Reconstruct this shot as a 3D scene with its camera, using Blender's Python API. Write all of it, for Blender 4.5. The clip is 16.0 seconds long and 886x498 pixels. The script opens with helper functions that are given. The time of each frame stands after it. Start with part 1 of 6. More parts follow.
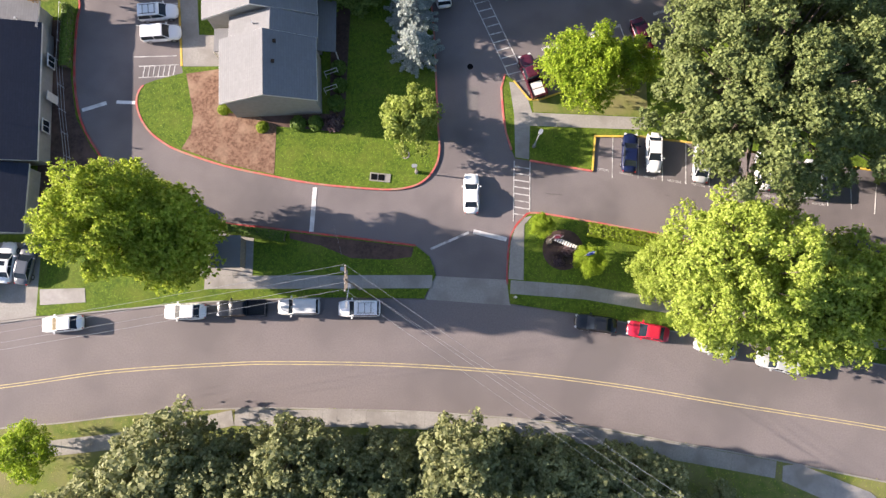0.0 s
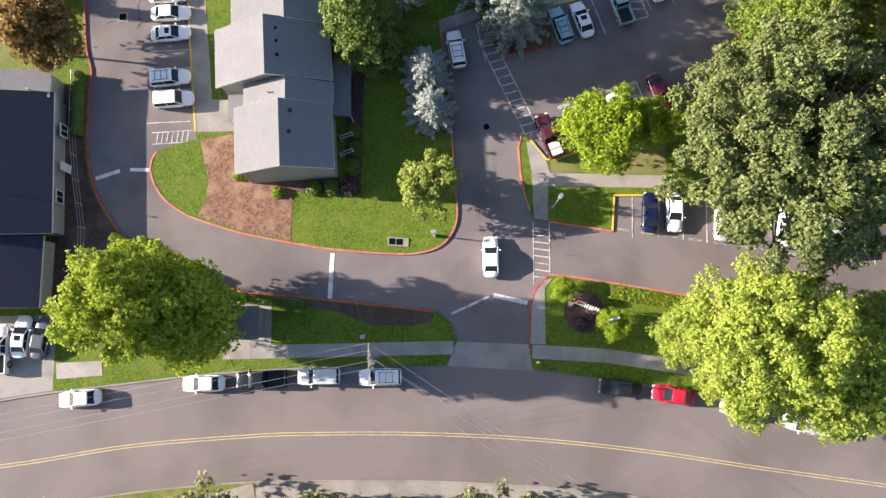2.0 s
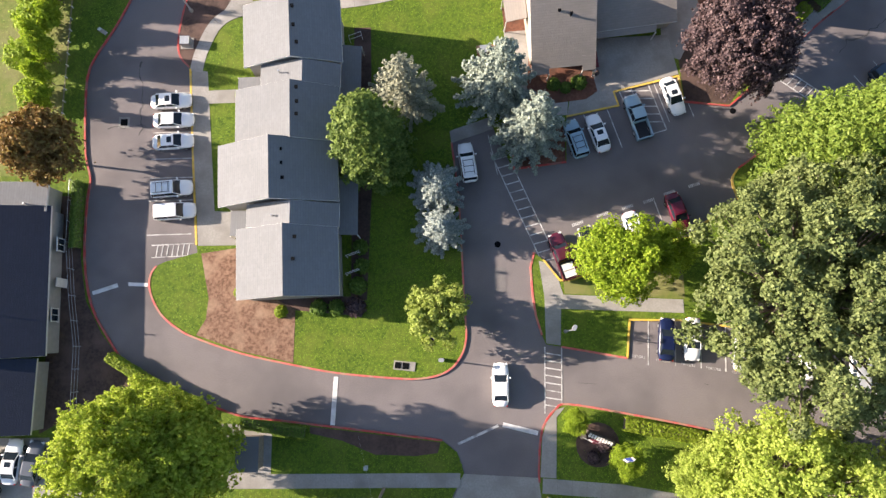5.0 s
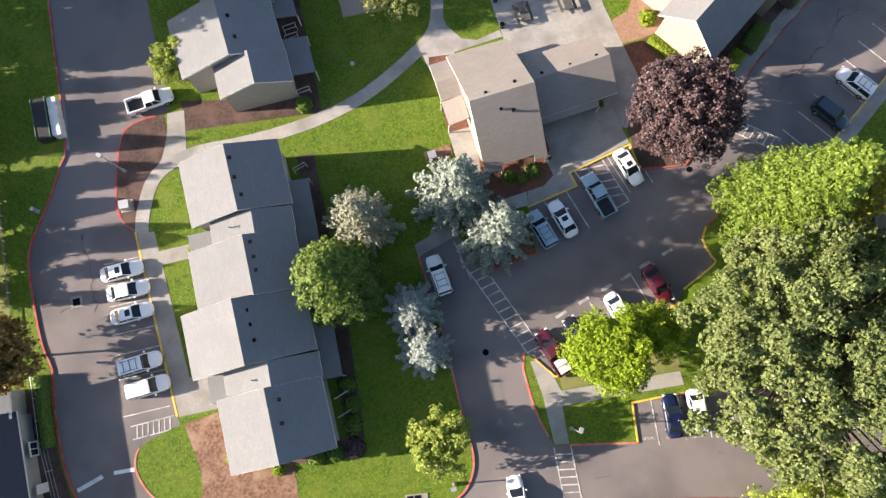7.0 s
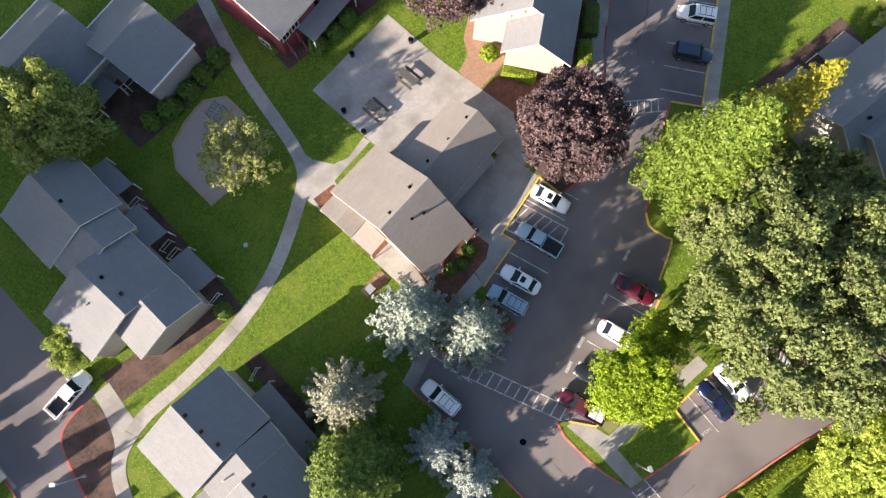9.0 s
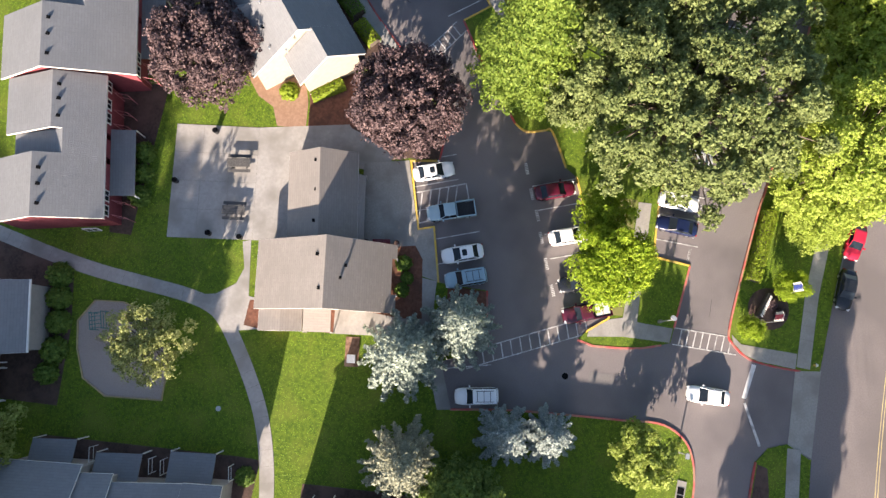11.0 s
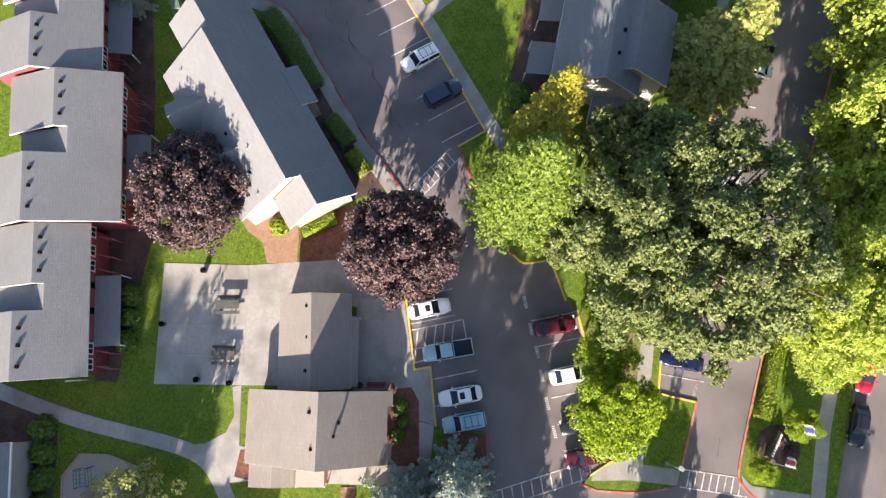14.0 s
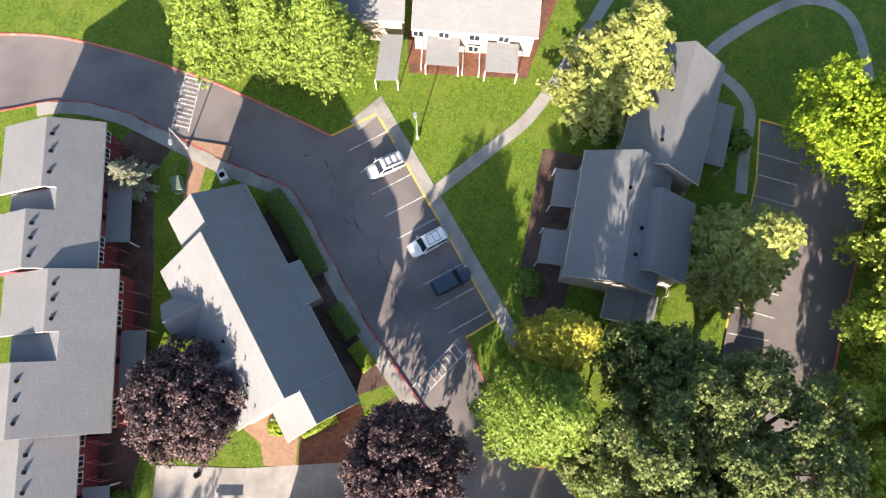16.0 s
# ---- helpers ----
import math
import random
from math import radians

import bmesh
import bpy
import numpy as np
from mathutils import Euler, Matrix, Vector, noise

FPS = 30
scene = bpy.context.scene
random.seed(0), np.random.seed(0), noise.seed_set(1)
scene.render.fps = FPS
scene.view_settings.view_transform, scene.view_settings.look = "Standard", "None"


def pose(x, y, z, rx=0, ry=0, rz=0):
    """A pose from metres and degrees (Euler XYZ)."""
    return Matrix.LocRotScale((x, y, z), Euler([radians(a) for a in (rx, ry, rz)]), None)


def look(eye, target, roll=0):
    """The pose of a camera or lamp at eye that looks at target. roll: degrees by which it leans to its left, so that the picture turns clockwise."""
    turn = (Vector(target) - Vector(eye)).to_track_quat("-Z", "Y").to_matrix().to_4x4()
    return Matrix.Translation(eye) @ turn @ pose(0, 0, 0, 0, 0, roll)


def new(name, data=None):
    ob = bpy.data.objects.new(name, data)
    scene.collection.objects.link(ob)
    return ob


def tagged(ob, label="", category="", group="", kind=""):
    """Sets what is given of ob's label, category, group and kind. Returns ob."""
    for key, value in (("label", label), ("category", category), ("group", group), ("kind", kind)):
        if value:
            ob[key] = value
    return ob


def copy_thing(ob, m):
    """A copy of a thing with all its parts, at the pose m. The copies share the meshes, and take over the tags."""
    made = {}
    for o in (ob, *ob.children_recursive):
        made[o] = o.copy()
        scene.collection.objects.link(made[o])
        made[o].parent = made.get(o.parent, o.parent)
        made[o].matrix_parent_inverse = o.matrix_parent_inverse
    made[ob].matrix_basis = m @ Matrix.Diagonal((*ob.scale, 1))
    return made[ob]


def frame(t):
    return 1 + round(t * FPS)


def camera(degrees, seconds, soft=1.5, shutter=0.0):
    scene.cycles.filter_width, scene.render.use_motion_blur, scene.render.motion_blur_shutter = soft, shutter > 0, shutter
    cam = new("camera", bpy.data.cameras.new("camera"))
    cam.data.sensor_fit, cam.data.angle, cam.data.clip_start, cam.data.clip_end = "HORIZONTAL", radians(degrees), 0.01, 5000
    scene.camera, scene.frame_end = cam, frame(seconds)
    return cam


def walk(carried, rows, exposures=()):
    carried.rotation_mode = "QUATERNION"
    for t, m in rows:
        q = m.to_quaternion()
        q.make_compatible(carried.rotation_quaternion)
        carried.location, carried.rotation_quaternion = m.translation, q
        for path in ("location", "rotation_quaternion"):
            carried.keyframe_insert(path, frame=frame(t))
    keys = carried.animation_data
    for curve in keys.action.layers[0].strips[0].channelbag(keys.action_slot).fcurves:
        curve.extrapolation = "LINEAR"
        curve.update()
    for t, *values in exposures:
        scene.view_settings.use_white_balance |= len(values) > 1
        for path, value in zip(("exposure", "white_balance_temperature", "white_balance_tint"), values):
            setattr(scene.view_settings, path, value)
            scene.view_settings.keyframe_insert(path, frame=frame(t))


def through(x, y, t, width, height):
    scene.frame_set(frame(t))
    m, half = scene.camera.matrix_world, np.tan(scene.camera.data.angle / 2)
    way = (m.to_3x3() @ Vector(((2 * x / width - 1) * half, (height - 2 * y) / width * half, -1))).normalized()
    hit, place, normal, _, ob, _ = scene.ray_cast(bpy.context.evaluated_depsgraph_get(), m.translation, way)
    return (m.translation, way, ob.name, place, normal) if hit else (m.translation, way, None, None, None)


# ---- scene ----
cam = camera(68.8, 16.0, soft=1.4)
PATH = [
    (0, (-0.021, -0.031, 73.13), (-0.02, 0.254, 71.15), -0.2),
    (0.5, (-0.731, 1.387, 73.334), (-0.728, 1.678, 71.355), -0.6),
    (1, (-1.354, 2.927, 73.373), (-1.351, 3.219, 71.394), -0.8),
    (1.5, (-1.813, 4.733, 73.364), (-1.811, 5.028, 71.386), -0.9),
    (2, (-2.16, 6.794, 73.301), (-2.158, 7.095, 71.324), -1.1),
    (2.5, (-2.475, 8.725, 73.257), (-2.477, 9.035, 71.281), -1.8),
    (3, (-2.635, 10.104, 73.185), (-2.64, 10.412, 71.209), -2.3),
    (3.5, (-2.667, 11.894, 73.048), (-2.673, 12.201, 71.072), -2.2),
    (6, (-2.299, 26.482, 72.516), (-2.306, 26.818, 70.544), -1.6),
    (6.5, (-2.148, 29.463, 72.666), (-2.154, 29.804, 70.695), -1.3),
    (6.8, (-2.116, 31.186, 72.733), (-2.101, 31.527, 70.762), -0.2),
    (7, (-2.034, 32.377, 72.728), (-1.946, 32.713, 70.758), 2.6),
    (7.2, (-1.794, 33.655, 72.688), (-1.619, 33.959, 70.719), 5.8),
    (7.5, (-1.19, 35.678, 72.559), (-0.95, 35.918, 70.588), 7.7),
    (8, (-0.128, 39.105, 72.295), (0.129, 39.327, 70.324), 7.6),
    (8.5, (0.943, 42.664, 72.129), (1.202, 42.897, 70.16), 6.8),
    (8.7, (1.301, 43.69, 72.102), (1.562, 43.937, 70.134), 5.1),
    (10.8, (3.881, 48.21, 71.875), (4.193, 48.222, 69.9), 10.8),
    (11, (4.066, 48.31, 71.851), (4.384, 48.287, 69.877), 11.6),
    (11.5, (4.559, 48.121, 71.747), (4.878, 48.095, 69.773), 10.9),
    (12, (5.756, 48.125, 71.684), (6.082, 48.101, 69.711), 10.4),
    (12.5, (7.858, 48.296, 71.701), (8.191, 48.274, 69.729), 10.1),
    (13, (10.702, 48.599, 71.755), (11.042, 48.579, 69.784), 9.9),
    (13.5, (14.194, 49.0, 71.777), (14.541, 48.981, 69.807), 9.5),
    (14, (18.22, 49.466, 71.846), (18.574, 49.45, 69.877), 9.1),
    (14.5, (22.564, 49.994, 71.925), (22.927, 49.98, 69.958), 8.7),
    (15, (27.145, 50.532, 71.986), (27.52, 50.521, 70.021), 8.4),
    (15.5, (31.801, 51.087, 72.022), (32.178, 51.079, 70.058), 8.1),
    (15.8, (34.521, 51.351, 72.113), (34.76, 51.336, 70.128), 10.6),
    (16, (36.329, 51.519, 72.164), (36.779, 51.539, 70.215), 4.5),
]
walk(cam, [(t, look(eye, target, roll)) for t, eye, target, roll in PATH], exposures=[(0, 1.85, 6180, 17), (3.5, 1.87, 6250, 15), (7, 1.93, 6350, 13), (11, 2.02, 6400, 14), (13.5, 2.06, 6350, 13), (15.5, 2.2, 6300, 12), (16, 2.25, 6350, 12)])
# ---- the light: low evening sun from the west, clear sky ----
SUN_UP, SUN_TO = 18.5, -8.0          # degrees above the horizon; the way the shadows point, from east
sky = bpy.data.worlds.new("sky")
scene.world = sky
sky.use_nodes = True
st = sky.node_tree.nodes.new("ShaderNodeTexSky")
st.sky_type, st.sun_disc = "NISHITA", False
st.sun_elevation, st.sun_rotation = radians(SUN_UP), radians(-90 - SUN_TO)
st.air_density, st.dust_density, st.ozone_density = 1.0, 1.2, 1.0
bg = sky.node_tree.nodes["Background"]
bg.inputs["Strength"].default_value = 0.069
sky.node_tree.links.new(st.outputs[0], bg.inputs["Color"])
sun_data = bpy.data.lights.new("sun", "SUN")
sun_data.energy, sun_data.angle, sun_data.color = 4.7, radians(0.55), (1.0, 0.85, 0.68)
sun = new("sun", sun_data)
sun.matrix_world = look((0, 0, 0), (math.cos(radians(SUN_TO)), math.sin(radians(SUN_TO)), -math.tan(radians(SUN_UP))))
sun.location = (-60, 20, 60)

# ---- materials ----


def mat(name, a, b, scale=4.0, rough=0.85, bump=0.0, bump_scale=None, metal=0.0, c=None, big=0.25, per=0.0, coord="pos", spec=0.3, patch=(0.45, 0.65)):
    """Two colours mixed by fine noise, a third by broad patches; per: how far single objects differ in brightness."""
    m = bpy.data.materials.new(name)
    m.use_nodes = True
    nt = m.node_tree
    p = nt.nodes["Principled BSDF"]
    p.inputs["Roughness"].default_value, p.inputs["Metallic"].default_value = rough, metal
    p.inputs["Specular IOR Level"].default_value = spec
    if coord == "pos":
        co = nt.nodes.new("ShaderNodeNewGeometry").outputs["Position"]
    else:
        co = nt.nodes.new("ShaderNodeTexCoord").outputs["Object"]

    def noise_at(s, detail=4.0):
        n = nt.nodes.new("ShaderNodeTexNoise")
        n.inputs["Scale"].default_value, n.inputs["Detail"].default_value = s, detail
        nt.links.new(co, n.inputs["Vector"])
        return n.outputs["Fac"]

    def ramp(fac, lo, hi):
        r = nt.nodes.new("ShaderNodeMapRange")
        r.inputs["From Min"].default_value, r.inputs["From Max"].default_value = lo, hi
        nt.links.new(fac, r.inputs["Value"])
        return r.outputs["Result"]

    def mix(fac, u, v):
        x = nt.nodes.new("ShaderNodeMix")
        x.data_type = "RGBA"
        nt.links.new(fac, x.inputs["Factor"])
        for sock, val in ((x.inputs["A"], u), (x.inputs["B"], v)):
            if isinstance(val, tuple):
                sock.default_value = (*val, 1)
            else:
                nt.links.new(val, sock)
        return x.outputs["Result"]
    col = mix(ramp(noise_at(scale), 0.32, 0.68), a, b)
    if c:
        col = mix(ramp(noise_at(big, 3.0), *patch), col, c)
    if per:
        o = nt.nodes.new("ShaderNodeObjectInfo")
        h = nt.nodes.new("ShaderNodeHueSaturation")
        r = ramp(o.outputs["Random"], 0.0, 1.0)
        rr = nt.nodes.new("ShaderNodeMapRange")
        rr.inputs["To Min"].default_value, rr.inputs["To Max"].default_value = 1 - per, 1 + per
        nt.links.new(r, rr.inputs["Value"])
        nt.links.new(rr.outputs["Result"], h.inputs["Value"])
        nt.links.new(col, h.inputs["Color"])
        col = h.outputs["Color"]
    nt.links.new(col, p.inputs["Base Color"])
    if bump:
        bn = nt.nodes.new("ShaderNodeBump")
        bn.inputs["Strength"].default_value, bn.inputs["Distance"].default_value = bump, 0.05
        nt.links.new(noise_at(bump_scale or scale * 2), bn.inputs["Height"])
        nt.links.new(bn.outputs["Normal"], p.inputs["Normal"])
    return m


def leaf_mat(name, a, b, through=0.3):
    """Leaves: each differs a little, and lets some light through."""
    m = bpy.data.materials.new(name)
    m.use_nodes = True
    nt = m.node_tree
    p, out = nt.nodes["Principled BSDF"], nt.nodes["Material Output"]
    p.inputs["Roughness"].default_value, p.inputs["Specular IOR Level"].default_value = 0.6, 0.25
    isl = nt.nodes.new("ShaderNodeNewGeometry")
    x = nt.nodes.new("ShaderNodeMix")
    x.data_type = "RGBA"
    x.inputs["A"].default_value, x.inputs["B"].default_value = (*a, 1), (*b, 1)
    nt.links.new(isl.outputs["Random Per Island"], x.inputs["Factor"])
    nt.links.new(x.outputs["Result"], p.inputs["Base Color"])
    tr = nt.nodes.new("ShaderNodeBsdfTranslucent")
    nt.links.new(x.outputs["Result"], tr.inputs["Color"])
    ms = nt.nodes.new("ShaderNodeMixShader")
    ms.inputs[0].default_value = through
    nt.links.new(p.outputs[0], ms.inputs[1])
    nt.links.new(tr.outputs[0], ms.inputs[2])
    nt.links.new(ms.outputs[0], out.inputs["Surface"])
    return m


def shingle_mat(name, a, b, run=(0.0, 1.0)):
    """Asphalt shingles: courses across the slope, each tab a little different."""
    mid = tuple((u + v) / 2 for u, v in zip(a, b))
    m = mat(name, tuple(0.35 * u + 0.65 * v for u, v in zip(a, mid)), tuple(0.35 * u + 0.65 * v for u, v in zip(b, mid)), 2.2, 0.9, 0.7, 11.0, c=tuple(0.94 * v for v in mid), big=0.25)
    nt = m.node_tree
    p = nt.nodes["Principled BSDF"]
    was = p.inputs["Base Color"].links[0].from_socket
    geo = nt.nodes.new("ShaderNodeTexCoord")
    w = nt.nodes.new("ShaderNodeTexBrick")
    w.inputs["Scale"].default_value = 1.0
    w.inputs["Brick Width"].default_value, w.inputs["Row Height"].default_value, w.inputs["Mortar Size"].default_value = 0.9, 0.28, 0.02
    w.inputs["Color1"].default_value, w.inputs["Color2"].default_value, w.inputs["Mortar"].default_value = (1.06, 1.06, 1.06, 1), (0.9, 0.9, 0.9, 1), (0.72, 0.72, 0.72, 1)
    nt.links.new(geo.outputs["UV"], w.inputs["Vector"])
    x = nt.nodes.new("ShaderNodeMix")
    x.data_type, x.blend_type = "RGBA", "MULTIPLY"
    x.inputs["Factor"].default_value = 0.5
    nt.links.new(was, x.inputs["A"])
    nt.links.new(w.outputs["Color"], x.inputs["B"])
    nt.links.new(x.outputs["Result"], p.inputs["Base Color"])
    return m


ASPHALT = mat("asphalt", (0.160, 0.142, 0.140), (0.203, 0.180, 0.179), 9.0, 0.9, 0.3, 40.0, c=(0.128, 0.115, 0.115), big=0.12)
STREET = mat("street_asphalt", (0.175, 0.153, 0.149), (0.213, 0.187, 0.182), 6.0, 0.9, 0.25, 40.0, c=(0.153, 0.136, 0.133), big=0.09)
LAWN = mat("lawn", (0.052, 0.096, 0.008), (0.122, 0.18, 0.014), 3.0, 0.95, 0.6, 9.0, c=(0.15, 0.18, 0.025), big=0.3, patch=(0.48, 0.8))
DRY = mat("dry_grass", (0.1, 0.15, 0.02), (0.18, 0.19, 0.05), 1.2, 0.9, 0.8, 14.0, c=(0.2, 0.19, 0.075), big=0.2)
GROUND = mat("ground_soil", (0.06, 0.075, 0.025), (0.09, 0.085, 0.045), 2.0, 0.95, 0.8, 12.0)
MULCH = mat("bark_mulch", (0.12, 0.065, 0.042), (0.28, 0.17, 0.115), 3.2, 0.95, 1.0, 12.0, c=(0.34, 0.23, 0.16), big=0.45, patch=(0.5, 0.75))
BED = mat("dark_bed_soil", (0.055, 0.036, 0.03), (0.1, 0.064, 0.052), 4.0, 0.95, 0.8, 18.0, c=(0.125, 0.08, 0.065), big=0.4)
TAN_WALK = mat("tan_concrete", (0.25, 0.15, 0.1), (0.33, 0.21, 0.145), 3.0, 0.9, 0.2, 30.0)
RED_SOIL = mat("red_brown_bark", (0.13, 0.055, 0.035), (0.22, 0.1, 0.065), 3.5, 0.95, 0.9, 14.0, c=(0.1, 0.05, 0.035), big=0.5)
CONCRETE = mat("concrete", (0.276, 0.262, 0.239), (0.331, 0.317, 0.290), 5.0, 0.9, 0.15, 40.0, c=(0.230, 0.216, 0.198), big=0.35)
JOINT = mat("mortar_joint", (0.2, 0.185, 0.165), (0.25, 0.23, 0.21), 5.0, 0.95, 0.2)
PALE = mat("pale_concrete", (0.311, 0.294, 0.277), (0.370, 0.351, 0.328), 3.0, 0.88, 0.15, 40.0, c=(0.244, 0.231, 0.210), big=0.3)
GRAVEL = mat("pea_gravel", (0.24, 0.2, 0.175), (0.46, 0.4, 0.36), 14.0, 0.95, 0.9, 26.0)
RED = mat("red_kerb_paint", (0.36, 0.05, 0.045), (0.46, 0.08, 0.07), 2.0, 0.7, 0.1, 30.0, c=(0.3, 0.13, 0.11), big=0.8)
ORANGE = mat("faded_kerb_paint", (0.46, 0.095, 0.085), (0.53, 0.155, 0.13), 2.0, 0.75, 0.1, 30.0, c=(0.4, 0.22, 0.15), big=0.9)
YELLOW = mat("yellow_paint", (0.62, 0.4, 0.05), (0.7, 0.48, 0.09), 2.5, 0.7, 0.1, 30.0, c=(0.5, 0.36, 0.12), big=1.0)
CENTRE = mat("faded_yellow_line", (0.52, 0.42, 0.18), (0.6, 0.5, 0.25), 2.5, 0.7, 0.1, 30.0, c=(0.4, 0.34, 0.2), big=1.0)
LINE = mat("white_road_paint", (0.42, 0.41, 0.4), (0.62, 0.61, 0.59), 3.0, 0.8, 0.1, 30.0, c=(0.28, 0.27, 0.26), big=1.2)
BAR = mat("white_thermoplastic", (0.6, 0.59, 0.58), (0.72, 0.71, 0.7), 2.0, 0.75, 0.1, 30.0, c=(0.5, 0.48, 0.46), big=0.9)
TAR = mat("crack_sealant", (0.055, 0.052, 0.05), (0.085, 0.08, 0.077), 4.0, 0.7, 0.1)
PATCHM = mat("patched_asphalt", (0.15, 0.14, 0.136), (0.19, 0.175, 0.17), 6.0, 0.9, 0.2, 50.0)
ROOF = shingle_mat("grey_shingles", (0.158, 0.162, 0.170), (0.21, 0.214, 0.222))
ROOF_BROWN = shingle_mat("brown_grey_shingles", (0.223, 0.200, 0.181), (0.287, 0.259, 0.235))
ROOF_NAVY = shingle_mat("navy_shingles", (0.02, 0.027, 0.048), (0.028, 0.036, 0.062))
SIDING = mat("grey_siding", (0.3, 0.285, 0.26), (0.34, 0.32, 0.295), 2.0, 0.8, 0.1)
SIDING_TAN = mat("tan_siding", (0.334, 0.290, 0.238), (0.378, 0.330, 0.268), 2.0, 0.8, 0.1)
SIDING_RED = mat("barn_red_siding", (0.17, 0.035, 0.045), (0.22, 0.05, 0.06), 2.0, 0.8, 0.1)
RED_RAIL = mat("rose_red_rail_paint", (0.34, 0.12, 0.13), (0.42, 0.17, 0.17), 3.0, 0.6)
TRIM = mat("white_trim_paint", (0.62, 0.6, 0.57), (0.7, 0.68, 0.64), 3.0, 0.6, 0.05)
GLASS = mat("dark_window_glass", (0.012, 0.018, 0.026), (0.02, 0.027, 0.036), 2.0, 0.1, spec=0.3)
VENT = mat("dark_vent_metal", (0.003, 0.0035, 0.0045), (0.006, 0.0065, 0.008), 4.0, 0.8, spec=0.05)
BARK = mat("bark", (0.09, 0.07, 0.055), (0.17, 0.14, 0.11), 6.0, 0.95, 0.8, 12.0, coord="obj")
WOOD = mat("weathered_wood", (0.2, 0.16, 0.12), (0.3, 0.25, 0.2), 5.0, 0.9, 0.3)
METAL = mat("galvanised_metal", (0.4, 0.41, 0.42), (0.5, 0.51, 0.52), 5.0, 0.45, metal=0.6)
DARK = mat("dark_plastic", (0.02, 0.02, 0.022), (0.035, 0.035, 0.037), 5.0, 0.5)
TYRE = mat("tyre_rubber", (0.015, 0.015, 0.015), (0.03, 0.03, 0.03), 8.0, 0.85)
RIM = mat("alloy_rim", (0.4, 0.4, 0.41), (0.5, 0.5, 0.51), 6.0, 0.35, metal=0.8)
LAMP = mat("clear_headlamp", (0.6, 0.6, 0.6), (0.7, 0.7, 0.7), 4.0, 0.2)
TAIL = mat("red_tail_lamp", (0.35, 0.02, 0.02), (0.45, 0.03, 0.03), 4.0, 0.25)
TEAL = mat("teal_paint", (0.03, 0.14, 0.13), (0.05, 0.19, 0.18), 4.0, 0.45)
YELLOWWOOD = mat("weathered_yellow_timber", (0.36, 0.29, 0.14), (0.46, 0.38, 0.2), 3.0, 0.85, 0.3, 20.0, c=(0.28, 0.22, 0.13), big=0.6)
FLAG_BLUE = mat("flag_blue", (0.05, 0.08, 0.3), (0.07, 0.1, 0.36), 4.0, 0.7)
FLAG_RED = mat("flag_dark_red", (0.16, 0.03, 0.05), (0.2, 0.04, 0.06), 4.0, 0.7)
TABLE = mat("dark_table_metal", (0.07, 0.068, 0.066), (0.11, 0.105, 0.1), 5.0, 0.6)
GREENBOX = mat("utility_green_paint", (0.1, 0.15, 0.1), (0.13, 0.18, 0.13), 4.0, 0.5)

# ---- helpers for meshes ----


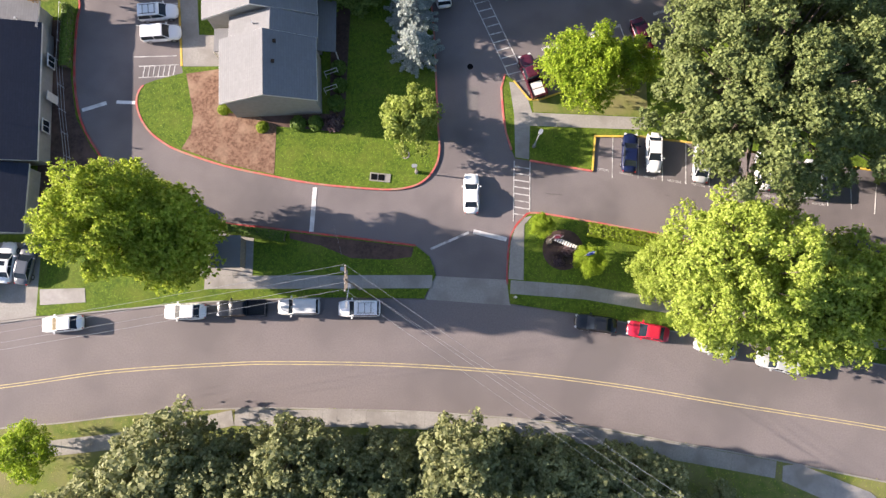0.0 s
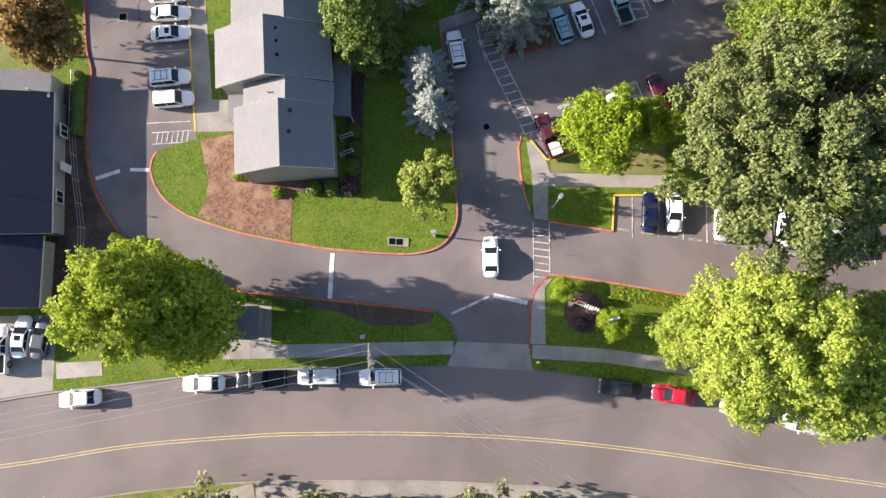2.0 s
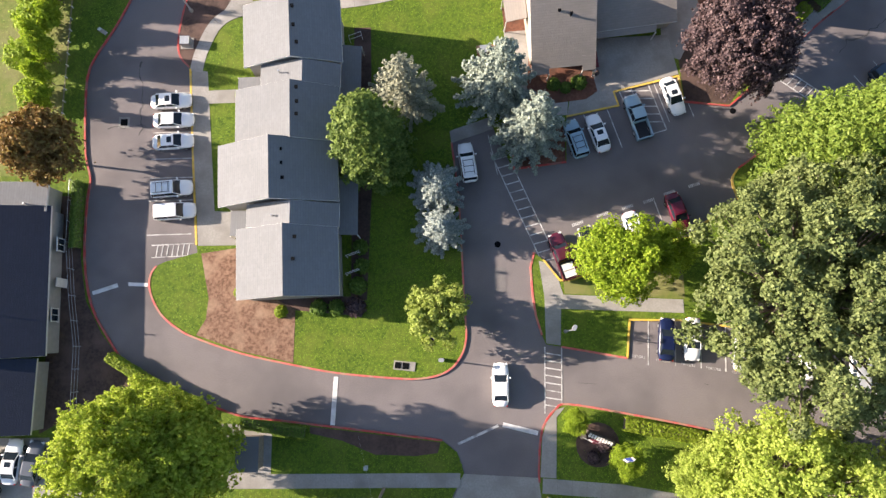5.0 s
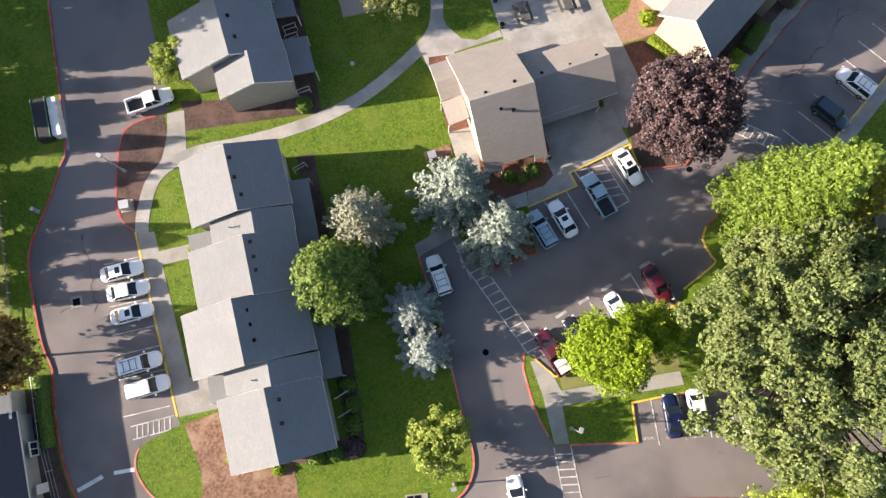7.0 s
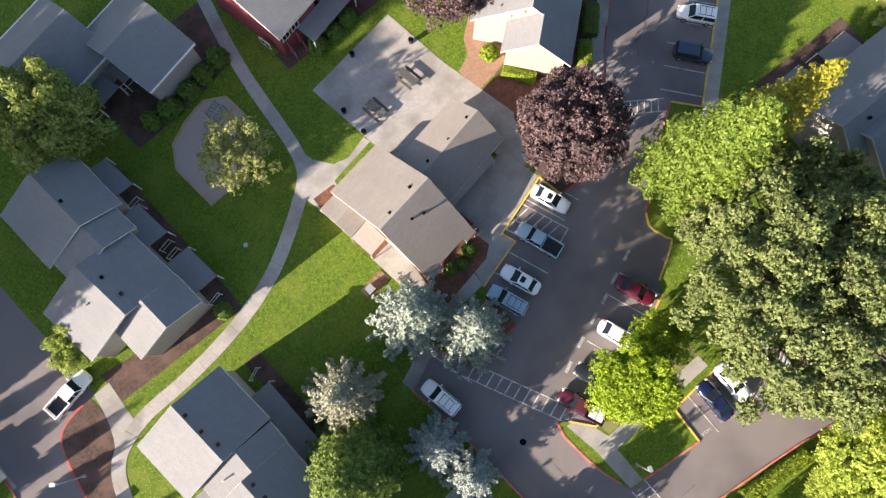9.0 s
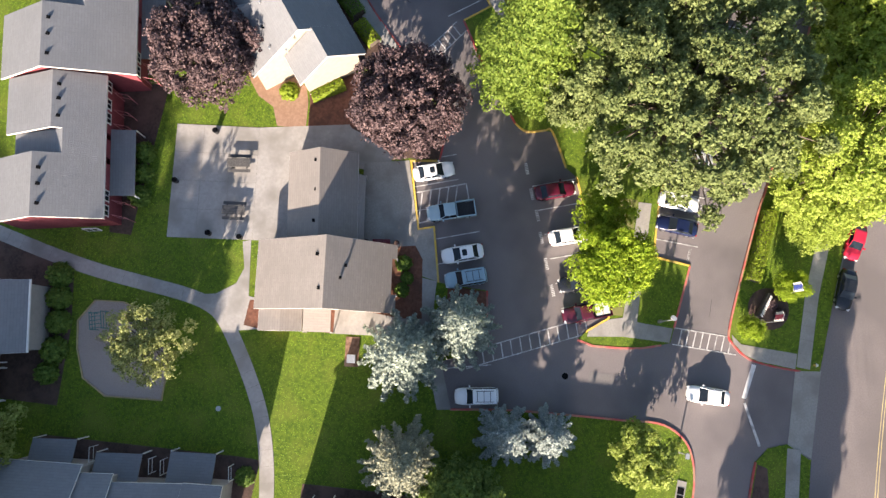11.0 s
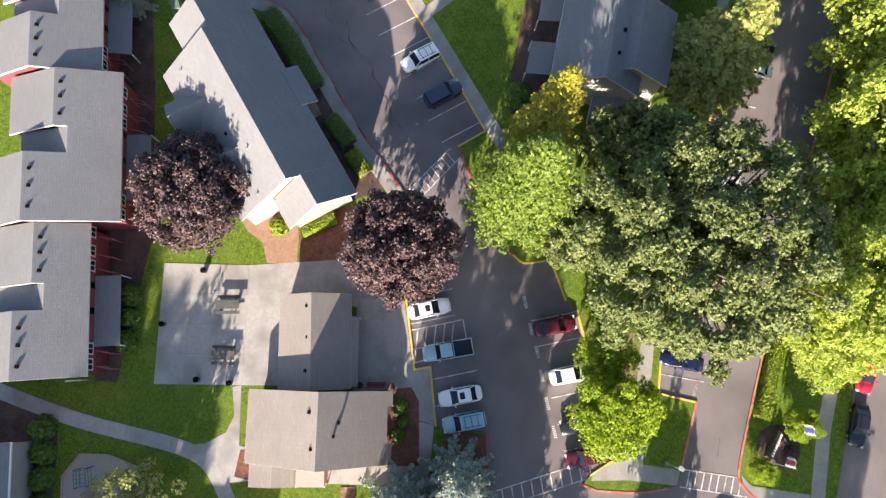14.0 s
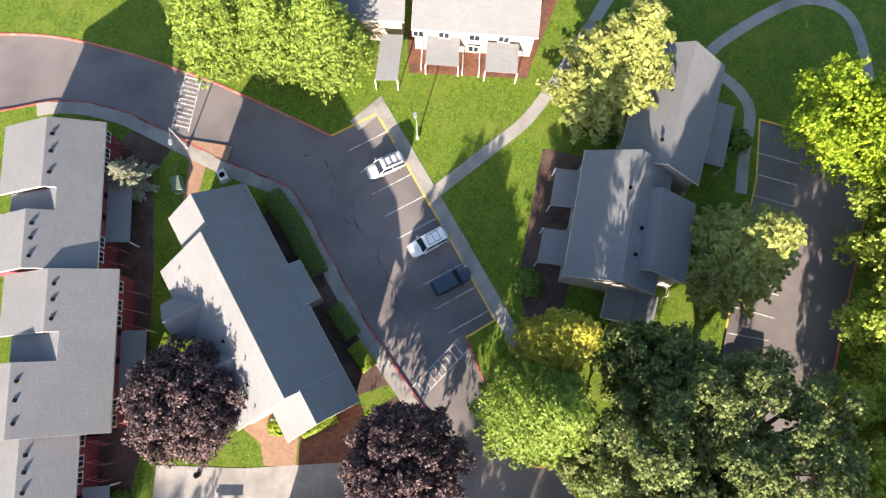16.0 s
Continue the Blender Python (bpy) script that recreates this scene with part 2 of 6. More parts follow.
class Mesh:
    """Gathers boxes, prisms and tubes into one mesh."""

    def __init__(self):
        self.v, self.f = [], []

    def add(self, verts, faces):
        n = len(self.v)
        self.v += [tuple(p) for p in verts]
        self.f += [tuple(n + i for i in q) for q in faces]
        return self

    def box(self, cx, cy, cz, sx, sy, sz, rz=0.0):
        c, s = math.cos(radians(rz)), math.sin(radians(rz))
        vs = []
        for z in (-0.5, 0.5):
            for x, y in ((-0.5, -0.5), (0.5, -0.5), (0.5, 0.5), (-0.5, 0.5)):
                vs.append((cx + c * x * sx - s * y * sy, cy + s * x * sx + c * y * sy, cz + z * sz))
        return self.add(vs, [(3, 2, 1, 0), (4, 5, 6, 7), (0, 1, 5, 4), (1, 2, 6, 5), (2, 3, 7, 6), (3, 0, 4, 7)])

    def prism(self, pts, z0, z1):
        n = len(pts)
        area = sum(pts[i][0] * pts[(i + 1) % n][1] - pts[(i + 1) % n][0] * pts[i][1] for i in range(n))
        if area < 0:
            pts = pts[::-1]
        vs = [(x, y, z0) for x, y in pts] + [(x, y, z1) for x, y in pts]
        return self.add(vs, [tuple(range(n - 1, -1, -1)), tuple(range(n, 2 * n))] + [(i, (i + 1) % n, n + (i + 1) % n, n + i) for i in range(n)])

    def slab(self, quad, thick):
        """A plate whose upper corners are given, in turn."""
        a = [Vector(p) for p in quad]
        nrm = (a[1] - a[0]).cross(a[2] - a[0]).normalized()
        if nrm.z < 0:
            a, nrm = a[::-1], -nrm
        n = len(a)
        b = [p - nrm * thick for p in a]
        return self.add(a + b, [tuple(range(n)), tuple(range(2 * n - 1, n - 1, -1))] + [((i + 1) % n, i, n + i, n + (i + 1) % n) for i in range(n)])

    def tube(self, p, q, r0, r1=None, k=8):
        p, q = Vector(p), Vector(q)
        r1 = r0 if r1 is None else r1
        d = (q - p).normalized()
        u = d.orthogonal().normalized()
        w = d.cross(u)
        vs = []
        for o, r in ((p, r0), (q, r1)):
            for i in range(k):
                a = 2 * math.pi * i / k
                vs.append(o + u * (r * math.cos(a)) + w * (r * math.sin(a)))
        return self.add(vs, [tuple(range(k - 1, -1, -1)), tuple(range(k, 2 * k))] + [(i, (i + 1) % k, k + (i + 1) % k, k + i) for i in range(k)])

    def strip(self, line, width, z0, z1, side=0.0, closed=False):
        """A band along a line on the ground; side 1: to its left, -1: to its right, 0: in the middle."""
        pts = [Vector((x, y, 0)) for x, y in line]
        n = len(pts)
        offs = []
        for i in range(n):
            a = pts[i - 1] if (i > 0 or closed) else pts[i]
            b = pts[(i + 1) % n] if (i < n - 1 or closed) else pts[i]
            d1, d2 = (pts[i] - a), (b - pts[i])
            d1 = d1.normalized() if d1.length > 1e-6 else d2.normalized()
            d2 = d2.normalized() if d2.length > 1e-6 else d1
            nn = Vector((-(d1 + d2).y, (d1 + d2).x, 0))
            nn = nn.normalized() if nn.length > 1e-6 else Vector((-d1.y, d1.x, 0))
            k = max(0.5, nn.dot(Vector((-d1.y, d1.x, 0))))
            offs.append(nn / k)
        lo, hi = (side - 1) / 2 * width, (side + 1) / 2 * width
        vs = []
        for p, o in zip(pts, offs):
            a, b = p + o * lo, p + o * hi
            vs += [(a.x, a.y, z0), (a.x, a.y, z1), (b.x, b.y, z1), (b.x, b.y, z0)]
        fs = []
        for i in range(n if closed else n - 1):
            j = (i + 1) % n
            for k in range(4):
                m = (k + 1) % 4
                fs.append((4 * i + k, 4 * j + k, 4 * j + m, 4 * i + m)[::-1])
        if not closed:
            fs += [(0, 1, 2, 3)[::-1], tuple(4 * (n - 1) + k for k in range(4))]
        return self.add(vs, fs)

    def make(self, name):
        me = bpy.data.meshes.new(name)
        me.from_pydata(self.v, [], self.f)
        me.update()
        return me


def part(name, ms, material, parent=None, label="", smooth=False):
    """One mesh object, under a thing or a part where parent is given."""
    me = ms.make(name) if isinstance(ms, Mesh) else ms
    if not me.materials:
        me.materials.append(material)
    if smooth:
        me.polygons.foreach_set("use_smooth", [True] * len(me.polygons))
    ob = new(name, me)
    if parent:
        ob.parent = parent
    return tagged(ob, label)


def thing(name, at, rz=0.0, label="", category="", group="", kind=""):
    ob = new(name)
    ob.matrix_basis = pose(*at, 0, 0, rz)
    return tagged(ob, label, category, group, kind)


def setting(name, ms, material, label):
    ob = part(name, ms, material)
    return tagged(ob, label, name.replace("_", " "), kind="structure")


def curve(pts, n=4):
    """A smooth line through the points."""
    out = []
    q = [Vector(p) for p in pts]
    for i in range(len(q) - 1):
        a, b, c, d = q[max(i - 1, 0)], q[i], q[i + 1], q[min(i + 2, len(q) - 1)]
        for k in range(n):
            t = k / n
            out.append(tuple(0.5 * ((2 * b) + (c - a) * t + (2 * a - 5 * b + 4 * c - d) * t * t + (3 * b - a - 3 * c + d) * t ** 3)))
    return out + [tuple(q[-1])]


# ---- ground, street and islands ----
big = Mesh().prism([(-900, -900), (900, -900), (900, 900), (-900, 900)], -0.6, -0.06)
setting("ground", big, GROUND, "wide flat ground of grass and bare soil")
setting("road", Mesh().prism([(-130, -34), (130, -34), (130, 118), (-130, 118)], -0.4, 0.0), ASPHALT, "weathered grey asphalt drives and parking lots")

STREET_N = [(-130, -9.5), (-70, -0.8), (-49.8, 2.4), (-37.2, 3.7), (-27.7, 4.5), (-19.4, 4.8), (-11.8, 4.9), (-2.2, 4.7), (7.7, 4.0), (16.2, 2.7), (26.3, 0.8), (38.7, -1.2), (48.4, -2.9), (70, -7.0), (130, -20)]
STREET_S = [(-130, -20), (-70, -12), (-48.8, -9.0), (-42.6, -8.5), (-34.0, -7.6), (-22.2, -7.0), (-11.6, -7.2), (-2.9, -7.5), (9.0, -8.4), (17.0, -9.4), (25.6, -11.0), (36.6, -13.0), (47.9, -15.3), (70, -19.4), (130, -33)]
CENTER = [(-130, -14.6), (-70, -6.8), (-49.2, -4.6), (-36.8, -3.0), (-24.2, -2.3), (-17.9, -2.2), (-5.4, -2.5), (7.2, -3.4), (19.7, -5.0), (32.1, -7.1), (48.5, -9.8), (70, -13.9), (130, -27)]
sn, ss, cl = curve(STREET_N), curve(STREET_S), curve(CENTER, 6)
setting("street", Mesh().prism(sn + ss[::-1], -0.02, 0.012), STREET, "curved two-lane asphalt street with a double yellow line")
for off in (-0.15, 0.15):
    ms = Mesh().strip([(x, y + off) for x, y in cl], 0.085, 0.01, 0.022)
    setting("centre_line", ms, CENTRE, "yellow centre line painted on the street")

LOOP_W = [(-30.7, 31.8), (-33.3, 31.1), (-35.3, 30.3), (-36.0, 28.8), (-35.7, 27.0), (-34.5, 24.9), (-32.6, 23.3), (-30.5, 22.2), (-25.2, 20.4), (-19.4, 19.1), (-14.6, 18.2), (-8.7, 17.6), (-5.4, 17.5), (-2.8, 18.1), (-1.2, 19.5), (-0.35, 21.8), (-0.5, 25.7), (-0.7, 31.9), (-1.0, 38.2), (-1.7, 44.5)]
loop = curve(LOOP_W)
OFFICE_KERB = [(33.2, 50.4), (37.2, 54.1), (43.7, 59.8), (53.0, 66.7), (57.0, 69.8), (58.6, 72.6), (59.3, 75.4), (60.5, 79.6), (62.9, 86.2), (65.0, 92.7), (65.3, 99.5), (63.3, 105.8), (60, 116)]
office_kerb = curve(OFFICE_KERB)
BED_N = [(-27.0, 67.4), (-30.5, 67.2), (-32.6, 66.0), (-33.6, 62.8), (-34.3, 58.6), (-34.1, 55.8), (-32.8, 54.2)]
bed_n = curve(BED_N)
middle = [(-32.7, 54.0), (-30.9, 32.7)] + loop + [(3.2, 46.2), (5.4, 41.2), (11.6, 42.0), (11.8, 47.5), (18.0, 48.8), (17.5, 50.5), (25.3, 52.4), (25.7, 49.2), (31.0, 48.6)] + office_kerb + [(-28, 116), (-27.5, 80), (-27.0, 71.6)] + bed_n
setting("lawn_middle", Mesh().prism(middle, -0.3, 0.12), LAWN, "mown green lawn round the townhouses and clubhouse")

KERB_W = [(-39.0, 116), (-39.3, 85), (-39.3, 67.0), (-40.2, 63.6), (-42.1, 59.3), (-44.7, 54.4), (-44.9, 49.7), (-44.4, 43.6), (-43.6, 40.6), (-43.8, 38.0), (-43.6, 31.4), (-42.4, 26.0), (-40.3, 22.4), (-37.9, 19.3), (-33.9, 17.1), (-31.6, 16.1), (-25.5, 13.8), (-21.0, 13.2), (-14.7, 12.4), (-8.4, 11.6), (-3.1, 10.9)]
kerb_w = curve(KERB_W, 3)
west = kerb_w + [(-1.5, 9.6), (-0.8, 7.5), (-2.2, 4.85), (-11.8, 5.05), (-19.4, 4.95), (-27.7, 4.65), (-37.2, 3.85), (-43.0, 3.3), (-45.8, 3.2), (-45.8, 11.6), (-130, 11.6), (-130, 116)]
setting("lawn_west", Mesh().prism(west, -0.3, 0.12), LAWN, "green verge and soil along the west kerb and the street")

KERB_E = [(7.5, 4.2), (7.25, 7.3), (7.6, 11.2), (8.2, 12.8), (9.3, 14.1), (10.7, 14.6), (16.7, 13.6), (24.7, 12.0), (28.5, 11.0), (41.6, 8.2), (51.1, 6.3), (66.5, 2.9), (130, -10)]
kerb_e = curve(KERB_E)
setting("lawn_east", Mesh().prism(kerb_e + [(130, -19.85), (70, -6.85), (48.4, -2.75), (38.7, -1.05), (26.3, 0.95), (16.2, 2.85)], -0.3, 0.12), LAWN, "shaded green verge between street and east drive")

LOT_S = [(31.4, 41.0), (30.6, 39.6), (31.0, 37.6), (31.0, 36.6), (26.9, 34.6), (26.0, 33.3), (18.7, 30.7), (11.6, 28.2), (10.3, 28.2), (8.5, 30.6), (7.5, 31.4), (7.05, 29.7), (7.2, 26.5), (7.5, 24.2), (8.1, 22.1), (8.5, 21.1), (10.2, 20.8), (17.4, 19.5), (17.9, 23.7), (23.3, 23.6), (30.0, 22.7), (47.9, 19.7), (66.1, 16.5), (73.7, 16.2), (72.5, 8.8), (71.6, 1.85)]
LOT_N = [(65.0, 67.1), (68.5, 62.1), (54.2, 51.6), (45.6, 45.5), (43.3, 48.5), (37.9, 45.5)]
NORTH_KERB = [(72, 116), (73.5, 104), (72.6, 94), (70.6, 84.5), (68.6, 77.7), (65.0, 67.1)]
setting("lawn_northeast", Mesh().prism(curve(NORTH_KERB) + LOT_N + LOT_S + [(130, -10), (130, 116)], -0.3, 0.12), LAWN, "green lawn under the big oak and round the east houses")
setting("lawn_south", Mesh().prism(ss + [(130, -140), (-130, -140)], -0.3, 0.12), DRY, "rough grass bank below the trees south of the street")

# kerbs
plain = Mesh()
for ln, sd in ((sn[:24], 1), (sn[36:], 1), (ss, -1)):
    plain.strip(ln, 0.16, -0.1, 0.145, sd)
setting("kerb", plain, CONCRETE, "plain grey concrete street kerb")


def kerb(line, material, label, width=0.21, z=0.16, side=0.0):
    setting("kerb", Mesh().strip(line, width, -0.1, z, side), material, label)


kerb(loop[8:], ORANGE, "faded red-painted kerb round the loop lawn")
kerb(kerb_w[3:], RED, "red-painted concrete kerb along the west drive")
kerb(kerb_e[3:20], RED, "red-painted kerb beside the entrance")
kerb(kerb_e[19:], ORANGE, "faded red-painted kerb along the east drive")
kerb(office_kerb, RED, "red-painted kerb along the office walk")
kerb(bed_n[2:], RED, "red-painted kerb round the dark bed")
kerb(LOT_S[10:15], ORANGE, "red-painted kerb of the small lawn island")
kerb(LOT_S[16:18], ORANGE, "red-painted kerb beside the visitor stalls")
kerb(LOT_S[17:22], YELLOW, "yellow-painted kerb of the visitor stalls")
kerb(LOT_S[20:25], YELLOW, "yellow-painted kerb of the east parking lot")
kerb(curve(LOT_S[0:5]), YELLOW, "yellow-painted kerb of the oak island")
kerb(LOT_S[5:10], YELLOW, "yellow-painted kerb at the head of the stalls")
kerb([(37.9, 45.5), (31.4, 41.0)], RED, "red-painted kerb beside the conifers")
kerb([(43.3, 48.5), (37.9, 45.5)], RED, "red-painted kerb beside the conifers")
kerb(LOT_N[0:5], YELLOW, "yellow-painted kerb of the north parking lot")
kerb(curve(NORTH_KERB), ORANGE, "faded red-painted kerb of the north drive")
kerb([(11.8, 47.5), (18.0, 48.8), (17.5, 50.5), (25.3, 52.4), (25.7, 49.2)], YELLOW, "yellow-painted kerb at the clubhouse stalls")
kerb([(25.7, 49.2), (31.0, 48.6), (33.2, 50.4)], RED, "red-painted kerb of the plum bed")
kerb([(90.4, 26.0), (91.6, 13.0)], RED, "red-painted kerb beyond the north path")
kerb([(5.4, 43.2), (5.5, 41.2), (11.6, 42.0)], RED, "red-painted kerb under the spruce")
kerb([(-32.7, 54.0), (-31.9, 44.0), (-30.9, 32.7)], YELLOW, "yellow-painted kerb of the west stalls", 0.24)
kerb([(-1.7, 44.5), (3.2, 46.2)], CONCRETE, "plain concrete kerb")

# walks, aprons and beds
NOGRASS = []


def flat(name, pts, material, label, z=0.15):
    NOGRASS.append([tuple(p[:2]) for p in pts])
    return setting(name, Mesh().prism(pts, -0.2, z), material, label)


flat("driveway_apron", [(-2.0, 4.75), (7.6, 4.0), (7.35, 6.9), (-0.9, 7.4)], CONCRETE, "pale concrete driveway apron at the street", 0.03)
flat("entrance_walk", [(7.4, 7.0), (9.1, 6.85), (9.35, 13.2), (10.3, 14.3), (9.4, 14.05), (8.3, 12.8), (7.75, 11.2)], CONCRETE, "grey concrete walk beside the entrance", 0.158)
flat("island_walk", [(8.5, 21.2), (10.1, 20.95), (10.3, 25.0), (24, 24.4), (24, 25.9), (10.6, 26.6), (10.2, 28.1), (8.6, 30.3), (8.0, 30.4), (8.5, 26.4)], CONCRETE, "grey concrete walk across the small island", 0.15)
flat("west_walk", [(-32.5, 53.9), (-30.6, 53.6), (-29.0, 36.6), (-25.0, 36.4), (-25.0, 32.6), (-30.7, 32.6), (-31.0, 36.0), (-31.8, 44.0)], CONCRETE, "grey concrete walk beside the west stalls", 0.148)
flat("door_walk", [(-30.6, 51.2), (-25.0, 51.4), (-25.0, 49.7), (-30.4, 49.6)], CONCRETE, "concrete walk to a townhouse door", 0.152)
path = curve([(-32.0, 53.6), (-31.4, 56.4), (-29.4, 60.2), (-25.0, 61.9), (-19.5, 62.0), (-14.7, 62.3), (-9.5, 63.1), (-4.6, 64.6), (0.0, 67.0), (4.4, 69.9), (6.0, 71.8), (6.9, 74.8), (7.6, 80.0), (8.3, 85.0), (9.6, 91.0), (12.0, 100.0)], 5)
flat("north_walk", curve([(-27.2, 67.4), (-27.6, 64.8), (-28.6, 62.0), (-30.0, 60.4)]) + [(-27.0, 60.6), (-25.6, 62.5), (-25.2, 67.4)], CONCRETE, "concrete walk beside the dark bed", 0.146)
flat("club_plaza", [(3.6, 69.2), (4.2, 66.2), (7.4, 66.6), (7.6, 68.0), (13.8, 68.8), (13.5, 69.7), (10.6, 69.0), (8.8, 69.6), (7.4, 71.6), (7.0, 74.0), (5.4, 71.4)], PALE, "pale concrete forecourt of the clubhouse", 0.149)
flat("patio_edge", [(13.8, 68.7), (14.4, 63.0), (25.0, 64.2), (27.4, 59.0), (28.6, 60.0), (26.8, 70.1)], PALE, "pale concrete patio behind the clubhouse", 0.144)
flat("patio_walk", [(23.7, 64.6), (23.5, 55.2), (25.6, 54.4), (27.8, 58.6), (28.3, 60.0), (27.0, 66.0)], PALE, "pale concrete walk round the clubhouse wing", 0.146)
flat("court_edge", [(14.5, 56.8), (16.6, 57.4), (17.4, 52.5), (14.4, 51.4)], CONCRETE, "grey concrete court beside the clubhouse", 0.153)
flat("club_notch", [(4.6, 61.4), (7.2, 61.6), (7.4, 58.4), (4.8, 58.2)], RED_SOIL, "red-brown ground beside the clubhouse porch", 0.15)
flat("club_court", [(24.3, 57.6), (25.3, 52.6), (17.4, 50.6), (18.0, 48.9), (11.9, 47.6), (12.4, 50.2), (16.2, 52.2), (15.2, 57.2)], CONCRETE, "grey concrete court before the clubhouse wing", 0.156)
flat("club_side_walk", [(4.7, 58.6), (7.6, 58.6), (8.6, 51.8), (12.2, 50.2), (11.9, 47.7), (5.6, 47.6)], PALE, "pale concrete walk beside the clubhouse", 0.147)
flat("court_west", [(-1.7, 44.4), (3.1, 46.1), (3.0, 47.6), (-1.9, 45.9)], CONCRETE, "concrete walk at the head of a stall", 0.15)
flat("ramp_south", [(36.8, -13.6), (38.5, -13.4), (46.0, -16.4), (50.0, -20.0), (46.5, -22.0), (42.0, -17.6), (36.6, -15.2)], PALE, "pale concrete ramp south of the street", 0.158)
flat("driveway_west", [(-45.8, 3.2), (-45.8, 11.6), (-75, 11.6), (-75, -0.5)], CONCRETE, "stained concrete driveway with parked cars", 0.02)

flat("mulch_bed", [(-30.3, 31.7), (-29.2, 26.6), (-29.4, 24.3), (-30.4, 22.5), (-25.2, 20.65), (-19.5, 19.35), (-19.4, 25.2), (-22, 26.6), (-25.4, 26.8), (-25.4, 32.4)], MULCH, "brown bark mulch beside the townhouse", 0.14)
flat("dark_bed", bed_n[1:-1] + [(-31.5, 54.6), (-31.0, 56.8), (-29.4, 60.3), (-28.4, 62.4), (-27.5, 65.0)], BED, "dark red-brown soil bed beside the drive", 0.141)
flat("soil_bed", [(-13.2, 26.0), (-11.4, 26.2), (-10.9, 40.0), (-11.2, 59.0), (-13.2, 59.0)], BED, "dark soil bed along the townhouse wall", 0.138)
flat("soil_bed", [(-24.0, 25.6), (-12.0, 24.4), (-12.0, 26.6), (-24.0, 26.8)], BED, "dark soil bed with shrubs", 0.136)
flat("soil_bed", [(-47.0, 12.0), (-36.5, 17.6), (-38.6, 19.8), (-41.0, 22.8), (-43.0, 26.4), (-44.0, 31.4), (-44.2, 38.6), (-47.0, 38.6)], BED, "dark soil strip beside the navy-roofed house", 0.137)
flat("red_soil_bed", [(-17.5, 12.5), (-8.4, 11.35), (-3.3, 10.7), (-3.6, 9.6), (-6.0, 9.3), (-10.4, 9.5), (-14.0, 11.0), (-17.5, 11.8)], BED, "reddish soil bed inside the red kerb", 0.139)
flat("club_bed", [(7.6, 54.8), (14.6, 55.4), (15.6, 50.6), (14.2, 49.6), (7.6, 48.8), (7.3, 51.2)], RED_SOIL, "dark garden bed under the clubhouse eave", 0.16)
flat("club_bed", [(4.2, 66.0), (7.4, 66.2), (7.2, 67.8), (4.4, 68.0)], RED_SOIL, "mulch bed beside the clubhouse", 0.157)
flat("office_bed", [(25.8, 49.3), (31.0, 48.8), (36.0, 55.4), (33.6, 58.2), (29.5, 61.0), (26.2, 59.4), (25.4, 55.0)], BED, "dark bed under the plum tree", 0.139)
flat("office_bed", [(27.3, 68.2), (27.5, 64.9), (30.6, 65.1), (32.4, 65.6), (34.6, 68.6), (35.2, 72.0), (33.0, 72.6), (30.6, 70.9), (29.5, 69.0)], TAN_WALK, "tan walk to the office door", 0.143)
flat("office_bed", [(27.6, 64.7), (28.2, 59.4), (34.6, 58.6), (34.8, 61.8), (31.8, 65.2), (30.6, 64.9)], RED_SOIL, "brown mulch bed at the office gable", 0.141)
flat("office_bed", [(37.2, 56.2), (55.0, 69.4), (56.0, 72.4), (54.0, 73.4), (35.6, 59.6)], BED, "dark bed with hedges along the office", 0.142)
flat("service_walk", [(62.4, 84.0), (62.2, 78.4), (60.4, 78.6), (59.9, 80.9), (54.2, 81.3), (54.2, 82.7), (59.6, 83.0)], TAN_WALK, "tan service walk between the office and the townhouses", 0.147)
flat("kerb_pad", [(-45.6, 6.2), (-40.5, 6.3), (-40.3, 4.7), (-45.4, 4.4)], PALE, "pale concrete pad beside the driveway", 0.15)
flat("row_bed", [(12.6, 82.0), (29.4, 81.2), (39.0, 83.0), (46, 84.2), (57.6, 86.8), (60.9, 85.4), (62.6, 88.6), (62.4, 91.0), (56.0, 92.4), (12.6, 84.4)], BED, "dark soil bed along the townhouse row", 0.14)
flat("house_bed", [(-25.4, 64.8), (-9.4, 63.8), (-9.3, 66.0), (-9.6, 87.0), (-13.0, 87.0), (-13, 66.4), (-25.4, 68.6)], BED, "dark soil bed round the west house", 0.138)
flat("house_bed", [(-6.5, 86.0), (2.0, 86.3), (8.6, 87.4), (10.2, 90.4), (10.2, 96.0), (-6.5, 96.0)], BED, "dark soil bed with shrubs along the house", 0.139)
flat("east_bed", [(48.0, 38.0), (66.0, 35.0), (66.6, 42.0), (50.4, 43.4), (46.0, 42.0)], BED, "dark soil bed along the east house", 0.139)
flat("house_bed", [(74.3, 59.0), (75.4, 44.7), (78.6, 44.0), (86.6, 41.8), (88.0, 44.4), (80.0, 60.0)], RED_SOIL, "red-brown soil bed round the pale house", 0.14)
flat("spruce_bed", [(5.4, 41.3), (11.5, 42.1), (11.6, 46.4), (5.0, 46.0)], RED_SOIL, "red-brown bark bed under the spruces", 0.143)
flat("island_dry", [(10.7, 28.0), (12.4, 28.2), (18.6, 30.5), (24.2, 32.4), (24.2, 26.0), (10.8, 26.7)], DRY, "dry straw-coloured grass beside the stalls", 0.142)
pit = [(-0.4, 85.1), (2.6, 85.7), (5.0, 84.3), (5.2, 81.3), (4.4, 78.4), (-0.2, 75.2), (-4.6, 75.2), (-4.9, 81.2), (-3.3, 83.9)]
flat("gravel_pit", pit, GRAVEL, "grey pea-gravel play area", 0.135)
ms = Mesh().strip(pit, 0.12, 0.0, 0.3, 0.0, True)
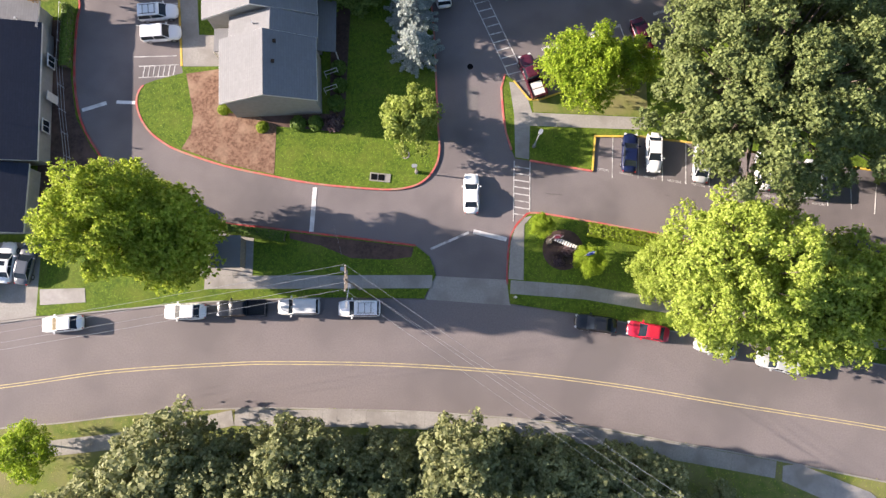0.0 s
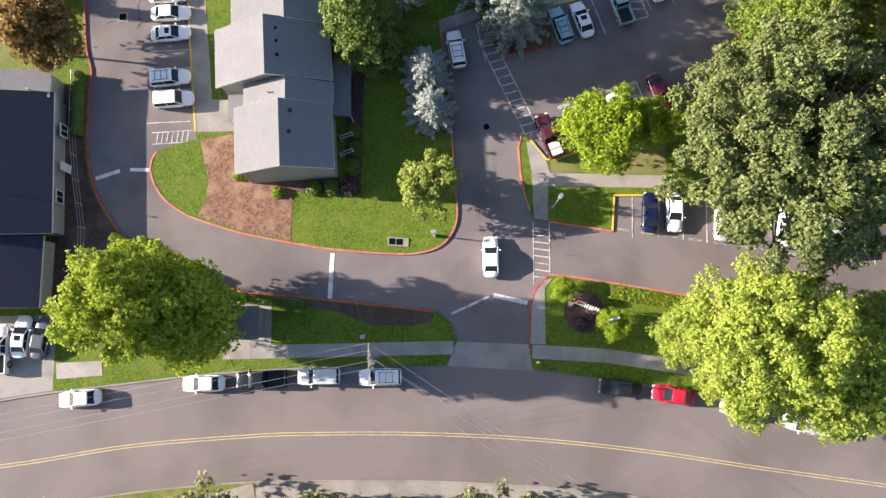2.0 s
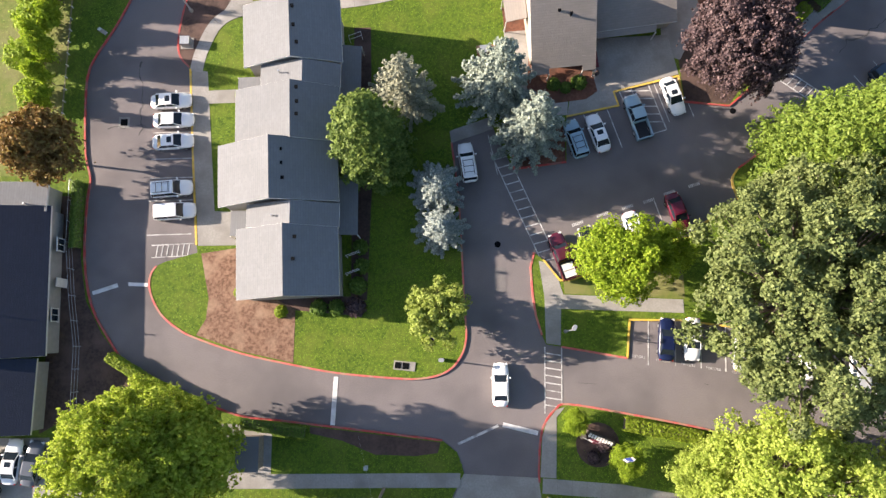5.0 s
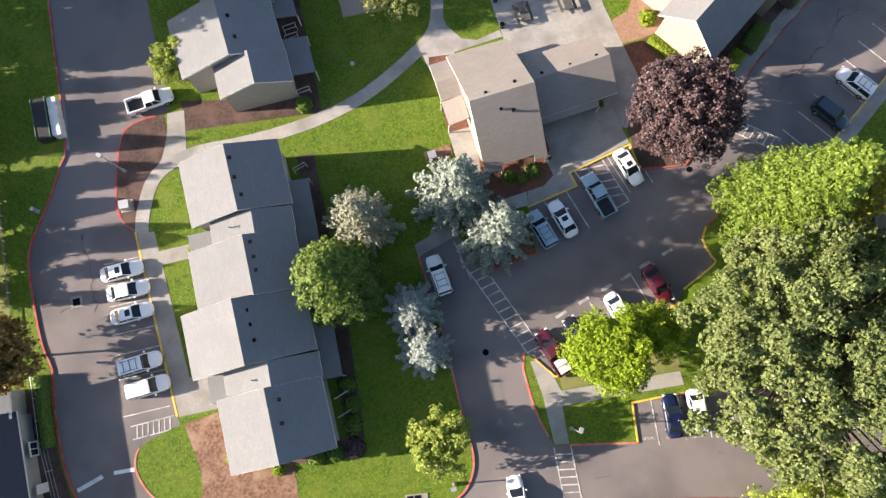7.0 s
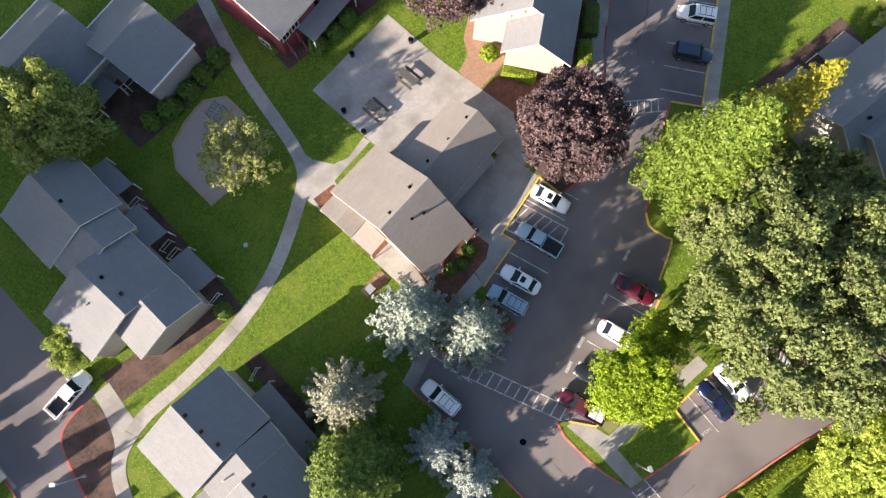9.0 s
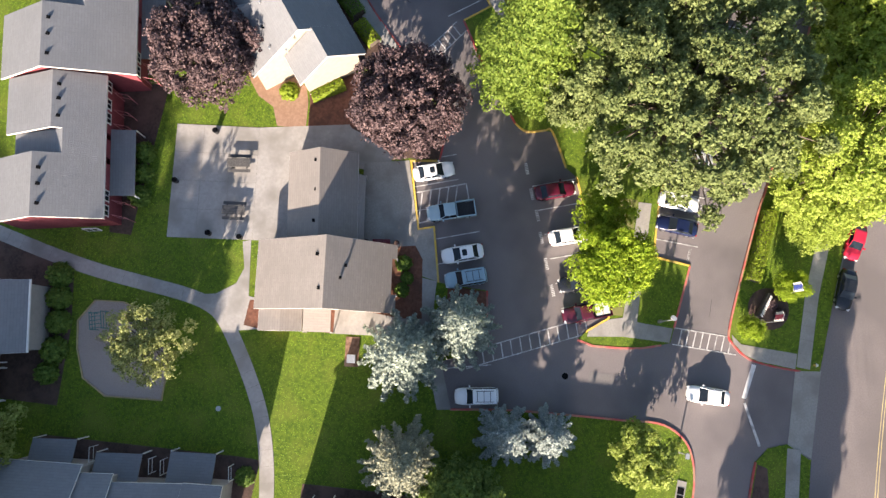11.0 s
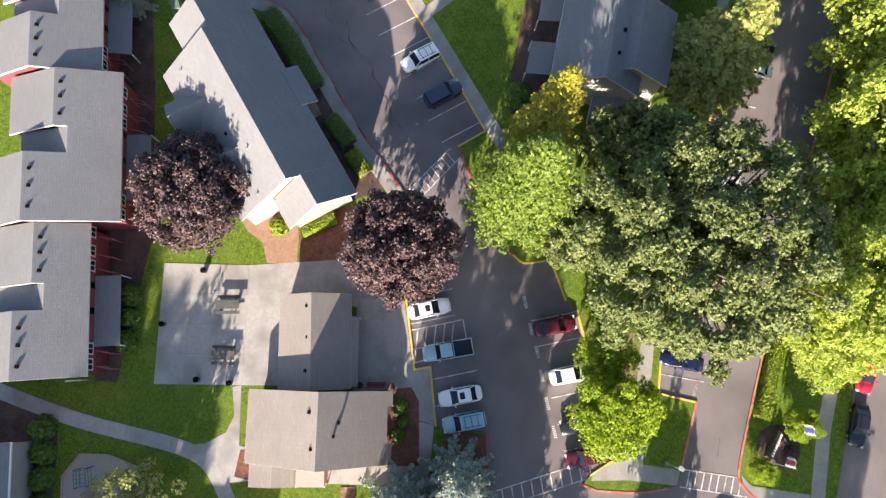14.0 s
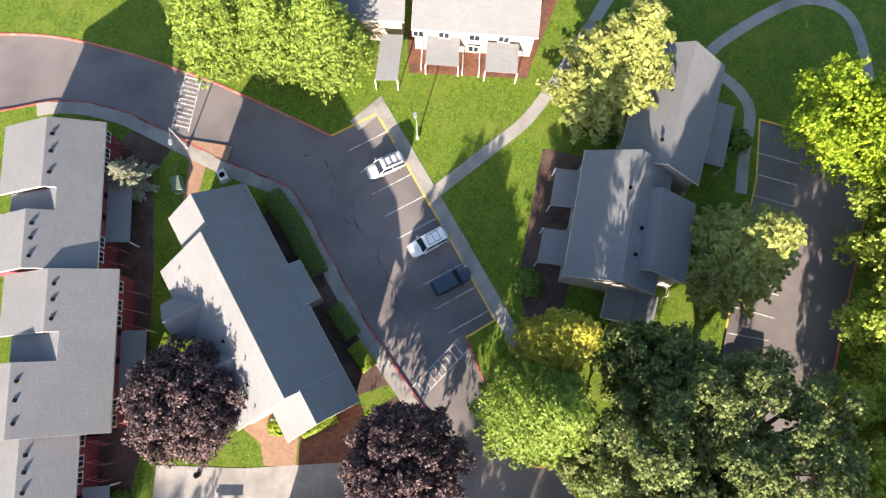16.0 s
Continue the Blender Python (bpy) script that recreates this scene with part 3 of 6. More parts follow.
tagged(part("pit_border", ms, YELLOWWOOD), "low weathered timber border of the gravel area", "border")



def slab_walk(name, line, width, step, material, label, side=0.0, z=0.156):
    """A walk cast in slabs with open joints on a darker bed."""
    bed = setting(name, Mesh().strip(line, width, -0.2, z - 0.012, side), JOINT, label)
    pts = [Vector(p) for p in line]
    cum = [0.0]
    for a, b in zip(pts[:-1], pts[1:]):
        cum.append(cum[-1] + (b - a).length)

    def at(s):
        s = min(max(s, 0.0), cum[-1])
        for i in range(len(pts) - 1):
            if s <= cum[i + 1] + 1e-9:
                return pts[i].lerp(pts[i + 1], (s - cum[i]) / max(cum[i + 1] - cum[i], 1e-9))
        return pts[-1]
    n = max(1, round(cum[-1] / step))
    for i in range(n):
        s0, s1 = cum[-1] * i / n + 0.015, cum[-1] * (i + 1) / n - 0.015
        seg = [tuple(at(s0)), tuple(at((s0 + s1) / 2)), tuple(at(s1))]
        band = Mesh().strip([seg[0][:2], seg[2][:2]], width + 0.1, 0, 1, side).v
        NOGRASS.append([band[1][:2], band[2][:2], band[6][:2], band[5][:2]])
        part("slab", Mesh().strip(seg, width - 0.02, z - 0.08, z + 0.004 * ((i * 7) % 3), side), material, bed)


slab_walk("garden_path", path, 1.55, 1.7, PALE, "pale curved concrete garden path in cast slabs")
slab_walk("office_walk", office_kerb[1:-6], 1.6, 1.8, CONCRETE, "grey concrete walk along the office in cast slabs", 1.0)
slab_walk("lot_walk", [(66.6, 64.6), (69.6, 62.0), (54.6, 50.9), (46.2, 44.8), (40.5, 40.8)], 1.6, 1.8, CONCRETE, "grey concrete walk along the north lot", 0.0, 0.154)
slab_walk("north_path", curve([(59.4, 54.2), (66.5, 47.4), (70.6, 43.8), (77.5, 40.2), (87.6, 35.6), (102, 29)]), 1.5, 1.8, CONCRETE, "grey concrete path across the north lawn", 0.0, 0.15)
slab_walk("house_path", curve([(64.0, 18.3), (69.0, 18.0), (74.6, 17.4), (77.6, 19.2), (80.0, 22.4), (82.4, 22.1), (86.8, 17.3), (90.2, 12.4), (91.0, 9.4), (90.0, 5.8), (86.6, 3.8), (80.0, 2.6)]), 1.4, 1.8, CONCRETE, "grey concrete path curving round the shaded houses", 0.0, 0.152)
slab_walk("pavement_south", [(-27.0, 6.85), (-12.0, 6.8), (-1.2, 6.75)], 1.5, 1.6, CONCRETE, "grey concrete pavement along the street")
slab_walk("pavement_east", [(7.6, 6.1), (16.0, 5.4), (25.2, 3.8), (48, -0.2), (70, -4.6)], 1.55, 1.6, CONCRETE, "grey concrete pavement along the street", 0.0, 0.15)
slab_walk("street_path", [(-62, -13.9), (-44.6, -11.4), (-36.0, -10.5), (-29.0, -9.3), (-23.2, -8.1)], 1.7, 1.6, CONCRETE, "concrete footpath south of the street", 0.0, 0.15)
slab_walk("street_walk_south", [(-23.0, -8.05), (-11.6, -8.25), (-2.9, -8.55), (9.0, -9.45), (17.0, -10.5), (25.6, -12.1), (36.0, -14.0)], 1.8, 1.6, CONCRETE, "tan concrete pavement south of the street")
NOGRASS.append([(26.0, 79.4), (12.9, 78.1), (13.8, 68.7), (26.8, 70.1)])
patio = setting("patio", Mesh().prism([(26.0, 79.4), (12.9, 78.1), (13.8, 68.7), (26.8, 70.1)], -0.2, 0.14), JOINT, "pale concrete patio of large square slabs")
pa, pb, pc, pd_ = Vector((12.9, 78.1)), Vector((26.0, 79.4)), Vector((26.8, 70.1)), Vector((13.8, 68.7))
for i in range(4):
    for j in range(3):
        cell = []
        for fx, fy in ((i + 0.005, j + 0.005), (i + 0.995, j + 0.005), (i + 0.995, j + 0.995), (i + 0.005, j + 0.995)):
            cell.append(tuple(pa.lerp(pb, fx / 4).lerp(pd_.lerp(pc, fx / 4), fy / 3)))
        part("slab", Mesh().prism(cell, 0.08, 0.152 + 0.003 * ((i + 2 * j) % 3)), PALE, patio)
flat("dry_field", [(-47.4, 44.5), (-47.4, 116), (-130, 116), (-130, 41.0), (-47.4, 41.0)], DRY, "sunlit dry yellow-green field", 0.138)
flat("field_path", [(-53.0, 84.0), (-53.0, 73.0), (-53.3, 68.6), (-55.8, 66.0), (-62.0, 61.0), (-63.5, 63.0), (-57.5, 67.8), (-55.8, 70.0), (-55.4, 84.0)], CONCRETE, "grey path across the field", 0.15)
# paint on the ground


def paint(line, width=0.11, material=None, label="white painted parking line", name="parking_line"):
    setting(name, Mesh().strip(line, width, 0.0, 0.026), material or LINE, label)


paint([(-14.75, 17.8), (-15.05, 12.6)], 0.5, BAR, "white painted stop bar", "stop_bar")
paint([(7.3, 11.55), (3.5, 12.5)], 0.5, BAR, "white painted stop bar", "stop_bar")
paint([(3.0, 12.4), (-1.4, 10.5)], 0.28, LINE, "worn white stop line", "stop_bar")
paint([(-42.4, 27.3), (-39.6, 28.2)], 0.45, BAR, "white painted stop bar", "stop_bar")
paint([(-38.4, 28.3), (-36.2, 28.2)], 0.4, BAR, "white painted stop bar", "stop_bar")


def ladder(a, b, width, n, label="white painted crosswalk ladder"):
    """A striped walkway between a and b."""
    a, b = Vector(a), Vector(b)
    d = (b - a).normalized()
    s = Vector((-d.y, d.x)) * width / 2
    ms = Mesh()
    for o in (s, -s):
        ms.strip([tuple(a + o), tuple(b + o)], 0.12, 0.0, 0.026)
    for i in range(1, n):
        c = a.lerp(b, i / n)
        ms.strip([tuple(c - s - d * 0.12), tuple(c + s + d * 0.12)], 0.13, 0.0, 0.026)
    setting("crosswalk", ms, LINE, label)


ladder((9.05, 13.6), (9.3, 20.8), 1.85, 9)
ladder((9.6, 29.6), (3.6, 43.6), 1.7, 14)
ladder((-36.0, 32.0), (-31.2, 32.2), 1.4, 8)
ladder((36.6, 53.2), (42.6, 48.7), 1.6, 9)
ladder((63.4, 84.95), (70.8, 84.8), 2.0, 13)
for y in (33.9, 37.9, 40.6, 42.9, 46.1, 48.5, 51.0):
    paint([(-36.7, y), (-31.6, y + 0.1)])
for x, y in ((19.1, 23.5), (20.0, 23.6), (23.0, 23.5), (25.8, 23.2), (28.5, 22.8), (31.2, 22.4), (33.9, 21.9), (36.6, 21.5), (39.3, 21.0), (42.0, 20.6), (44.7, 20.1), (47.4, 19.7)):
    if x > 19.5:
        paint([(x, y), (x - 0.3, y - 4.9)])
for x, y in ((50.5, 19.1), (53.2, 18.7), (55.9, 18.2), (58.6, 17.8), (61.3, 17.3), (64.0, 16.8), (66.7, 16.5), (69.4, 16.3)):
    paint([(x, y), (x - 0.8, y - 4.9)])
d = Vector((0.305, -0.952))
for x, y in ((13.8, 48.0), (16.6, 48.6), (19.6, 51.0), (22.3, 51.7), (25.2, 52.3)):
    paint([(x, y), tuple(Vector((x, y)) + d * 5.2)])
for x, y in ((12.3, 28.6), (15.0, 29.5), (17.7, 30.4), (20.4, 31.3), (23.1, 32.3), (25.8, 33.3)):
    paint([(x, y), tuple(Vector((x, y)) - d * 5.2)])
hatch = [Vector(p) for p in ((21.6, 51.6), (23.5, 45.8), (20.4, 44.9), (18.2, 50.6))]
for p, q in zip(hatch, hatch[1:] + hatch[:1]):
    paint([tuple(p), tuple(q)], 0.13)
for k in range(1, 6):
    paint([tuple(hatch[0].lerp(hatch[1], k / 6)), tuple(hatch[3].lerp(hatch[2], (k - 1) / 6))], 0.15)
paint([(2.6, 45.4), (3.6, 40.6)])
du = Vector((-0.588, 0.809))
for k in range(9):
    a = Vector((46.6, 46.3)).lerp(Vector((66.4, 60.7)), k / 8)
    paint([tuple(a), tuple(a + du * 5.1)])
for k, q in enumerate([[(47.5, 57.2), (49.6, 58.6), (52.4, 60.0), (54.0, 61.9), (57.4, 63.6)], [(53.0, 60.6), (55.4, 64.3), (58.6, 66.2)], [(44.5, 55.2), (46.0, 56.6), (47.6, 57.2)], [(59.0, 65.4), (61.6, 67.2), (62.2, 70.0)], [(-38.2, 46.0), (-38.3, 50.5), (-38.6, 55.0)], [(-42.0, 46.9), (-39.0, 47.1), (-37.6, 46.8)], [(12.0, 17.0), (14.0, 16.7)], [(24.4, 16.6), (26.2, 16.2)]]):
    q2 = curve(q, 12)
    q2 = [(x + 0.55 * noise.noise(Vector((x * 1.1, y * 1.1, k))), y + 0.55 * noise.noise(Vector((x * 1.1, y * 1.1, k + 7.5)))) for x, y in q2]
    ms = Mesh()
    for a, b in zip(q2[:-1], q2[1:]):
        w = 0.04 + 0.3 * max(0.0, noise.noise(Vector((a[0] * 0.8, a[1] * 0.8, 3.3 + k))))
        if noise.noise(Vector((a[0] * 0.5, a[1] * 0.5, 11.7))) > -0.28:
            ms.strip([a, b], w, 0.0, 0.018 + 0.002 * (len(ms.v) // 8 % 2))
    setting("crack_seal", ms, TAR, "dark sealed crack in the asphalt")
for cx, cy, sx, sy in ((3.5, 28.4, 1.5, 2.8),):
    setting("asphalt_patch", Mesh().box(cx, cy, 0.0, sx, sy, 0.03), PATCHM, "squarish patch of newer asphalt")
for cx, cy in ((3.4, 32.4), (31.4, 48.0)):
    c = Mesh().tube((cx, cy, -0.1), (cx, cy, 0.03), 0.36, 0.36, 18)
    tagged(part("manhole_cover", c, VENT), "round cast-iron manhole cover set in asphalt", "manhole cover")

# ---- houses ----


def roof_uv(me, o, u, v):
    uv = me.uv_layers.new(name="uv").data
    for lp in me.loops:
        p = me.vertices[lp.vertex_index].co - o
        uv[lp.index].uv = (p.dot(u), p.dot(v))


def gable(house, a, b, za, wl, wr, zl, zr, roof=None, wall=None, over=0.4, ends=0.35, thick=0.2, walls=True):
    """A gabled block: ridge from a to b at height za; wl, wr: from the ridge to the left and right eaves, at heights zl and zr."""
    roof, wall = roof or ROOF, wall or SIDING
    a, b = Vector((*a, za)), Vector((*b, za))
    d = (b - a).normalized()
    n = Vector((-d.y, d.x, 0))
    a2, b2 = a - d * 0.0, b + d * 0.0
    for w, z, s in ((wl, zl, 1), (wr, zr, -1)):
        if w <= 0:
            continue
        e0, e1 = a2 + n * (s * w), b2 + n * (s * w)
        e0.z = e1.z = z
        quad = [a2, e0, e1, b2] if s > 0 else [a2, b2, e1, e0]
        ms = Mesh().slab(quad, thick)
        me = ms.make("roof_slope")
        roof_uv(me, a2, d, (e0 - a2).normalized())
        part("roof_slope", me, roof, house)
        f = Mesh()
        for p, q in ((e0, e1), (a2, e0), (b2, e1)):
            dv = (q - p).normalized()
            up = Vector((0, 0, 1))
            sd = dv.cross(up).normalized() * 0.012
            lift = Vector((0, 0, -0.015))
            drop = Vector((0, 0, -thick - 0.05))
            vs = [p - sd + lift, p + sd + lift, q + sd + lift, q - sd + lift, p - sd + drop, p + sd + drop, q + sd + drop, q - sd + drop]
            f.add(vs, [(0, 1, 2, 3), (7, 6, 5, 4), (0, 4, 5, 1), (1, 5, 6, 2), (2, 6, 7, 3), (3, 7, 4, 0)])
        part("fascia", f, TRIM, house, "white painted fascia board")
    if walls:
        a3, b3 = a + d * ends, b - d * ends
        prof = []
        wl2, wr2 = max(wl - over, 0.0), max(wr - over, 0.0)
        zl2 = za - (za - zl) * wl2 / wl if wl > 0 else za
        zr2 = za - (za - zr) * wr2 / wr if wr > 0 else za
        for o in (a3, b3):
            for off, z in ((wl2, 0.0), (wl2, zl2 - thick), (0, za - thick), (-wr2, zr2 - thick), (-wr2, 0.0)):
                p = o + n * off
                prof.append((p.x, p.y, z))
        ms = Mesh().add(prof, [(0, 1, 2, 3, 4), (9, 8, 7, 6, 5), (0, 5, 6, 1), (1, 6, 7, 2), (2, 7, 8, 3), (3, 8, 9, 4), (4, 9, 5, 0)])
        me = ms.make("wall")
        me.validate()
        bm = bmesh.new()
        bm.from_mesh(me)
        bmesh.ops.recalc_face_normals(bm, faces=bm.faces)
        bm.to_mesh(me)
        bm.free()
        part("wall", me, wall, house)


def gutters(house, a, b, wl, wr, zl, zr):
    """White gutters along both eaves of a gabled block."""
    a, b = Vector((*a, 0)), Vector((*b, 0))
    d = (b - a).normalized()
    n = Vector((-d.y, d.x, 0))
    for w, z in ((wl + 0.09, zl), (-wr - 0.09, zr)):
        p, q = a + n * w, b + n * w
        ms = Mesh().strip([(p.x, p.y), (q.x, q.y)], 0.15, z - 0.18, z + 0.01)
        part("gutter", ms, TRIM, house, "white gutter")


def lean_to(house, quad, thick=0.14, posts=(), roof=None, drop=2.4):
    """A low patio roof on posts: upper corners in turn."""
    me = Mesh().slab(quad, thick).make("patio_roof")
    q = [Vector(p) for p in quad]
    roof_uv(me, q[0], (q[1] - q[0]).normalized(), (q[3] - q[0]).normalized())
    part("patio_roof", me, roof or ROOF, house)
    for i in posts:
        p = q[i]
        part("post", Mesh().box(p.x, p.y, p.z / 2 - 0.05, 0.12, 0.12, p.z - 0.1), TRIM, house, "white post")


def vents(house, pts):
    for x, y, z in pts:
        v = Mesh().box(x, y, z + 0.02, 0.28, 0.28, 0.24).box(x, y, z + 0.15, 0.36, 0.36, 0.04)
        part("roof_vent", v, VENT, house, "dark metal roof vent")


def pipes(house, pts):
    for x, y, z in pts:
        part("vent_pipe", Mesh().tube((x, y, z - 0.3), (x, y, z + 0.45), 0.07).tube((x, y, z + 0.42), (x, y, z + 0.5), 0.12), METAL, house, "thin vent pipe")


def window(house, x, y, z, w, h, rz, deep=0.06):
    """A framed window on a wall that faces the direction rz."""
    c, s = math.cos(radians(rz)), math.sin(radians(rz))
    fr = Mesh()
    for dy, dz, sy, sz in ((0, h / 2, w + 0.2, 0.1), (0, -h / 2, w + 0.2, 0.1), (w / 2, 0, 0.1, h), (-w / 2, 0, 0.1, h), (0, 0, 0.06, h)):
        fr.box(x - s * dy, y + c * dy, z + dz, deep * 2, sy, sz, rz)
    f = part("window_frame", fr, TRIM, house, "white window frame")
    part("pane", Mesh().box(x, y, z, deep, w - 0.05, h - 0.05, rz), GLASS, f, "dark reflecting pane")


def privacy_frame(house, x, y, rz, w=1.3, h=2.0, material=None):
    """The white posts and rails of a porch screen."""
    c, s = math.cos(radians(rz)), math.sin(radians(rz))
    ms = Mesh()
    for o in (0, w):
        ms.box(x + c * o, y + s * o, h / 2, 0.07, 0.07, h, rz)
    for z in (h, h * 0.55):
        ms.box(x + c * w / 2, y + s * w / 2, z, w, 0.05, 0.06, rz)
    part("porch_rail", ms, material or TRIM, house, "painted porch rail")


# townhouse with grey roof beside the loop
h = thing("townhouse", (0, 0, 0), 0, "two-storey grey townhouse row with stepped grey shingle roofs", "house", "townhouse rows")
for a, b, wl, zl, edge in (((-19.0, 26.1), (-19.3, 33.6), 5.4, 5.4, -13.8), ((-18.6, 33.6), (-18.6, 36.1), 5.1, 5.3, -13.8), ((-20.6, 36.1), (-20.9, 42.9), 6.2, 5.3, -14.0),
                           ((-18.8, 42.9), (-19.0, 49.3), 6.5, 5.1, -13.9), ((-17.8, 49.3), (-17.8, 51.9), 4.9, 5.4, -13.9), ((-19.0, 51.9), (-19.4, 59.3), 5.6, 5.4, -13.9)):
    wr = edge - (a[0] + b[0]) / 2
    gable(h, a, b, 5.3 + 0.43 * wr, wl, wr, zl, 5.3)
lean_to(h, [(-14.6, 33.2, 3.0), (-14.6, 41.2, 3.0), (-12.2, 41.2, 2.5), (-12.2, 33.2, 2.5)], posts=(2, 3))
lean_to(h, [(-14.4, 46.4, 3.0), (-14.4, 55.4, 3.0), (-12.0, 55.4, 2.5), (-12.0, 46.4, 2.5)], posts=(2, 3))
lean_to(h, [(-22.6, 33.2, 3.1), (-22.6, 36.0, 3.1), (-26.2, 36.0, 2.8), (-26.2, 33.2, 2.8)], posts=(2, 3))
lean_to(h, [(-22.0, 49.6, 3.1), (-22.0, 51.6, 3.1), (-26.0, 51.6, 2.8), (-26.0, 49.6, 2.8)], posts=(2, 3))
for y in (29.0, 31.0, 42.2, 44.6, 57.0):
    privacy_frame(h, -13.6, y, 20, 1.5)
vents(h, [(-18.0, 32.2, 7.36), (-18.1, 29.9, 7.36), (-19.7, 41.5, 7.56), (-19.6, 40.0, 7.56), (-19.4, 38.4, 7.56), (-18.2, 48.3, 7.66), (-18.1, 46.7, 7.66), (-18.1, 45.3, 7.66), (-18.9, 57.6, 7.66), (-18.7, 55.4, 7.66), (-18.3, 53.4, 7.66)])
pipes(h, [(-20.6, 34.6, 6.5), (-20.4, 50.6, 6.35)])

# clubhouse with steep brown-grey roof and its low wing
h = thing("clubhouse", (0, 0, 0), 0, "clubhouse with steep brown-grey shingle roof and pale gable", "house")
gable(h, (7.0, 58.7), (14.4, 59.4), 7.2, 8.0, 5.6, 2.3, 3.1, ROOF_BROWN, SIDING_TAN, 0.9, 0.3)
CD, CN = Vector((0.9956, 0.0942)), Vector((0.0942, -0.9956))
for u0, u1, n1, z1 in ((0.0, 2.0, 7.0, 2.07), (2.0, 5.9, 6.5, 2.43), (5.9, 7.43, 7.0, 2.07)):
    q = [Vector((7.0, 58.7)) + CD * u + CN * n for u, n in ((u0, 5.59), (u1, 5.59), (u1, n1), (u0, n1))]
    lean_to(h, [(*q[0], 3.1), (*q[1], 3.1), (*q[2], z1), (*q[3], z1)], 0.18, (2, 3) if n1 > 6.8 else (), ROOF_BROWN)
gable(h, (14.3, 60.7), (24.2, 62.0), 4.5, 3.7, 3.9, 2.4, 2.4, ROOF_BROWN, SIDING_TAN, 0.5)
lean_to(h, [(15.1, 57.2, 2.4), (22.4, 58.1, 2.4), (22.3, 57.0, 2.1), (15.1, 56.2, 2.1)], roof=ROOF_BROWN, posts=(2,))
gable(h, (4.3, 63.4), (7.1, 63.7), 3.0, 2.4, 2.2, 2.6, 2.6, ROOF_BROWN, SIDING_TAN, 0.2)
lean_to(h, [(7.2, 58.4, 3.1), (7.0, 61.3, 3.1), (4.5, 61.1, 2.5), (4.8, 58.2, 2.5)], roof=ROOF_BROWN, posts=(2, 3))
for x, y, z in ((9.0, 59.4, 6.8), (12.4, 60.1, 6.6), (16.2, 61.5, 4.1), (19.6, 61.8, 4.1), (22.8, 62.3, 4.1)):
    vents(h, [(x, y, z)])
for x, y in ((10.34, 57.5), (11.66, 57.15)):
    part("chimney_cap", Mesh().tube((x, y, 5.3), (x, y, 6.3), 0.1, 0.1, 10).box(x, y, 6.34, 0.34, 0.26, 0.1), VENT, h, "metal flue cap")
for x, y in ((15.6, 56.5), (19.6, 56.9)):
    window(h, x + 1.4, y + 0.75, 1.2, 1.4, 1.2, -83)

# office, turned to the north-east
U, N = Vector((0.803, 0.596)), Vector((-0.596, 0.803))
O = Vector((35.3, 58.7))


def off(u, n):
    return tuple(O + U * u + N * n)


h = thing("office_building", (0, 0, 0), 0, "long office house with steep grey roof and cream gable", "house")
gable(h, off(3.3, 5.6), off(21.9, 5.6), 9.7, 6.4, 5.6, 4.9, 5.2, ROOF, SIDING_TAN, 0.5)
gable(h, off(-0.2, 4.2), off(3.5, 4.2), 8.7, 3.8, 4.2, 5.6, 5.2, ROOF, SIDING_TAN, 0.7, 0.9)
gable(h, off(21.7, 4.9), off(26.2, 4.9), 9.1, 3.7, 4.9, 6.2, 5.2, ROOF, SIDING_TAN, 0.4)
gable(h, off(16.2, 7.4), off(16.2, 13.3), 7.3, 2.2, 2.3, 5.4, 5.4, ROOF, SIDING_TAN, 0.3)
gable(h, off(9.5, 7.4), off(9.5, 13.2), 7.7, 2.5, 2.0, 5.4, 5.6, ROOF, SIDING_TAN, 0.3)
gable(h, off(11.2, 0.6), off(15.9, 0.6), 5.75, 0.6, 1.9, 5.3, 4.8, ROOF, SIDING_TAN, 0.2)
vents(h, [(*off(6.5, 8.5), 7.4), (*off(11.5, 8.8), 7.2)])
pipes(h, [(*off(8.6, 7.6), 8.1), (*off(12.2, 7.4), 8.2), (*off(4.2, 9.0), 7.0), (*off(20.5, 9.8), 6.4), (*off(2.2, 7.6), 8.7)])
for u in (3.4, 6.4, 19.0, 22.0):
    window(h, *off(u, 0.48), 1.7, 1.6, 1.2, -53.4)
for u, z in ((0, 1.5), (0, 4.2)):
    window(h, *off(1.9, 2.6), z, 1.5, 1.2, -143.4)

# townhouse row with barn-red walls
RU, RN = Vector((0.984, 0.18)), Vector((-0.18, 0.984))


def row(o, u, n):
    return tuple(Vector(o) + RU * u + RN * n)


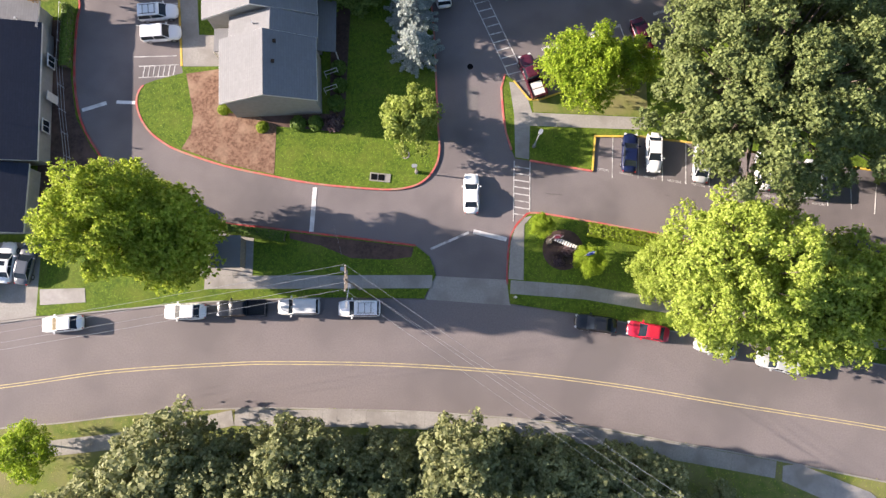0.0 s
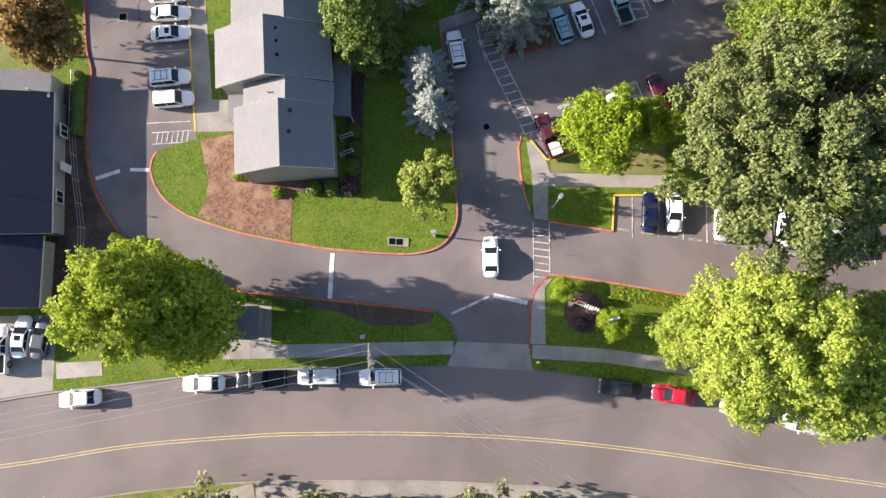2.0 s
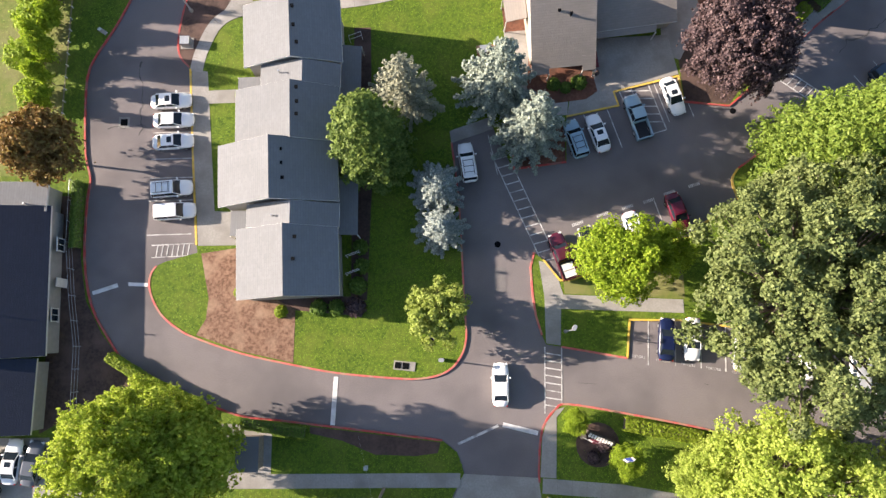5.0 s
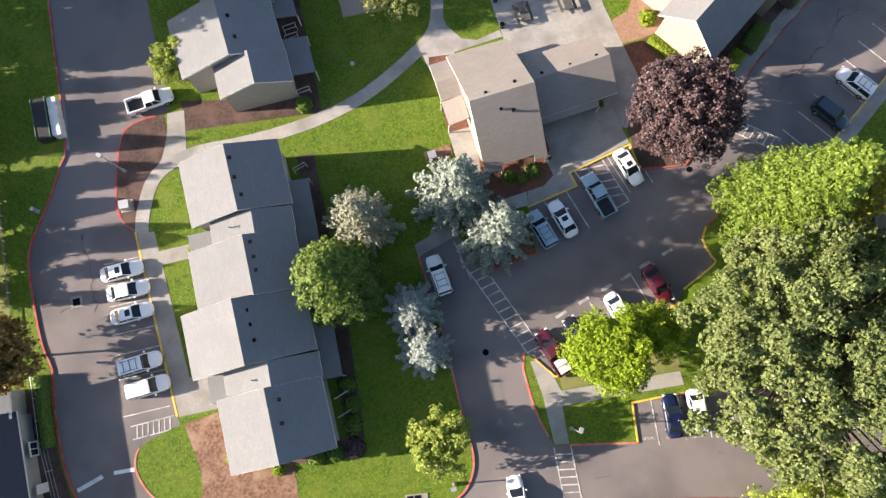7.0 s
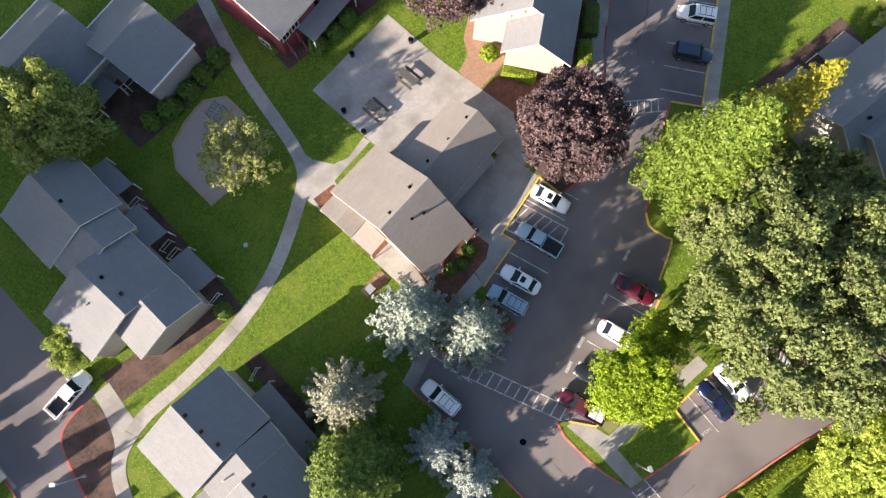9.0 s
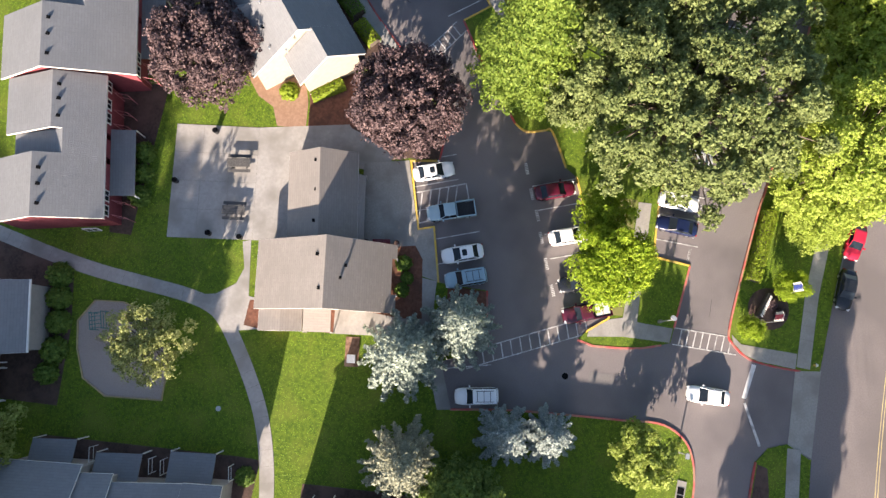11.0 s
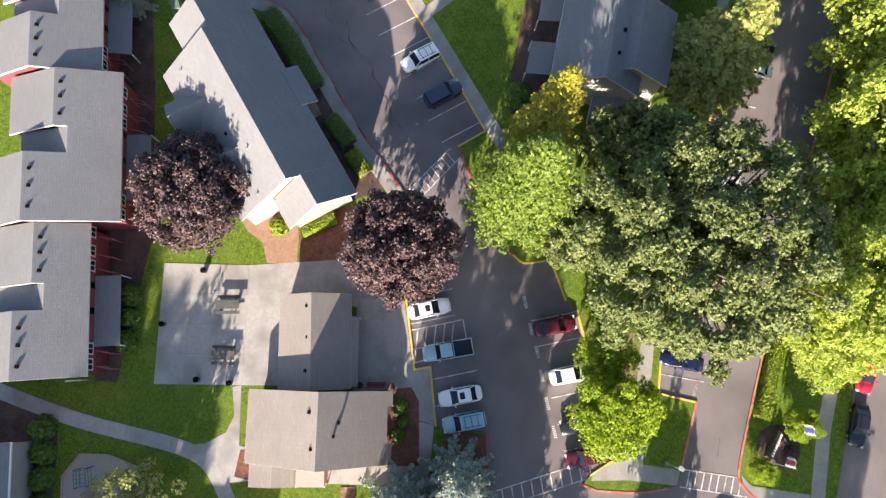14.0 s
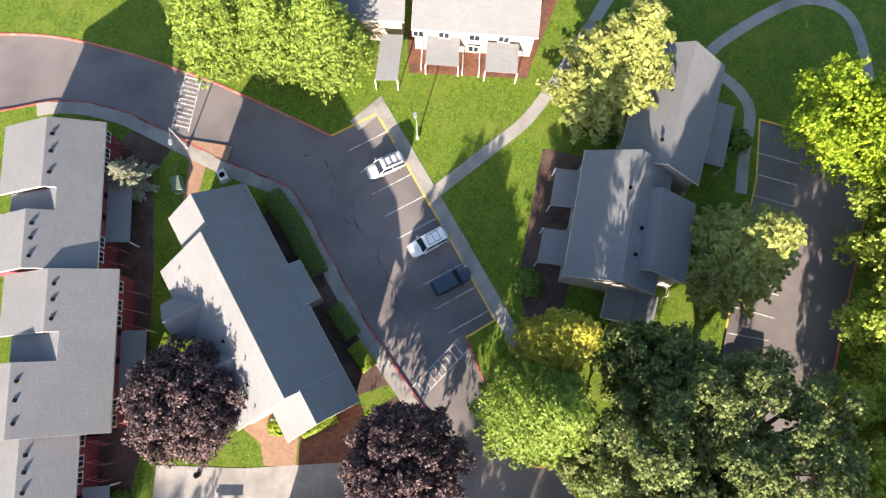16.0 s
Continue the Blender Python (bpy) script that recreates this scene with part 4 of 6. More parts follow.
h = thing("townhouse", (0, 0, 0), 0, "two-storey barn-red townhouse row with grey shingle roofs", "house", "townhouse rows")
E1, E2, E3 = (45.6, 87.8), (29.1, 82.5), (13.3, 82.7)
for o, blocks in ((E1, ((8.2, 16.0, 5.2, 7.45), (5.7, 8.2, 3.9, 6.92), (-0.5, 5.7, 6.3, 7.88))), (E2, ((10.2, 16.6, 6.1, 7.4), (7.3, 10.2, 4.8, 6.96), (0.1, 7.3, 8.5, 8.2))), (E3, ((9.4, 15.6, 4.6, 7.3), (6.7, 9.4, 3.6, 6.88), (0.0, 6.7, 6.0, 7.9)))):
    for u0, u1, n, z in blocks:
        gable(h, row(o, u0, n), row(o, u1, n), z, 5.6, n, 5.4, 5.35, ROOF, SIDING_RED, 0.5)
    lean_to(h, [(*row(o, 3.0, 0.5), 3.1), (*row(o, 10.4, 0.5), 3.1), (*row(o, 10.4, -1.9), 2.5), (*row(o, 3.0, -1.9), 2.5)], posts=(2, 3))
    for u in (0.6, 2.2, 10.8, 12.4, 14.4):
        privacy_frame(h, *row(o, u, -1.0), 85, 1.5, 2.7, RED_RAIL)
        window(h, *row(o, u + 0.6, 0.48), 3.9, 1.1, 1.2, -79.6)
    for u0, u1, n, z in blocks[::2]:
        for k in (0.2, 0.5, 0.75):
            vents(h, [(*row(o, u0 + (u1 - u0) * k, n - 0.6), z - 0.25)])
window(h, *row(E3, -0.3, 3.0), 1.5, 1.4, 1.2, 190)

# house west of the garden path
h = thing("townhouse", (0, 0, 0), 0, "two-storey grey townhouse with white trim beside the path", "house", "townhouse rows")
gable(h, (-17.3, 69.3), (-18.0, 76.6), 7.3, 6.1, 5.7, 4.9, 5.0)
gable(h, (-15.2, 65.7), (-15.4, 69.6), 6.9, 4.4, 3.9, 5.0, 5.2)
gable(h, (-14.9, 76.4), (-15.3, 81.0), 6.8, 5.0, 3.4, 5.0, 5.0)
gable(h, (-15.2, 79.6), (-15.6, 87.6), 7.3, 5.6, 4.2, 5.0, 5.0)
for q in (((-12.0, 67.6), (-12.3, 72.2), (-9.2, 72.4), (-8.9, 67.8)), ((-12.4, 75.0), (-12.8, 79.6), (-10.2, 79.8), (-9.8, 75.2)), ((-11.6, 81.8), (-12.0, 86.2), (-9.6, 86.4), (-9.2, 82.0))):
    lean_to(h, [(*q[0], 3.1), (*q[1], 3.1), (*q[2], 2.5), (*q[3], 2.5)], posts=(2, 3))
for x, y in ((-11.6, 66.2), (-11.8, 73.2), (-11.8, 74.4), (-11.4, 80.6)):
    privacy_frame(h, x, y, 10, 1.5)
vents(h, [(-16.4, 71.4, 6.9), (-16.8, 74.0, 6.9), (-15.0, 83.0, 7.1)])
pipes(h, [(-19.8, 73.0, 6.3)])

# house north of the gravel pit
h = thing("townhouse", (0, 0, 0), 0, "grey townhouse with white-framed porches and shrubs before it", "house", "townhouse rows")
gable(h, row((-6.0, 86.6), 5.0, 5.6), row((-6.0, 86.6), 12.4, 5.6), 7.3, 5.0, 5.4, 5.0, 4.8)
gable(h, row((-6.0, 93.4), -8.0, 5.6), row((-6.0, 93.4), 5.2, 5.6), 7.3, 5.0, 5.4, 5.0, 4.8)
gutters(h, row((-6.0, 86.6), 5.0, 5.6), row((-6.0, 86.6), 12.4, 5.6), 5.0, 5.4, 5.0, 4.8)
gutters(h, row((-6.0, 93.4), -8.0, 5.6), row((-6.0, 93.4), 5.2, 5.6), 5.0, 5.4, 5.0, 4.8)
for u in (-6.0, -1.0, 3.0):
    lean_to(h, [(*row((-6.0, 93.4), u, 0.6), 3.0), (*row((-6.0, 93.4), u + 3.4, 0.6), 3.0), (*row((-6.0, 93.4), u + 3.4, -1.8), 2.5), (*row((-6.0, 93.4), u, -1.8), 2.5)], posts=(2, 3))
    privacy_frame(h, *row((-6.0, 93.4), u + 3.5, -1.6), 10, 1.6)

# houses in the shade to the east
h = thing("townhouse", (0, 0, 0), 0, "dark grey shaded townhouse behind the tall conifers", "house", "townhouse rows")
gable(h, (50.0, 33.9), (64.4, 32.6), 8.4, 5.4, 4.4, 5.2, 5.4)
gable(h, (51.6, 30.8), (60.6, 30.0), 7.9, 3.4, 4.5, 6.0, 5.2)
gable(h, (63.2, 29.8), (78.0, 27.2), 8.2, 4.6, 4.6, 5.2, 5.2)
lean_to(h, [(66.0, 25.2, 3.6), (73.8, 24.0, 3.6), (73.5, 20.4, 2.8), (65.8, 21.6, 2.8)], posts=(2, 3))
gable(h, (46.6, 31.6), (50.4, 31.0), 3.6, 2.8, 2.8, 2.6, 2.6)
lean_to(h, [(58.8, 37.6, 3.2), (63.2, 37.2, 3.2), (63.4, 40.6, 2.6), (58.9, 40.9, 2.6)], posts=(2, 3))
lean_to(h, [(52.0, 38.4, 3.2), (56.0, 38.0, 3.2), (56.2, 41.4, 2.6), (52.2, 41.8, 2.6)], posts=(2, 3))
for x, y in ((57.0, 38.4), (51.0, 38.6), (50.4, 27.0), (62.4, 25.6)):
    privacy_frame(h, x, y, -10, 1.8)
vents(h, [(53.0, 32.6, 8.0), (56.0, 32.0, 7.6), (60.0, 33.6, 8.3), (66.0, 30.4, 7.8), (72.0, 29.6, 7.8)])

# pale house at the north end
h = thing("townhouse", (0, 0, 0), 0, "sunlit pale townhouse with low porch roofs", "house", "townhouse rows")
gable(h, (83.6, 44.6), (82.8, 59.3), 7.4, 5.6, 5.4, 5.1, 5.0, ROOF, SIDING_TAN)
for y, w in ((46.3, 3.8), (53.3, 3.9)):
    lean_to(h, [(78.0, y, 3.3), (77.8, y + w, 3.3), (74.4, y + w - 0.2, 2.6), (74.6, y - 0.2, 2.6)], posts=(2, 3))
for y, z in ((51.6, 1.5), (51.6, 4.0), (48.2, 4.1), (55.2, 4.1), (58.2, 4.0)):
    window(h, 78.1 - 0.05 * (y - 44), y, z, 1.3, 1.2, 180)
for y in (50.6, 52.6, 57.6):
    privacy_frame(h, 74.8, y, 4, 2.4, 1.9)
gable(h, (84.0, 60.4), (83.4, 68.0), 7.4, 6.0, 5.4, 5.1, 5.0, ROOF, SIDING_TAN)
lean_to(h, [(77.4, 60.0, 3.3), (77.2, 62.6, 3.3), (71.6, 62.6, 2.6), (71.9, 60.0, 2.6)], posts=(2, 3))

# navy-roofed house to the west
h = thing("house", (0, 0, 0), 0, "long low house with navy shingle roof and grey walls", "house")
gable(h, (-54.6, 19.9), (-55.4, 36.3), 6.2, 9.0, 9.4, 3.2, 3.1, ROOF_NAVY, SIDING, 0.35)
gable(h, (-55.0, 12.2), (-55.0, 20.1), 5.6, 8.4, 8.8, 3.0, 2.9, ROOF_NAVY, SIDING, 0.35)
gable(h, (-55.0, 36.1), (-55.0, 39.4), 3.9, 8.0, 8.6, 3.5, 3.3, ROOF, SIDING, 0.3)
for y in (24.8, 32.6):
    window(h, -45.45, y, 1.7, 1.4, 1.3, 3)
part("door", Mesh().box(-45.3, 28.4, 1.1, 0.1, 1.0, 2.1), TRIM, h, "white side door")
pipes(h, [(-52.6, 25.0, 5.4), (-48.6, 36.9, 3.5)])

# ---- cars ----
paints = {}


def car_paint(key, col, rough=0.25, metal=0.0):
    if key not in paints:
        m = mat("car_paint_" + key, col, tuple(v * 0.97 for v in col), 3.0, rough, coord="obj", metal=metal, spec=0.5)
        m.node_tree.nodes["Principled BSDF"].inputs["Coat Weight"].default_value = 0.25
        paints[key] = m
    return paints[key]


def loft(stations):
    """Rounded bodywork through stations (x, half width, bottom, top)."""
    ms = Mesh()
    vs, k = [], 12
    for x, w, zb, zt in stations:
        hh = min(1.0, (zt - zb) / 0.5)
        half = [(w * 0.86, zb), (w * 0.99, zb + 0.16 * hh), (w, (zb + zt) / 2 + 0.05 * hh), (w * 0.96, zt - 0.12 * hh), (w * 0.83, zt - 0.02 * hh), (w * 0.3, zt + 0.025)]
        vs += [(x, y, z) for y, z in half] + [(x, -y, z) for y, z in half[::-1]]
    fs = []
    for i in range(len(stations) - 1):
        for j in range(k):
            m = (j + 1) % k
            fs.append((k * i + j, k * i + m, k * (i + 1) + m, k * (i + 1) + j))
    fs += [tuple(range(k))[::-1], tuple(k * (len(stations) - 1) + j for j in range(k))]
    return ms.add(vs, fs)


def frustum(ms, b, t, z0, z1):
    """A tapered box: b, t are (rear x, front x, half width) below and above."""
    vs = []
    for (x0, x1, w), z in ((b, z0), (t, z1)):
        vs += [(x0, -w, z), (x1, -w, z), (x1, w, z), (x0, w, z)]
    return ms.add(vs, [(3, 2, 1, 0), (4, 5, 6, 7), (0, 1, 5, 4), (1, 2, 6, 5), (2, 3, 7, 6), (3, 0, 4, 7)])


def rounded(x0, x1, w, r):
    """Outline of a plate with rounded corners."""
    out = []
    for cx, cy, a0 in ((x1 - r, w - r, 0), (x0 + r, w - r, 90), (x0 + r, -w + r, 180), (x1 - r, -w + r, 270)):
        for k in range(4):
            a = radians(a0 + 30 * k)
            out.append((cx + r * math.cos(a), cy + r * math.sin(a)))
    return out


CARS = {}


def car(kind, key, col, at, rz, label, rack=False, sunroof=False):
    """kind: sedan, suv or pickup. The car stands at (x, y), its nose towards rz."""
    full = (kind, key, rack, sunroof)
    if full in CARS:
        return tagged(copy_thing(CARS[full], pose(*at, 0.03, 0, 0, rz)), label)
    body_paint = car_paint(key, col)
    c = thing({"sedan": "sedan_car", "suv": "suv_car", "pickup": "pickup_truck"}[kind], (*at, 0.03), rz, label, "car" if kind != "pickup" else "pickup truck", "parked cars")
    CARS[full] = c
    if kind == "sedan":
        st_ = [(-2.36, 0.34, 0.5, 0.76), (-2.33, 0.56, 0.42, 0.84), (-2.24, 0.71, 0.34, 0.92), (-2.05, 0.81, 0.28, 0.97), (-1.75, 0.875, 0.24, 0.99), (-1.2, 0.91, 0.22, 0.98), (0.0, 0.91, 0.22, 0.95), (0.9, 0.91, 0.22, 0.93), (1.5, 0.895, 0.24, 0.88), (1.85, 0.85, 0.26, 0.81), (2.08, 0.76, 0.3, 0.74), (2.24, 0.62, 0.34, 0.66), (2.33, 0.44, 0.4, 0.58), (2.38, 0.22, 0.44, 0.52)]
        low, top, z0, z1 = (-1.8, 1.05, 0.79), (-1.08, 0.2, 0.65), 0.93, 1.4
        wheels, r = ((1.42, 0.8), (1.42, -0.8), (-1.38, 0.8), (-1.38, -0.8)), 0.32
        front, rear = 2.3, -2.3
    elif kind == "suv":
        st_ = [(-2.34, 0.5, 0.5, 0.86), (-2.3, 0.7, 0.44, 0.96), (-2.2, 0.82, 0.36, 1.05), (-1.9, 0.91, 0.3, 1.08), (-1.0, 0.94, 0.28, 1.07), (0.2, 0.94, 0.28, 1.05), (1.1, 0.93, 0.28, 1.04), (1.65, 0.91, 0.3, 0.99), (1.95, 0.86, 0.32, 0.93), (2.15, 0.77, 0.36, 0.86), (2.28, 0.63, 0.4, 0.78), (2.35, 0.44, 0.46, 0.7), (2.38, 0.24, 0.5, 0.64)]
        low, top, z0, z1 = (-2.2, 1.1, 0.86), (-2.0, 0.38, 0.73), 1.02, 1.66
        wheels, r = ((1.42, 0.82), (1.42, -0.82), (-1.42, 0.82), (-1.42, -0.82)), 0.36
        front, rear = 2.3, -2.27
    else:
        st_ = [(-0.62, 0.93, 0.38, 1.08), (0.2, 0.95, 0.36, 1.1), (1.3, 0.94, 0.36, 1.1), (1.95, 0.92, 0.38, 1.06), (2.35, 0.87, 0.42, 1.0), (2.54, 0.79, 0.45, 0.94), (2.66, 0.64, 0.5, 0.86), (2.72, 0.42, 0.55, 0.78)]
        low, top, z0, z1 = (-0.6, 1.35, 0.86), (-0.42, 0.72, 0.68), 1.05, 1.72
        wheels, r = ((1.75, 0.84), (1.75, -0.84), (-1.75, 0.84), (-1.75, -0.84)), 0.39
        front, rear = 2.66, -2.75
    body = part("body", loft(st_), body_paint, c, smooth=True)
    part("cabin", frustum(Mesh(), (low[0] + 0.08, low[1] - 0.08, low[2] - 0.05), (top[0] + 0.03, top[1] - 0.03, top[2] - 0.04), z0 - 0.05, z1 - 0.01), DARK, c, "dark cabin behind the glass")
    lo4 = [Vector((low[0], -low[2], z0)), Vector((low[1], -low[2], z0)), Vector((low[1], low[2], z0)), Vector((low[0], low[2], z0))]
    hi4 = [Vector((top[0], -top[2], z1)), Vector((top[1], -top[2], z1)), Vector((top[1], top[2], z1)), Vector((top[0], top[2], z1))]
    for i, nm in enumerate(("side_window", "windscreen", "side_window", "rear_window")):
        j = (i + 1) % 4
        part(nm, Mesh().slab([lo4[i], lo4[j], hi4[j], hi4[i]], 0.03), GLASS, c, "dark tinted glass")
    ra, rb = rounded(top[0] - 0.06, top[1] + 0.1, top[2] + 0.05, 0.16), rounded(top[0] + 0.08, top[1] - 0.07, top[2] - 0.1, 0.16)
    nr = len(ra)
    rf = Mesh().add([(x, y, z1 - 0.03) for x, y in ra] + [(x, y, z1 + 0.03) for x, y in ra] + [(x, y, z1 + 0.065) for x, y in rb], [tuple(range(nr - 1, -1, -1)), tuple(range(2 * nr, 3 * nr))] + [(o + i, o + (i + 1) % nr, o + nr + (i + 1) % nr, o + nr + i) for o in (0, nr) for i in range(nr)])
    for sx, (bx, tx) in ((1, (low[1], top[1])), (-1, (low[0], top[0]))):
        for s in (1, -1):
            part("pillar", Mesh().tube((bx, s * (low[2] - 0.01), z0), (tx, s * (top[2] + 0.01), z1), 0.05, 0.04, 5), body_paint, c)
    mid = (low[0] + low[1]) / 2 - 0.05
    for s in (1, -1):
        part("pillar", Mesh().tube((mid, s * low[2], z0), (mid - 0.05, s * (top[2] + 0.01), z1), 0.045, 0.04, 5), body_paint, c)
    part("roof", rf, body_paint, c)
    if kind == "pickup":
        bed = Mesh()
        for s in (1, -1):
            bed.box(-1.7, s * 0.88, 0.78, 2.14, 0.12, 0.72)
        bed.box(-2.72, 0, 0.78, 0.1, 1.8, 0.72).box(-0.66, 0, 0.78, 0.08, 1.7, 0.72)
        part("bed_side", bed, body_paint, c)
        part("bed_floor", Mesh().box(-1.7, 0, 0.5, 2.06, 1.66, 0.14), DARK, c, "dark bed liner")
    if kind == "suv" and rack:
        rk = Mesh()
        for s in (1, -1):
            rk.box((top[0] + top[1]) / 2, s * 0.56, z1 + 0.12, 1.9, 0.05, 0.05)
        for x in (-1.4, -0.7, 0.0):
            rk.box(x, 0, z1 + 0.13, 0.05, 1.12, 0.04)
        part("roof_rack", rk, DARK, c, "dark roof rack")
    if sunroof:
        part("sunroof", Mesh().prism(rounded(-0.45, 0.1, 0.36, 0.1), z1 + 0.05, z1 + 0.07), GLASS, c, "dark glass sunroof")
    for x, y in wheels:
        t = part("wheel", Mesh().tube((x, y - 0.11, r), (x, y + 0.11, r), r, r, 16), TYRE, c, "black tyre on an alloy rim")
        part("rim", Mesh().tube((x, y - 0.12, r), (x, y + 0.12, r), r * 0.62, r * 0.62, 12), RIM, t)
    for s in (1, -1):
        part("headlight", Mesh().box(front - 0.12, s * 0.6, st_[-2][3] + 0.02, 0.26, 0.32, 0.14, -s * 22), LAMP, c, "clear headlamp")
        part("tail_light", Mesh().box(rear + 0.06, s * (0.62 if kind != "pickup" else 0.84), 0.78, 0.1, 0.24 if kind != "pickup" else 0.12, 0.16, s * 24), TAIL, c, "red tail lamp")
        part("mirror", Mesh().box(low[1] - 0.32, s * (low[2] + 0.2), z0 + 0.06, 0.16, 0.24, 0.16), body_paint, c)
    part("front_bumper", Mesh().box(front - 0.02, 0, 0.45, 0.12, 1.1, 0.12), DARK, c, "dark bumper strip")
    part("rear_bumper", Mesh().box(rear - 0.01, 0, 0.5, 0.12, 1.2, 0.14), DARK, c, "dark bumper strip")
    return c


WHITE, SILVER, NAVY, BLACK, GREYC = (0.86, 0.86, 0.85), (0.42, 0.44, 0.45), (0.008, 0.014, 0.052), (0.014, 0.016, 0.02), (0.09, 0.1, 0.12)
BLUEGREY, MAROON, CRIMSON = (0.3, 0.43, 0.5), (0.075, 0.012, 0.026), (0.085, 0.008, 0.022)
car("sedan", "white", WHITE, (-34.5, 49.75), 3, "white sedan with a sunroof in the west stalls", sunroof=True)
car("sedan", "white", WHITE, (-34.1, 47.4), 2, "white sedan in the west stalls")
car("sedan", "white", WHITE, (-34.0, 44.8), 4, "white hatchback in the west stalls", sunroof=True)
car("suv", "white", WHITE, (-33.8, 39.15), 5, "white estate car with roof rack in the west stalls", rack=True)
car("suv", "white", WHITE, (-33.3, 36.5), 4, "white van-like car in the west stalls")
car("pickup", "white", WHITE, (-28.7, 69.1), 8, "white pickup truck with empty dark bed", sunroof=False)
car("suv", "white", WHITE, (0.1, 41.85), 98, "white utility car with roof rack at the kerb", rack=True)
car("suv", "bluegrey", BLUEGREY, (12.65, 44.55), 107, "blue-grey utility car beside the spruce", rack=True)
car("sedan", "white", WHITE, (15.3, 45.25), 107, "white sedan with a dark sunroof", sunroof=True)
car("pickup", "bluegrey", BLUEGREY, (19.95, 47.15), 106, "blue-grey pickup truck with a dark bed")
car("sedan", "white", WHITE, (24.25, 49.65), -72, "white sedan beside hatched paint", sunroof=True)
car("sedan", "crimson", CRIMSON, (23.9, 35.7), -72, "dark red sedan under the oak's edge")
car("sedan", "white", WHITE, (18.9, 33.6), -73, "white sedan half under a lime-green tree")
car("sedan", "black", BLACK, (13.8, 32.0), 108, "dark sedan in the shade of a tree")
car("pickup", "maroon", MAROON, (10.6, 30.9), 109, "maroon pickup truck beside the walk")
car("sedan", "white", WHITE, (3.3, 16.8), 89, "white sedan on the entrance drive")
car("sedan", "navy", NAVY, (21.7, 21.5), 84, "dark blue sedan in a visitor stall")
car("sedan", "white", WHITE, (24.5, 21.5), -94, "white sedan in a visitor stall")
car("sedan", "silver", SILVER, (29.9, 20.2), 82, "silver sedan under the oak")
car("sedan", "white", WHITE, (37.0, 19.3), 82, "white sedan under the oak")
car("suv", "silver", SILVER, (42.4, 18.2), 82, "silver utility car under the oak")
car("sedan", "white", WHITE, (-42.35, 2.3), 184, "white sedan parked on the street")
car("sedan", "white", WHITE, (-28.8, 3.55), 180, "white sedan parked on the street")
car("pickup", "black", BLACK, (-22.5, 3.85), 181, "dark pickup truck parked on the street")
car("suv", "silverwhite", (0.58, 0.59, 0.58), (-16.1, 4.0), 180, "silver-white estate car parked on the street")
car("suv", "white", WHITE, (-9.35, 3.75), 180, "white utility car with roof rack on the street", rack=True)
car("sedan", "black", BLACK, (16.95, 1.9), 172, "black sedan parked on the street")
car("sedan", "red", (0.5, 0.02, 0.05), (22.7, 1.0), 169, "bright red coupe parked on the street")
car("sedan", "silver", SILVER, (30.1, -0.8), 164, "silver sedan under the street tree")
car("suv", "silver", SILVER, (36.8, -2.5), 165, "silver utility car under the street tree")
car("pickup", "white", WHITE, (-51.6, 7.9), 92, "white pickup truck on the concrete driveway")
car("sedan", "white", WHITE, (-49.25, 9.2), 86, "white sedan on the concrete driveway", sunroof=True)
car("sedan", "grey", GREYC, (-47.05, 9.0), 82, "dark grey sedan on the concrete driveway")
car("suv", "silver", SILVER, (61.85, 60.1), 122, "silver utility car in the north lot", rack=True)
car("suv", "white", WHITE, (53.35, 54.05), 126, "white utility car in the north lot", rack=True)
car("suv", "slate", (0.03, 0.05, 0.08), (49.3, 50.9), -54, "dark slate-blue utility car in the north lot")
car("sedan", "white", WHITE, (57.1, 14.6), 80, "white sedan in the east lot")
car("sedan", "black", BLACK, (60.2, 14.4), 80, "dark sedan in the east lot")

# ---- trees and shrubs ----
rng = np.random.default_rng(7)


def quads(centres, normals, size, spread=0.6, stretch=1.5):
    """Small leaf-shaped faces round the centres, turned mostly along the normals."""
    n = len(centres)
    nr = normals + rng.normal(0, spread, (n, 3))
    nr /= np.linalg.norm(nr, axis=1, keepdims=True) + 1e-9
    t = np.cross(nr, rng.normal(0, 1, (n, 3)))
    t /= np.linalg.norm(t, axis=1, keepdims=True) + 1e-9
    b = np.cross(nr, t)
    s = size * rng.uniform(0.6, 1.3, (n, 1))
    a, c = t * s * stretch * 0.5, b * s * 0.5
    v = np.stack([centres - a, centres + c + nr * s * 0.12, centres + a, centres - c + nr * s * 0.12], 1).reshape(-1, 3)
    return v


def leaf_mesh(name, v, material):
    n = len(v) // 4
    me = bpy.data.meshes.new(name)
    me.vertices.add(4 * n)
    me.vertices.foreach_set("co", v.astype(np.float32).ravel())
    me.loops.add(4 * n)
    me.loops.foreach_set("vertex_index", np.arange(4 * n, dtype=np.int32))
    me.polygons.add(n)
    me.polygons.foreach_set("loop_start", np.arange(0, 4 * n, 4, dtype=np.int32))
    me.update(calc_edges=True)
    me.materials.append(material)
    return me


def spread_dirs(n, low):
    """Directions spread evenly over a ball, none pointing further down than low."""
    k = np.arange(n) + 0.5
    z = 1 - (1 - low) * k / n
    a = k * 2.39996 + rng.uniform(0, 6.28)
    q = np.sqrt(np.clip(1 - z * z, 0, 1))
    d = np.stack([q * np.cos(a), q * np.sin(a), z], 1) + rng.normal(0, 0.75 / math.sqrt(n), (n, 3))
    return d / np.linalg.norm(d, axis=1, keepdims=True)


